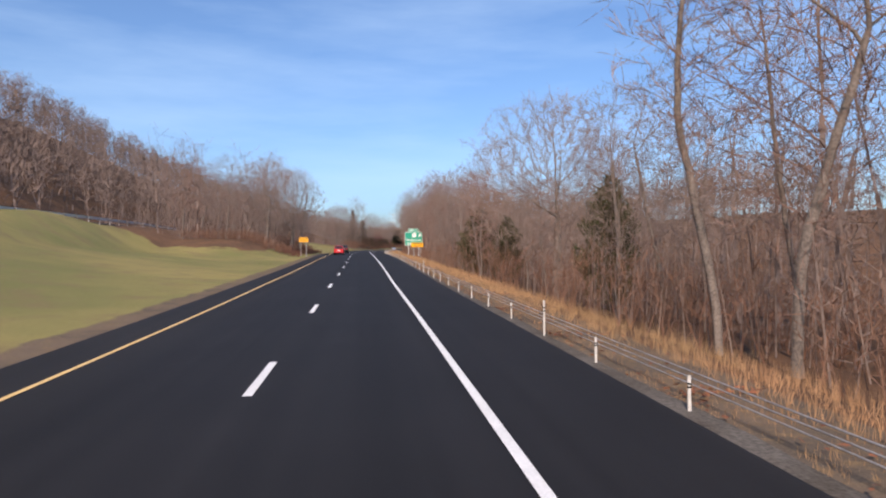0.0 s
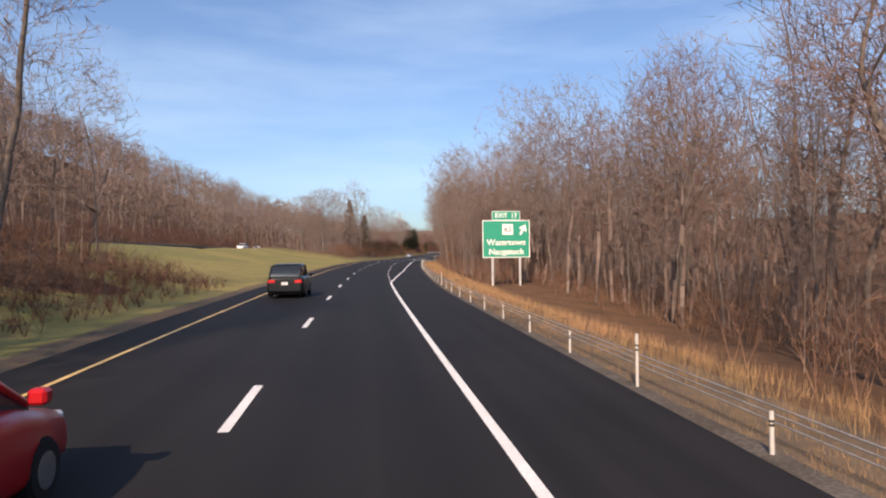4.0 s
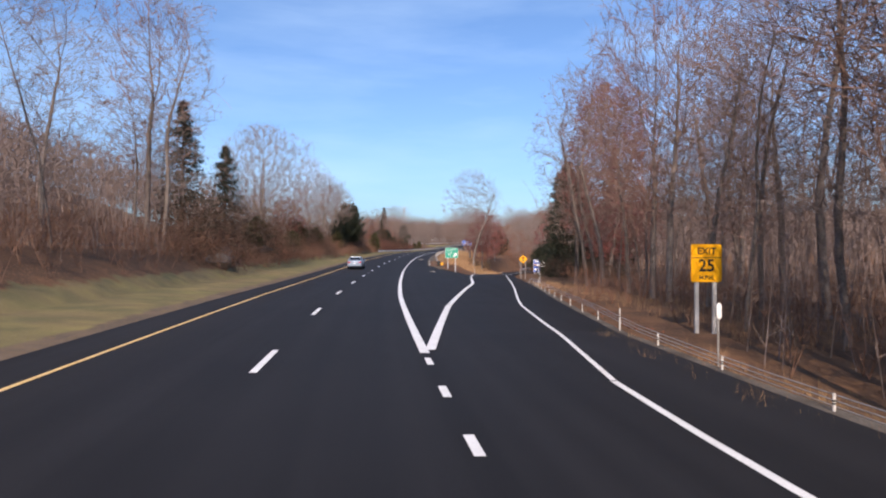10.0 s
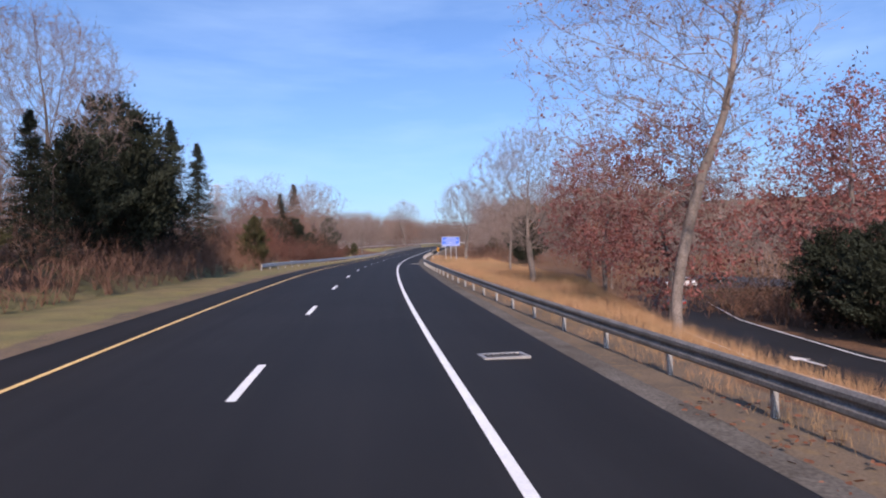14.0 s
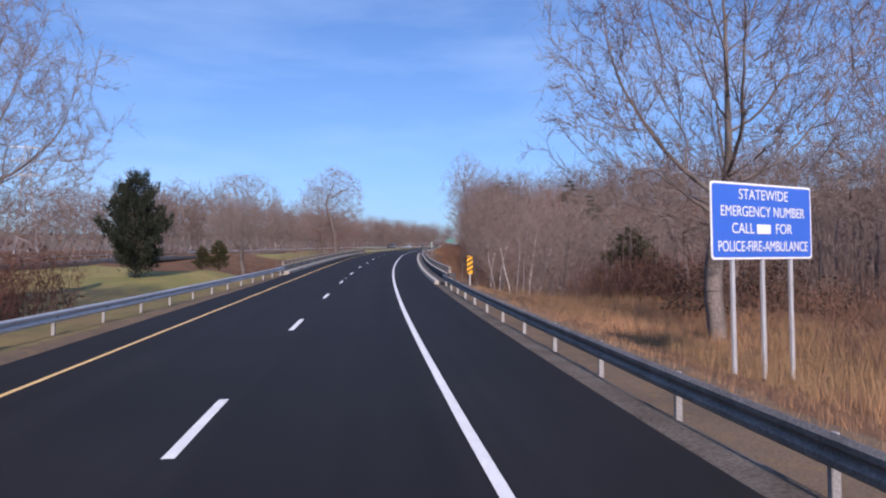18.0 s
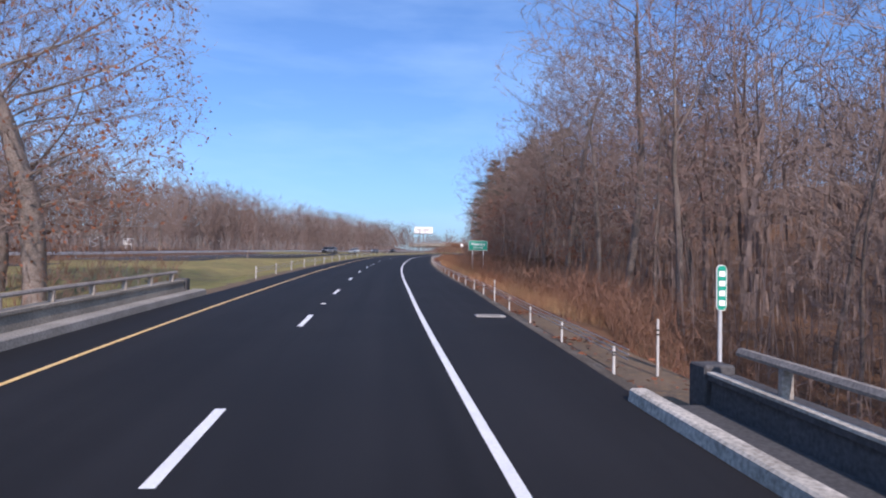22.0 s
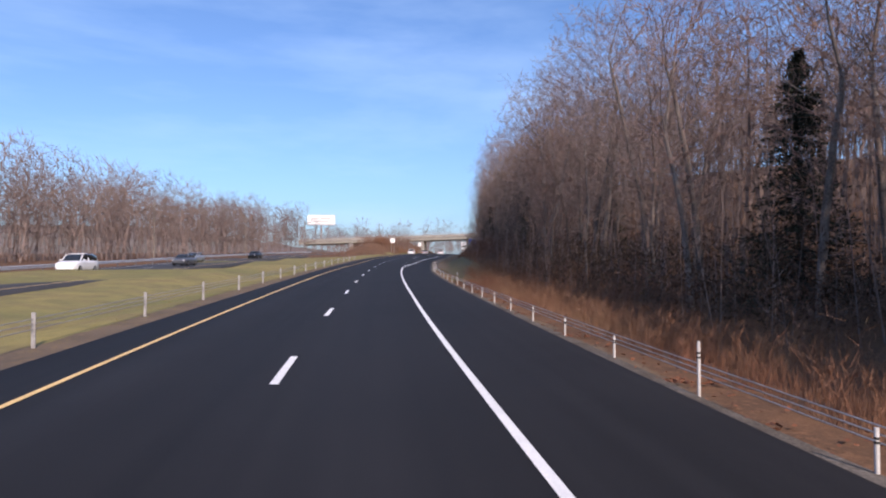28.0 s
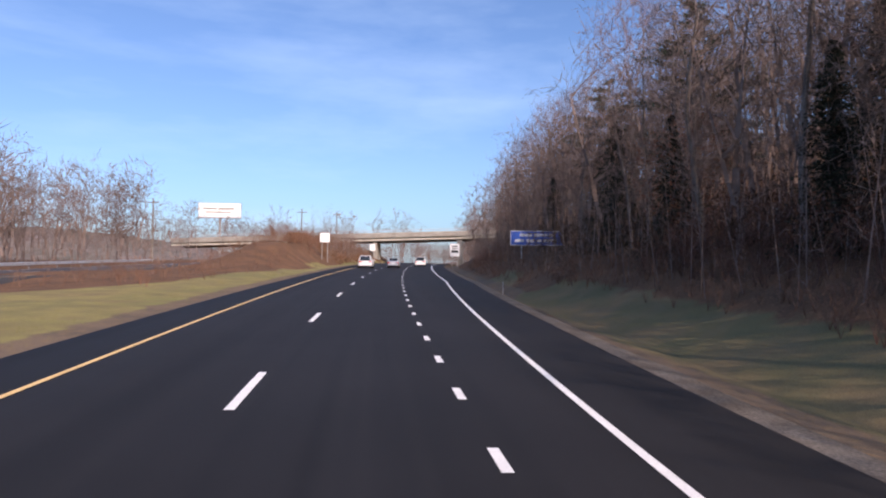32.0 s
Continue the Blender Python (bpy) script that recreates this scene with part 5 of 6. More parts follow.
def fallen_leaves(name, zones, label, seed, mtl):
    """Single dry leaves lying about; zones: s0, s1, from and to beyond the pavement's edge, count."""
    rng = np.random.default_rng(seed)
    pts = []
    for s0, s1, a, b, n in zones:
        for i in range(n):
            s = rng.uniform(s0, s1)
            s += 1.6 * math.sin(s * 0.9)
            pts.append(ground(s, lerp(EDGE_R, s) + a + (b - a) * rng.random() ** 1.5, 0.05 + 0.04 * rng.random())[:])
    ob = new(name, np_mesh(name, *cards(np.array(pts), rng, 0.07, 0.75, 0.6), mtl))
    return tagged(ob, label, "leaves", kind="stuff")


fallen_leaves("fallen_leaves", [(627, 760, 0.3, 2.6, 5200), (760, 866, 0.3, 2.2, 2600), (378, 400, 0.3, 6.0, 2200), (5, 110, 0.5, 2.5, 2200), (180, 340, 0.5, 2.4, 2600)], "dry fallen leaves strewn along the verge", 61, LEAF_RUST)

# ---- far wooded hills ----
vs, fs = [], []
NR, NA = 9, 420
for i in range(NA):
    a = radians(-120 + 240 * i / (NA - 1))
    for j in range(NR):
        rad = 2500 + 110 * j
        x, y = 150 + rad * math.sin(a), 450 + rad * math.cos(a)
        hump = 175 + 34 * smooth_noise(x, y, 620) + 12 * math.sin(a * 5) - 95 * sm(a, 0.25, 0.6)
        z = -10 + hump * sm(j, 0, 6) + (9 * smooth_noise(x, y, 45) + 6 * smooth_noise(x, y, 14)) * sm(j, 0, 2)
        vs.append((x, y, z))
for i in range(NA - 1):
    fs += [(i * NR + j, i * NR + j + 1, (i + 1) * NR + j + 1, (i + 1) * NR + j) for j in range(NR - 1)]
tagged(new("backdrop", mesh_of("backdrop", vs, fs, FAR)), "far brown wooded hills", "hills", kind="structure")


# ---- cable fences ----
def share(name, me, parent, m):
    ob = part(name, me, parent)
    ob.matrix_local = m
    return ob


def post_mesh(h, name="post"):
    v, f = tubes([(0, 0, -0.3)], [(0, 0, h)], [0.030], [0.028], 6)
    me = np_mesh(name, v, f, POSTW)
    me.materials.append(BLACK)
    bm = bmesh.new()
    bm.from_mesh(me)
    bmesh.ops.contextual_create(bm, geom=[vv for vv in bm.verts if vv.co.z > 0])
    for z in (h * 0.72, h * 0.80):
        bmesh.ops.create_cone(bm, cap_ends=False, segments=6, radius1=0.032, radius2=0.032, depth=0.03, matrix=Matrix.Translation((0, 0, z)))
    for f in bm.faces:
        f.material_index = 1 if all(abs(v.co.z - h * 0.76) < h * 0.04 + 0.03 for v in f.verts) and f.calc_center_median().z < h * 0.9 else 0
    bm.to_mesh(me)
    bm.free()
    return me


POST, POST_TALL = post_mesh(0.60), post_mesh(1.02, "delineator")
FLAT_POST = box(-0.05, 0.05, -0.02, 0.02, -0.3, 0.85, GALV_OLD, 0.006, "post")


def cable_fence(s0, s1, off, gap, label, heights=(0.33, 0.43, 0.53), side=1, tall=9, dz=0.0, rail_off=0.0, mesh=None):
    root = tagged(new("cable_fence"), label, "guard rail", "cable fences")
    s, i = s0, 0
    while s < s1:
        big = tall and i % tall == 4
        m = Matrix.Translation(ground(s, off(s))) @ pose(0, 0, 0, 0, 0, heading(s))
        share("post", mesh or (POST_TALL if big else POST), root, m)
        s, i = s + gap, i + 1
    for z in heights:
        prof = [(rail_off + 0.013, z + dz), (rail_off, z + dz + 0.013), (rail_off - 0.013, z + dz), (rail_off, z + dz - 0.013)]
        part("cable", solid_strip("cable", s0, s1, [((lambda s, a=a: off(s) + a), b) for a, b in prof], GALV_OLD, 4.0, ground), root)
    return root


cable_fence(1.3, 352, lambda s: lerp(EDGE_R, s) + 0.28, 3.95, "steel cable fence on slim white posts at the shoulder", rail_off=0.35)
cable_fence(627, 868, lambda s: lerp(EDGE_R, s) + 0.35, 4.1, "steel cable fence on white posts beside dry weeds", rail_off=0.3)
cable_fence(660, 905, lambda s: -8.2, 7.6, "low cable fence along the grassy median", (0.45, 0.58, 0.7), tall=0, mesh=FLAT_POST)
for k, (s, u) in enumerate(((383, 12.0), (377.2, 5.0), (402.5, 21.5), (348.5, 16.2), (361.5, 18.6), (858.8, 5.7), (862.3, 5.75), (866.0, 6.1), (942, 9.4), (502.3, 6.3), (627.2, 6.0), (749.8, 7.3))):
    ob = tagged(new("delineator_post", POST_TALL), "white delineator post with dark bands in the verge", "post", "delineators")
    ob.matrix_world = Matrix.Translation(ground(s, u)) @ Matrix.Diagonal((1, 1, 1.1, 1))


# ---- steel beam rails ----
BEAM = [(0.0, 0.36), (0.05, 0.40), (0.05, 0.46), (0.0, 0.51), (0.0, 0.54), (0.05, 0.59), (0.05, 0.65), (0.0, 0.70), (-0.012, 0.70), (0.035, 0.64), (0.035, 0.60), (-0.012, 0.545), (-0.012, 0.505), (0.035, 0.455), (0.035, 0.41), (-0.012, 0.36)]
IPOST = box(-0.04, 0.04, -0.05, 0.05, -0.4, 0.66, GALV_OLD, 0.01, "rail_post")
BLOCK = box(-0.05, 0.05, -0.055, 0.055, 0.40, 0.66, WOODPOLE, 0.01, "block")


def beam_rail(s0, s1, off, gap, label, face, place=ground, lift=0.0, steel=GALV):
    """face: -1 where the corrugated face looks to the left."""
    root = tagged(new("guard_rail"), label, "guard rail", "steel beam rails")
    prof = [((lambda s, a=a: off(s) + face * (a + 0.12)), z + lift) for a, z in BEAM]
    part("beam", solid_strip("beam", s0, s1, prof, steel, 2.0, place), root)
    s = s0 + 0.4
    while s < s1:
        m = Matrix.Translation(place(s, off(s), lift)) @ pose(0, 0, 0, 0, 0, heading(s) + 90)
        share("rail_post", IPOST, root, m)
        share("block", BLOCK, root, Matrix.Translation(place(s, off(s) + face * 0.08, lift)) @ pose(0, 0, 0, 0, 0, heading(s) + 90))
        s += gap
    return root


RW = [(380, 6.4), (400, 6.15), (415, 5.7), (440, 5.3), (470, 4.85), (545, 4.95)]
beam_rail(381, 545.5, lambda s: lerp(RW, s), 3.2, "dull weathered steel beam guard rail on the embankment, darkened for its shaded face", -1, lambda s, u, dz: at(s, u, dz - 0.06), steel=GALV_DARK)
LW = [(455, -11.4), (490, -9.9), (530, -8.7), (563, -7.95)]
beam_rail(456, 563, lambda s: lerp(LW, s), 3.4, "galvanized steel beam guard rail on the median", 1, lambda s, u, dz: at(s, u, dz - 0.05))
beam_rail(-20, 135, lambda s: 5.6, 3.8, "steel beam guard rail at the top of the grass slope", -1, opp)
beam_rail(640, 1000, lambda s: -6.6, 6.0, "steel beam guard rail beyond the opposite carriageway", 1, opp)
# end of the right rail: dark impact head with a yellow face
head = tagged(new("rail_terminal"), "dark rail end terminal with a yellow reflector panel", "guard rail")
head.matrix_world = Matrix.Translation(ground(380.4, 6.45)) @ pose(0, 0, 0, 0, 0, heading(380.4))
part("impact_head", box(-0.28, 0.24, 0, 0.9, 0.15, 0.82, BLACK, 0.04), head)
part("face_panel", box(0.26, 0.62, 0.16, 0.2, 0.22, 0.6, SIGN_Y, 0.01), head, "yellow reflector panel")
part("bracket", box(0.2, 0.5, 0.2, 0.26, 0.35, 0.45, GALV_DARK, 0.01), head)

# storm drains let into the paving
for s, u, turn in ((361.8, 5.1, 0), (405.4, 3.1, 4), (473.5, 3.6, 0), (636.8, 4.15, -3)):
    drain = tagged(new("storm_drain"), "pale iron storm drain grate set in the asphalt", "drain", "storm drains")
    drain.matrix_world = Matrix.Translation(at(s, u, ramp_fall(s, u) + 0.012)) @ pose(0, 0, 0, 0, 0, heading(s) + turn)
    for x0, x1, y0, y1 in ((-0.5, 0.5, -0.36, -0.27), (-0.5, 0.5, 0.27, 0.36), (-0.5, -0.41, -0.27, 0.27), (0.41, 0.5, -0.27, 0.27)):
        part("frame", box(x0, x1, y0, y1, -0.05, 0.02, GALV_OLD, 0.006), drain, "worn iron frame")
    for k in range(7):
        part("grate_bar", box(-0.345 + 0.105 * k, -0.285 + 0.105 * k, -0.27, 0.27, -0.05, 0.012, CONC_K, 0.004), drain)

# ---- bridge ----
bridge = tagged(new("bridge"), "concrete highway bridge with low parapets and metal rails", "bridge", kind="structure")
part("deck_side", solid_strip("deck_side", 546, 624, [(4.3, -0.9), (6.0, -0.9), (6.0, -0.05), (4.3, -0.05)], CONC_D), bridge)
part("deck_side", solid_strip("deck_side", 563, 644, [(-8.4, -0.9), (-7.2, -0.9), (-7.2, -0.05), (-8.4, -0.05)], CONC_D), bridge)
part("kerb", solid_strip("kerb", 546, 624.5, [(4.32, -0.1), (4.36, 0.17), (4.40, 0.2), (4.62, 0.2), (4.62, -0.1)], CONC_PALE), bridge)
part("kerb", solid_strip("kerb", 562.5, 644.5, [(-7.3, -0.1), (-7.33, 0.2), (-7.38, 0.23), (-7.8, 0.24), (-7.8, -0.1)], CONC), bridge)
# shaded right parapet near black, sunlit left one tan: light set by colour
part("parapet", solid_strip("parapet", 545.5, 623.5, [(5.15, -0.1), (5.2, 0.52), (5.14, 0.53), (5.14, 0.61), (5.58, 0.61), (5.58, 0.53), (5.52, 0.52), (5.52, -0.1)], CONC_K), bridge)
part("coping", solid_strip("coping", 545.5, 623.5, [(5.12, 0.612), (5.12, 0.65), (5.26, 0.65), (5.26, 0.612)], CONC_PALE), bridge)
part("parapet", solid_strip("parapet", 563.5, 643.5, [(-7.95, -0.1), (-8.0, 0.58), (-7.94, 0.59), (-7.94, 0.67), (-8.38, 0.67), (-8.38, 0.59), (-8.32, 0.58), (-8.32, -0.1)], CONC_TAN), bridge)
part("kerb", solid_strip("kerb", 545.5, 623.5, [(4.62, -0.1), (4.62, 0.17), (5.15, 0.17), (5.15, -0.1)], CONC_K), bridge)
part("kerb", solid_strip("kerb", 563.5, 643.5, [(-7.8, -0.1), (-7.8, 0.06), (-7.95, 0.06), (-7.95, -0.1)], CONC_D), bridge)
RAILPOST = box(-0.08, 0.08, -0.045, 0.045, 0.60, 0.97, RAILSTEEL, 0.012, "rail_post")
for s0, s1, u in ((546.2, 623.0, 5.36), (564.2, 643.0, -8.16)):
    part("handrail", solid_strip("handrail", s0, s1, [(u - 0.07, 0.97), (u - 0.08, 1.01), (u - 0.04, 1.07), (u + 0.04, 1.07), (u + 0.08, 1.01), (u + 0.07, 0.97)], RAILSTEEL), bridge)
    s = s0 + 0.15
    while s < s1:
        share("rail_post", RAILPOST, bridge, Matrix.Translation(at(s, u)) @ pose(0, 0, 0, 0, 0, heading(s)))
        s += 2.44
for s, u in ((545.2, 5.36), (563.3, -8.16), (643.9, -8.16), (623.8, 5.36)):
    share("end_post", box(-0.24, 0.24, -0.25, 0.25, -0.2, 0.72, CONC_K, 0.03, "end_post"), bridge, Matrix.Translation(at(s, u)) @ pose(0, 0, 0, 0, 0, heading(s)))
# the other carriageway's bridge
ob2 = tagged(new("far_rail"), "weathered metal rail beside the opposite carriageway", "guard rail", kind="structure")
part("handrail", solid_strip("handrail", 572, 640, [(4.95, 0.85), (4.95, 0.95), (5.1, 0.95), (5.1, 0.85)], GALV_OLD, 4, opp), ob2)
for k in range(24):
    share("rail_post", box(-0.06, 0.06, -0.06, 0.06, 0.5, 0.86, GALV_OLD, 0.01, "rail_post"), ob2, Matrix.Translation(opp(573 + 2.85 * k, 5.02)))


# ---- signs: faces look back along the road ----
def text(body, size, m, parent, x, z, y=-0.02, name="lettering", bold=0.0, squeeze=1.0):
    cu = bpy.data.curves.new("lettering", "FONT")
    cu.body, cu.size, cu.align_x, cu.align_y, cu.extrude, cu.offset = body, size, "CENTER", "CENTER", 0.002, bold
    tmp = bpy.data.objects.new("lettering", cu)
    me = bpy.data.meshes.new_from_object(tmp)
    bpy.data.objects.remove(tmp)
    me.materials.clear()
    me.materials.append(m)
    ob = part(name, me, parent)
    ob.matrix_local = pose(x, y, z, 90, 0, 0) @ Matrix.Diagonal((squeeze, 1, 1, 1))
    return ob


def panel(w, h, m, r=0.08, d=0.02, name="panel", diamond=False):
    """A rounded sheet in the x, z plane, middle at the origin."""
    bm = bmesh.new()
    ring = []
    for cx, cz, a0 in ((w / 2 - r, h / 2 - r, 0), (-w / 2 + r, h / 2 - r, 90), (-w / 2 + r, -h / 2 + r, 180), (w / 2 - r, -h / 2 + r, 270)):
        for k in range(5):
            a = radians(a0 + 22.5 * k)
            ring.append(bm.verts.new((cx + r * math.cos(a), 0, cz + r * math.sin(a))))
    face = bm.faces.new(ring)
    ext = bmesh.ops.extrude_face_region(bm, geom=[face])
    for v in ext["geom"]:
        if isinstance(v, bmesh.types.BMVert):
            v.co.y += d
    bmesh.ops.recalc_face_normals(bm, faces=bm.faces)
    me = bpy.data.meshes.new(name)
    bm.to_mesh(me)
    bm.free()
    me.materials.append(m)
    return me


def sign(s, u, w, h, z, face, border, label, posts=2, name="road_sign", inset=0.07, turn=0.0, thick=0.07, pm=GALV):
    """z: height of the panel's middle over the road; the posts reach the ground."""
    root = tagged(new(name), label, "sign", "road signs")
    root.matrix_world = Matrix.Translation(at(s, u)) @ pose(0, 0, 0, 0, 0, heading(s) + turn)
    g = ground_dz(s, u) - 0.35
    for k in range(posts):
        x = 0 if posts == 1 else (k / (posts - 1) - 0.5) * w * 0.58
        part("post", box(x - thick, x + thick, 0.03, 0.03 + thick * 1.6, g, z + h * 0.42, pm, 0.012), root, "grey steel post")
    part("backing", panel(w, h, border, 0.09, 0.02), root).matrix_local = pose(0, 0, z)
    part("panel", panel(w - inset, h - inset, face, 0.07, 0.008), root).matrix_local = pose(0, -0.009, z)
    return root


def arrow(parent, x, z, size, m, turn=45, y=-0.02):
    pts = [(-0.11, -0.55), (0.11, -0.55), (0.11, 0.02), (0.36, -0.12), (0.36, 0.08), (0, 0.52), (-0.36, 0.08), (-0.36, -0.12), (-0.11, 0.02)]
    me = mesh_of("arrow", [(a * size, 0, b * size) for a, b in pts], [(0, 1, 2, 8), (2, 3, 4, 5), (8, 2, 5, 6), (8, 6, 7)], m)
    part("arrow", me, parent).matrix_local = pose(x, y, z, 0, turn, 0)


def bars(parent, rows, m, y=-0.02):
    """Plain bars where writing cannot be read: (x0, x1, z, height)."""
    for x0, x1, z, hh in rows:
        part("writing_bar", box(x0, x1, y - 0.002, y + 0.002, z - hh / 2, z + hh / 2, m), parent)


for s, u, z, wd, who in ((102.6, 8.5, 1.72, 1.8, "beside the cable fence"), (105.6, -9.05, 2.55, 1.42, "on the grassy median")):
    g = sign(s, u, wd, 0.72, z, SIGN_Y, SIGN_Y, "yellow advisory speed sign on two steel posts " + who, 2, thick=0.045, pm=GALV_OLD)
    text("50 M.P.H.", 0.31, SIGN_K, g, 0, z - 0.12, squeeze=0.9, bold=0.006)
    bars(g, [(-0.72, -0.32, z + 0.21, 0.11), (-0.25, 0.05, z + 0.21, 0.11), (0.12, 0.72, z + 0.21, 0.11)], SIGN_K)
g = sign(174.7, 12.95, 4.55, 3.55, 3.52, SIGN_G, SIGN_W, "large green exit direction sign on steel posts", 2, "exit_sign", 0.14, thick=0.10)
part("backing", panel(2.7, 0.85, SIGN_W, 0.07, 0.02), g).matrix_local = pose(0.0, 0.0, 5.74)
part("tab_panel", panel(2.62, 0.77, SIGN_G, 0.06, 0.008), g, "green exit number tab").matrix_local = pose(0.0, -0.009, 5.74)
text("EXIT  17", 0.62, SIGN_W, g, 0.0, 5.73, squeeze=0.95, bold=0.008)
part("route_shield", panel(1.02, 1.0, SIGN_W, 0.06, 0.004), g, "white square route number shield").matrix_local = pose(0.15, -0.016, 4.42)
text("63", 0.74, SIGN_K, g, 0.15, 4.42, -0.026)
arrow(g, 1.62, 4.42, 1.0, SIGN_W, 28)
text("Watertown", 0.80, SIGN_W, g, 0, 3.18, squeeze=0.98, bold=0.012)
text("Naugatuck", 0.80, SIGN_W, g, 0, 2.30, squeeze=0.98, bold=0.012)
g = sign(303.3, 12.9, 1.2, 1.42, 2.3, SIGN_Y, SIGN_Y, "yellow exit advisory speed sign on two posts", 2)
text("EXIT", 0.36, SIGN_K, g, 0, 2.74, bold=0.006)
text("25", 0.64, SIGN_K, g, 0, 2.19, bold=0.012)
text("M.P.H.", 0.22, SIGN_K, g, 0, 1.75, bold=0.004)
bars(g, [(-0.57, 0.57, 2.5, 0.025)], SIGN_K)
g = sign(295.5, 9.25, 0.13, 0.42, 1.12, SIGN_W, SIGN_W, "narrow white marker plate on a steel post", 1, "marker_post", 0.01, thick=0.025, pm=GALV_OLD)
g = sign(382, 8.4, 2.0, 1.6, 1.95, SIGN_G, SIGN_W, "green gore sign with white arrow at the exit", 2, "exit_sign", 0.06, thick=0.05)
text("E X I T", 0.47, SIGN_W, g, 0, 2.36, squeeze=0.98, bold=0.004)
text("17", 0.70, SIGN_W, g, -0.3, 1.73, bold=0.006)
arrow(g, 0.52, 1.66, 0.74, SIGN_W, 45)
g = sign(518, 9.7, 3.7, 1.75, 2.95, SIGN_B, SIGN_W, "blue emergency number sign on three posts", 3, "information_sign", 0.1, turn=23, thick=0.05)
text("STATEWIDE", 0.34, SIGN_W, g, 0, 3.55)
text("EMERGENCY NUMBER", 0.34, SIGN_W, g, 0, 3.16, squeeze=0.92)
text("CALL", 0.34, SIGN_W, g, -0.78, 2.77)
bars(g, [(-0.28, 0.22, 2.77, 0.22)], SIGN_W)
text("FOR", 0.34, SIGN_W, g, 0.72, 2.77)
text("POLICE-FIRE-AMBULANCE", 0.34, SIGN_W, g, 0, 2.36, squeeze=0.84)
g = sign(687.5, 10.1, 2.1, 1.08, 2.5, SIGN_G, SIGN_W, "green city line sign standing in dry weeds", 2, "town_sign", 0.06, thick=0.05)
text("Waterbury", 0.40, SIGN_W, g, 0, 2.65, squeeze=0.88, bold=0.008)
text("CITY LINE", 0.25, SIGN_W, g, 0, 2.26, squeeze=0.95, bold=0.004)
g = sign(968, 17.2, 6.2, 1.7, 4.6, SIGN_B, SIGN_W, "long blue notice sign before shaded woods", 2, "information_sign", 0.16)
bars(g, [(-2.0, -0.6, 4.95, 0.32), (-0.35, 1.2, 4.95, 0.32), (1.4, 2.0, 4.95, 0.32), (-2.6, -1.5, 4.3, 0.32), (-1.2, -0.3, 4.3, 0.32), (0.0, 0.5, 4.3, 0.32), (0.8, 2.4, 4.3, 0.32)], SIGN_W)
# ramp signs
g = sign(421, 27.0, 1.35, 2.6, -1.45, SIGN_B, SIGN_W, "tall blue services sign beside the exit ramp", 2, "services_sign", 0.08)
for x, z, m in ((0, -0.45, SIGN_W), (-0.3, -1.25, SIGN_Y), (0.3, -1.25, SIGN_W), (0, -2.2, SIGN_W)):
    bars(g, [(x - (0.4 if abs(x) < 0.1 else 0.22), x + (0.4 if abs(x) < 0.1 else 0.22), z, 0.42)], m)
g = tagged(new("warning_sign"), "yellow diamond signal ahead sign on two posts", "sign", "road signs")
g.matrix_world = Matrix.Translation(ground(364, 16.9)) @ pose(0, 0, 0, 0, 0, heading(364))
for x in (-0.28, 0.28):
    part("post", box(x - 0.035, x + 0.035, 0.03, 0.09, -0.3, 2.6, GALV_OLD, 0.01), g)
part("panel", panel(0.78, 0.78, SIGN_Y, 0.06, 0.02), g).matrix_local = pose(0, 0, 2.55, 0, 45, 0)
part("symbol", box(-0.11, 0.11, -0.012, -0.004, 2.26, 2.84, SIGN_K, 0.0), g, "black traffic light symbol")
for z, m in ((2.72, LAMP_R), (2.55, SIGN_Y), (2.38, SIGN_G)):
    part("symbol", panel(0.14, 0.14, m, 0.069, 0.004), g).matrix_local = pose(0, -0.018, z)
g = sign(405, 26.3, 0.9, 0.9, -0.45, SIGN_W, SIGN_W, "small white turn sign on a post by the ramp", 1, inset=0.03, thick=0.04)
arrow(g, -0.14, -0.45, 0.48, SIGN_K, -40)
arrow(g, 0.17, -0.45, 0.48, SIGN_K, 40)
g = sign(406, 25.4, 0.8, 0.3, -0.7, SIGN_W, SIGN_W, "small white plate on a post by the ramp", 1, inset=0.03, thick=0.04)
# bridge marker and mile marker
g = sign(545.8, 6.6, 0.36, 1.15, 1.2, SIGN_Y, SIGN_Y, "yellow and black striped marker at the bridge end", 1, "object_marker", 0.0, thick=0.04)
for k in range(4):
    z = 0.75 + 0.3 * k
    part("stripe", mesh_of("stripe", [(-0.178, -0.012, z - 0.08), (0.178, -0.012, min(z + 0.14, 1.75)), (0.178, -0.012, min(z + 0.27, 1.77)), (-0.178, -0.012, z + 0.05)], [(0, 1, 2, 3)], SIGN_K), g)
g = sign(626, 6.7, 0.2, 0.85, 1.72, SIGN_G, SIGN_W, "narrow green mile marker on a steel post", 1, "mile_marker", 0.03, thick=0.035)
bars(g, [(-0.06, 0.06, 1.98, 0.1), (-0.06, 0.06, 1.8, 0.1), (-0.06, 0.06, 1.62, 0.1), (-0.06, 0.06, 1.44, 0.1)], SIGN_W)
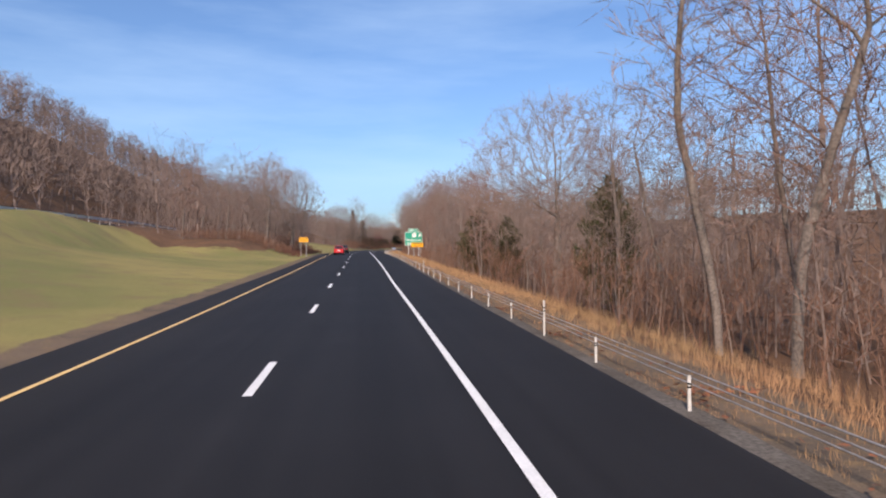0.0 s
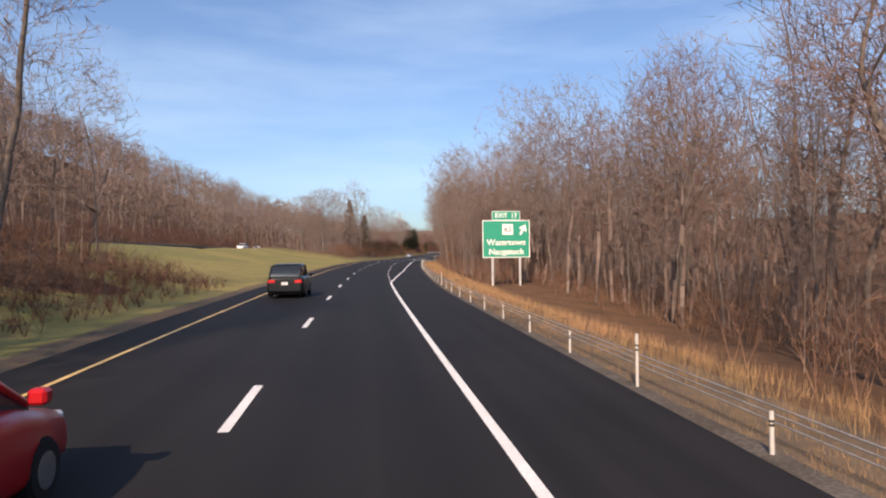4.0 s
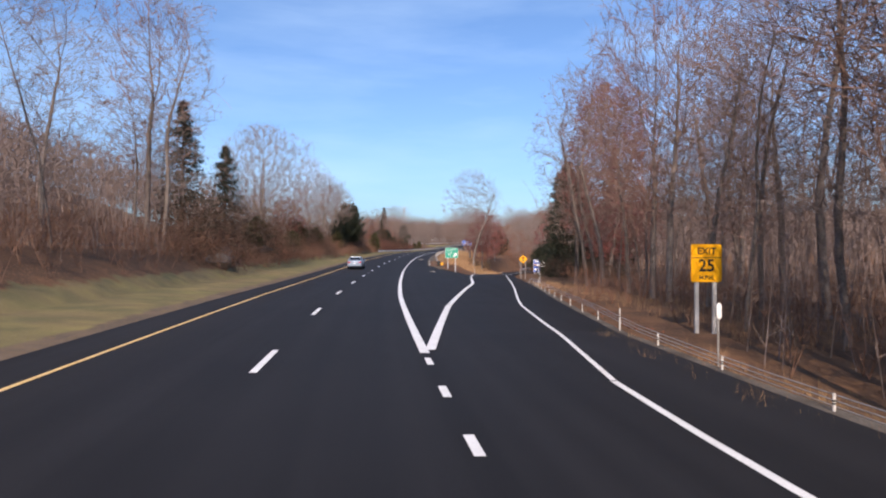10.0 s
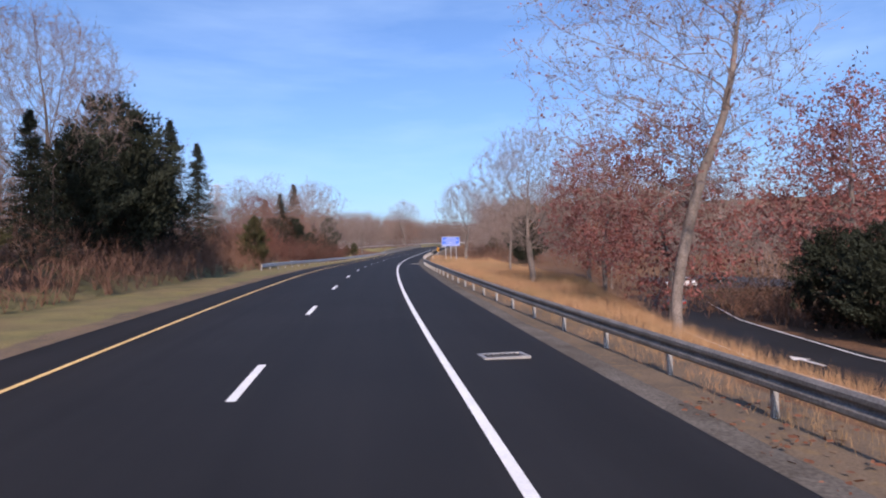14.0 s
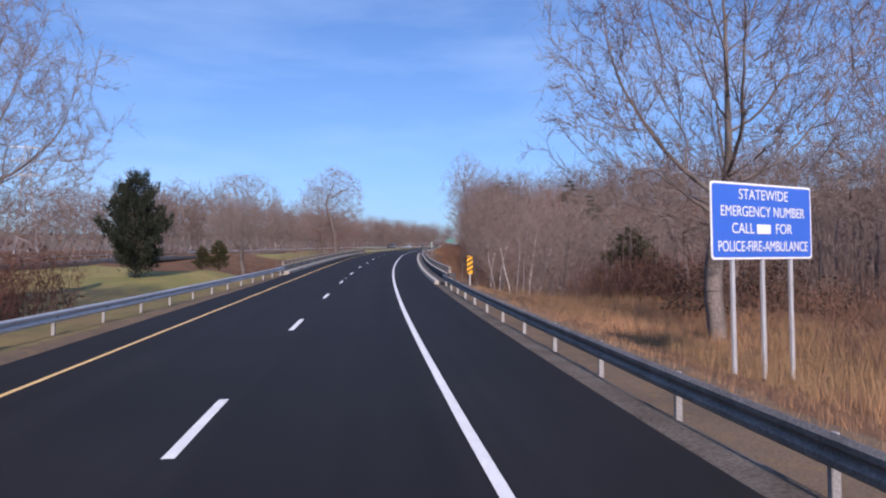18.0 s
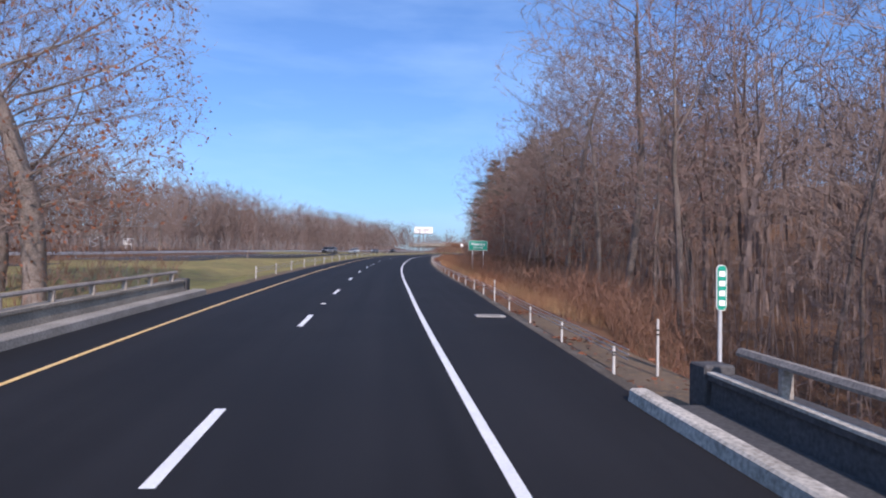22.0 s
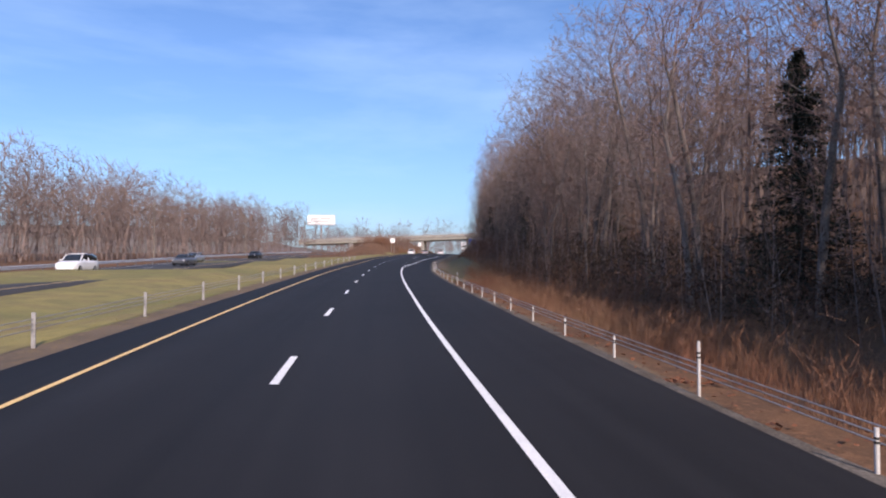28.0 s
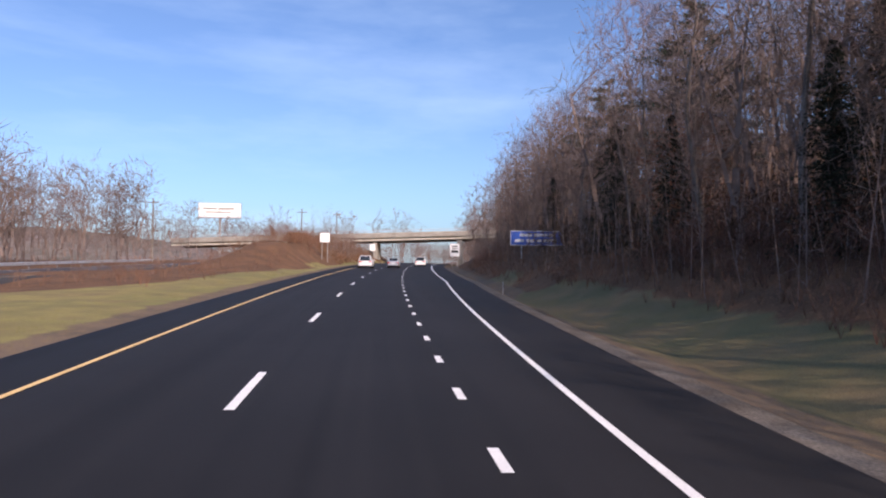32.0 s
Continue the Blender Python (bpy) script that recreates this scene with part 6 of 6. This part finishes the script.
for s, u, w, h, z, lab in ((999, -11.6, 1.55, 1.5, 4.4, "plain white sign on the brushy median"), (1052, -9.6, 1.3, 1.6, 3.6, "small white sign on the median"), (1032, 10.2, 2.0, 2.7, 3.4, "tall white regulatory sign before the overpass")):
    g = sign(s, u, w, h, z, SIGN_W, SIGN_W, lab, 2, inset=0.02, thick=0.05, pm=GALV_OLD)
    if u > 0:
        bars(g, [(-0.6, 0.6, z + 0.8, 0.25), (-0.5, 0.5, z + 0.3, 0.2), (-0.7, 0.7, z - 0.3, 0.5)], SIGN_K)
g = sign(771, -68, 2.6, 1.6, 2.2, SIGN_W, SIGN_W, "white sign beyond the opposite carriageway", 2, inset=0.04)
bars(g, [(-0.9, 0.9, 2.5, 0.25), (-0.7, 0.7, 2.0, 0.25)], SIGN_K)


# ---- overpass, billboard, poles ----
ov = tagged(new("overpass"), "pale concrete road overpass with guard rail", "bridge", kind="structure")
O = Matrix.Translation(at(1075, 0, 1.0)) @ pose(0, 0, 0, 0, -1.5, heading(1075))
for x0, x1, y0, y1, z0, z1, m, nm in ((-70, 30, -0.3, 9, 6.3, 6.9, CONC, "deck"), (-70, 30, 0.3, 1.0, 5.5, 6.3, mat("pale_girder", (0.55, 0.52, 0.44), 0.8, 0.15), "girder"), (-70, 30, 7.8, 8.5, 5.1, 6.3, CONC_D, "girder"), (-70, 30, -0.3, 0, 6.9, 7.7, CONC, "barrier"),
                                    (-13, -11.8, 1, 8, -2, 5.1, CONC, "pier"), (-28, -26.8, 1, 8, -2, 5.1, CONC, "pier"), (10.5, 12, 0, 9, -2, 5.1, CONC_D, "abutment"), (-46, -44, 0, 9, -2, 5.1, CONC_D, "abutment")):
    share(nm, box(x0, x1, y0, y1, z0, z1, m, 0.05, nm), ov, O)
for k in range(26):
    share("rail_post", box(-0.06, 0.06, -0.06, 0.06, 7.7, 8.3, GALV, 0.01, "rail_post"), ov, O @ Matrix.Translation((-68 + 3.8 * k, -0.15, 0)))
share("handrail", box(-70, 30, -0.2, -0.1, 8.25, 8.38, GALV, 0.02, "handrail"), ov, O)
bb = tagged(new("billboard"), "large pale advertising billboard on a single steel pole", "billboard")
bb.matrix_world = Matrix.Translation(at(1128.9, -78, 18.9)) @ pose(0, 0, 0, 0, 0, heading(1128.9) + 12)
part("pole", tube_mesh((0, 0.6, -16), (0, 0.6, -2.6), 0.5, 0.45, 12, GALV_OLD, "pole"), bb)
part("frame", box(-7.5, 7.5, 0.0, 0.9, -2.7, 2.7, SIGN_BACK, 0.05), bb)
part("poster", box(-7.3, 7.3, -0.06, -0.004, -2.4, 2.5, SIGN_W, 0.0), bb, "white poster with unreadable writing")
for x0, x1, z, hh in ((-5.8, -1.0, 0.6, 0.7), (-0.4, 5.0, 0.6, 0.7), (-5.0, 4.0, -0.7, 0.5)):
    part("writing_bar", box(x0, x1, -0.075, -0.065, z - hh / 2, z + hh / 2, CONC), bb)
part("catwalk", box(-7.5, 7.5, -0.9, 0.0, -2.95, -2.8, GALV_OLD, 0.02), bb)
poles = []
for k, (s, u, h) in enumerate(((905, -46, 11), (960, -47, 11), (1015, -46, 12), (1040, -24, 12), (1070, -22, 12))):
    ob = tagged(new("utility_pole"), "weathered timber utility pole with a crossarm", "pole", "utility poles")
    base = ground(s, u)
    ob.matrix_world = Matrix.Translation(base) @ pose(0, 0, 0, 0, 0, heading(s))
    part("pole", tube_mesh((0, 0, -1), (0, 0, h), 0.17, 0.12, 8, WOODPOLE, "pole"), ob)
    part("crossarm", box(-1.1, 1.1, -0.06, 0.06, h - 0.9, h - 0.75, WOODPOLE, 0.01), ob)
    for x in (-1.0, 0.0, 1.0):
        part("insulator", box(x - 0.04, x + 0.04, -0.04, 0.04, h - 0.75, h - 0.55, LAMP_W, 0.01), ob)
    poles.append(base + Vector((0, 0, h - 0.6)))
for a, b in ((0, 1), (1, 2)):
    for off in (-0.9, 0.9):
        rows = []
        for k in range(17):
            t = k / 16
            q = poles[a].lerp(poles[b], t)
            rows.append((q.x + off, q.y, q.z - 1.2 * 4 * t * (1 - t)))
        w = tagged(new("overhead_wire", np_mesh("overhead_wire", *tubes(rows[:-1], rows[1:], [0.02] * 16, [0.02] * 16, 4), BLACK)), "dark overhead wire strung between utility poles", "cable", "overhead wires")
# lattice transmission tower on the ridge
for s, u, h in ((700, -120, 34), (880, -150, 36)):
    tw = tagged(new("transmission_tower"), "grey lattice transmission tower above the woods", "tower", "transmission towers")
    tw.matrix_world = Matrix.Translation(ground(s, u))
    rows = []
    for k in range(12):
        a, b = h * k / 12, h * (k + 1) / 12
        wa, wb = 3.0 * (1 - 0.85 * k / 12), 3.0 * (1 - 0.85 * (k + 1) / 12)
        for x, y in ((1, 1), (1, -1), (-1, -1), (-1, 1)):
            rows += [((x * wa, y * wa, a), (x * wb, y * wb, b)), ((x * wa, y * wa, a), (y * wb, -x * wb, b))]
    part("lattice", np_mesh("lattice", *tubes([r[0] for r in rows], [r[1] for r in rows], [0.10] * len(rows), [0.10] * len(rows), 4), GALV), tw)
    for z in (h * 0.72, h * 0.85, h * 0.97):
        part("arm", box(-4.5, 4.5, -0.2, 0.2, z - 0.2, z + 0.2, GALV, 0.05), tw)


# ---- cars ----


def ring_section(x, w, z0, z1, rb=0.16, rt=0.22):
    pts = []
    for cy, cz, a0, r in ((w - rt, z1 - rt, 0, rt), (-w + rt, z1 - rt, 90, rt), (-w + rb, z0 + rb, 180, rb), (w - rb, z0 + rb, 270, rb)):
        for k in range(4):
            a = radians(a0 + 30 * k)
            pts.append((x, cy + r * math.cos(a), cz + r * math.sin(a)))
    return pts


def loft(name, secs, m):
    n = len(secs[0])
    vs = [p for sec in secs for p in sec]
    fs = [(i * n + j, i * n + (j + 1) % n, (i + 1) * n + (j + 1) % n, (i + 1) * n + j) for i in range(len(secs) - 1) for j in range(n)]
    fs += [tuple(range(n - 1, -1, -1)), tuple(range((len(secs) - 1) * n, len(secs) * n))]
    me = mesh_of(name, vs, fs, m)
    bm = bmesh.new()
    bm.from_mesh(me)
    bmesh.ops.recalc_face_normals(bm, faces=bm.faces)
    bm.to_mesh(me)
    bm.free()
    me.polygons.foreach_set("use_smooth", [len(p.vertices) == 4 for p in me.polygons])
    return me


def wheel_meshes():
    out = []
    for r, w, m, nm in ((0.32, 0.21, TYRE, "tyre"), (0.21, 0.22, RIM, "rim")):
        bm = bmesh.new()
        bmesh.ops.create_cone(bm, cap_ends=True, segments=24, radius1=r, radius2=r, depth=w, matrix=pose(0, 0, 0, 90, 0, 0))
        bmesh.ops.bevel(bm, geom=[e for e in bm.edges if len(e.link_faces) == 2 and e.calc_face_angle() > 0.8], offset=0.03, segments=2, affect="EDGES")
        me = bpy.data.meshes.new(nm)
        bm.to_mesh(me)
        bm.free()
        me.materials.append(m)
        out.append(me)
    return out


WHEEL = wheel_meshes()


def car(kind, paint, label, m, name="car"):
    """Points along +x; m places the middle of its wheelbase on the road."""
    root = tagged(new(name), label, "car", "vehicles")
    root.matrix_world = m @ pose(0, 0, 0, 0, 0, 90)
    if kind == "sedan":
        L, Wd, roof, deck, hood = 4.6, 0.88, 1.42, 1.02, 0.95
        cab = [(-1.75, 0.70, 1.0), (-1.05, 0.66, 1.40), (-0.2, 0.66, 1.43), (0.45, 0.66, 1.38), (1.25, 0.72, 0.94)]
    elif kind == "hatch":
        L, Wd, roof, deck, hood = 4.1, 0.87, 1.50, 1.06, 0.98
        cab = [(-2.0, 0.70, 1.02), (-1.65, 0.66, 1.44), (-0.4, 0.67, 1.52), (0.35, 0.66, 1.46), (1.2, 0.72, 0.98)]
    else:
        L, Wd, roof, deck, hood = 4.7, 0.94, 1.72, 1.10, 1.08
        cab = [(-2.3, 0.76, 1.08), (-2.05, 0.72, 1.62), (-0.4, 0.73, 1.73), (0.45, 0.72, 1.66), (1.2, 0.78, 1.08)]
    secs = [ring_section(-L / 2, Wd * 0.82, 0.34, deck - 0.16), ring_section(-L / 2 + 0.10, Wd * 0.95, 0.24, deck - 0.04), ring_section(-L / 2 + 0.5, Wd, 0.22, deck), ring_section(-0.5, Wd, 0.20, deck + 0.0), ring_section(0.9, Wd, 0.20, hood + 0.02),
            ring_section(L / 2 - 0.7, Wd * 0.97, 0.21, hood - 0.08), ring_section(L / 2 - 0.15, Wd * 0.90, 0.24, hood - 0.2), ring_section(L / 2, Wd * 0.78, 0.33, hood - 0.3)]
    part("body", loft("body", secs, paint), root)
    gl = [ring_section(x, w + 0.05 * (1 - i / 8), deck - 0.25, z, 0.05, 0.10) for i, (x, w, z) in enumerate(cab)]
    part("cabin_glass", loft("cabin_glass", gl, CARGLASS), root, "dark tinted windows")
    rf = [ring_section(x, w - 0.03, z - 0.05, z + 0.012, 0.02, 0.03) for x, w, z in cab[1:4]]
    part("roof_panel", loft("roof_panel", rf, paint), root)
    for side in (-1, 1):
        for i in range(len(cab) - 1):
            if i in (0, 3):
                (xa, wa, za), (xb, wb, zb) = cab[i], cab[i + 1]
                v, f = tubes([(xa, side * (wa + 0.0), za - 0.02)], [(xb, side * (wb - 0.02), zb - 0.02)], [0.055], [0.05], 5)
                part("pillar", np_mesh("pillar", v, f, paint), root)
        v, f = tubes([(-0.35, side * (Wd - 0.10), deck - 0.05)], [(-0.35, side * 0.66, cab[2][2] - 0.05)], [0.05], [0.045], 5)
        part("pillar", np_mesh("pillar", v, f, paint), root)
        part("mirror", box(0.85, 1.02, side * Wd + (0.0 if side > 0 else -0.17), side * Wd + (0.17 if side > 0 else 0.0), deck - 0.05, deck + 0.10, paint, 0.03), root)
        part("tail_lamp", box(-L / 2 - 0.015, -L / 2 + 0.16, min(side * 0.47, side * (Wd - 0.10)), max(side * 0.47, side * (Wd - 0.10)), deck - 0.36, deck - 0.18, LAMP_R, 0.03), root, "red tail lamp")
        part("head_lamp", box(L / 2 - 0.30, L / 2 - 0.03, min(side * 0.45, side * (Wd - 0.16)), max(side * 0.45, side * (Wd - 0.16)), hood - 0.38, hood - 0.24, LAMP_W, 0.03), root, "clear head lamp")
        for x in (-L * 0.29, L * 0.30):
            wl_ob = part("wheel", WHEEL[0], root, "black tyre on a silver rim")
            wl_ob.matrix_local = pose(x, side * (Wd - 0.09), 0.32)
            rim = part("rim", WHEEL[1], wl_ob)
    part("bumper", box(-L / 2 - 0.05, -L / 2 + 0.12, -Wd * 0.86, Wd * 0.86, 0.30, 0.50, paint, 0.05), root)
    part("number_plate", box(-L / 2 - 0.075, -L / 2 - 0.04, -0.16, 0.16, deck - 0.45, deck - 0.30, PLATE, 0.004), root)
    part("underbody", box(-L / 2 + 0.3, L / 2 - 0.3, -Wd * 0.8, Wd * 0.8, 0.16, 0.3, BLACK, 0.02), root)
    return root


def lane_pose(s, u, place=at, turn=0.0):
    return Matrix.Translation(place(s, u, 0.01)) @ pose(0, 0, 0, 0, 0, heading(s) + turn)


RED, SILVER, BLUE, DARK, WHITE, GREY = (car_paint(n, c, mt) for n, c, mt in (("red_car_paint", (0.55, 0.015, 0.02), 0.1), ("silver_car_paint", (0.45, 0.47, 0.50), 0.6), ("pale_blue_car_paint", (0.30, 0.38, 0.48), 0.5), ("black_car_paint", (0.012, 0.014, 0.018), 0.3), ("white_car_paint", (0.75, 0.76, 0.78), 0.0), ("grey_car_paint", (0.14, 0.15, 0.17), 0.5)))
car("hatch", RED, "red hatchback driving in the fast lane", lane_pose(118, -3.9))
car("suv", DARK, "black compact utility car on the highway", lane_pose(149, -4.0))
car("sedan", BLUE, "pale silver-blue sedan in the fast lane", lane_pose(360, -4.0))
car("suv", WHITE, "white utility car far ahead", lane_pose(985, -3.7))
car("sedan", SILVER, "silver sedan far ahead in the lane", lane_pose(993, -0.2))
car("suv", WHITE, "white van-like car under the overpass", lane_pose(1010, 3.6))
for kind, paint, s, u, lab in (("suv", GREY, 781, 1.3, "grey utility car on the opposite carriageway"), ("suv", DARK, 792, -2.6, "dark utility car on the opposite carriageway"), ("sedan", SILVER, 812, 1.2, "silver sedan on the opposite carriageway"), ("sedan", GREY, 863, 1.2, "grey sedan on the opposite carriageway"),
                               ("suv", WHITE, 842, -2.5, "white utility car on the opposite carriageway"), ("sedan", SILVER, 880, -2.5, "pale silver sedan on the opposite carriageway"), ("sedan", DARK, 905, 1.2, "dark sedan on the opposite carriageway"), ("suv", WHITE, 292, 1.2, "white utility car on the upper carriageway"), ("sedan", WHITE, 318, -2.4, "white sedan on the upper carriageway")):
    car(kind, paint, lab, lane_pose(s, u, opp, 180))
for kind, paint, s, u, turn, lab in (("sedan", GREY, 452, 27.5, -18, "grey sedan waiting on the exit ramp"), ("sedan", WHITE, 492, 44, 70, "white sedan at the ramp's junction"), ("suv", DARK, 500, 52, 70, "dark utility car at the ramp's junction")):
    car(kind, paint, lab, Matrix.Translation(at(s, u, lerp(RAMP_Z, s) + 0.06)) @ pose(0, 0, 0, 0, 0, heading(s) + turn))
# lower road below the bridge with a parked car
pk = ground(590, 31)
car("suv", WHITE, "white utility car on the low road below the bridge", Matrix.Translation(pk + Vector((0, 0, 0.15))) @ pose(0, 0, 0, 0, 0, 150))

# ---- rocks in the median bank ----
def rock(seed, r):
    bm = bmesh.new()
    bmesh.ops.create_icosphere(bm, subdivisions=2, radius=r)
    rng = random.Random(seed)
    off = Vector((rng.uniform(0, 50), rng.uniform(0, 50), 0))
    for v in bm.verts:
        v.co *= 1 + 0.45 * noise.noise(v.co / r * 1.1 + off)
        v.co.z *= 0.65
    me = bpy.data.meshes.new("rock")
    bm.to_mesh(me)
    bm.free()
    me.materials.append(ROCK)
    return me


for k in range(7):
    s, u = 338 + 4.2 * k + NEAR.uniform(-3, 3), -14.2 - NEAR.random() * 2.0
    ob = tagged(new("boulder", rock(k, NEAR.uniform(0.7, 1.5))), "weathered grey boulder half buried in brush", "rock", "boulders")
    ob.matrix_world = Matrix.Translation(ground(s, u, 0.25)) @ pose(0, 0, 0, 0, 0, NEAR.uniform(0, 360))
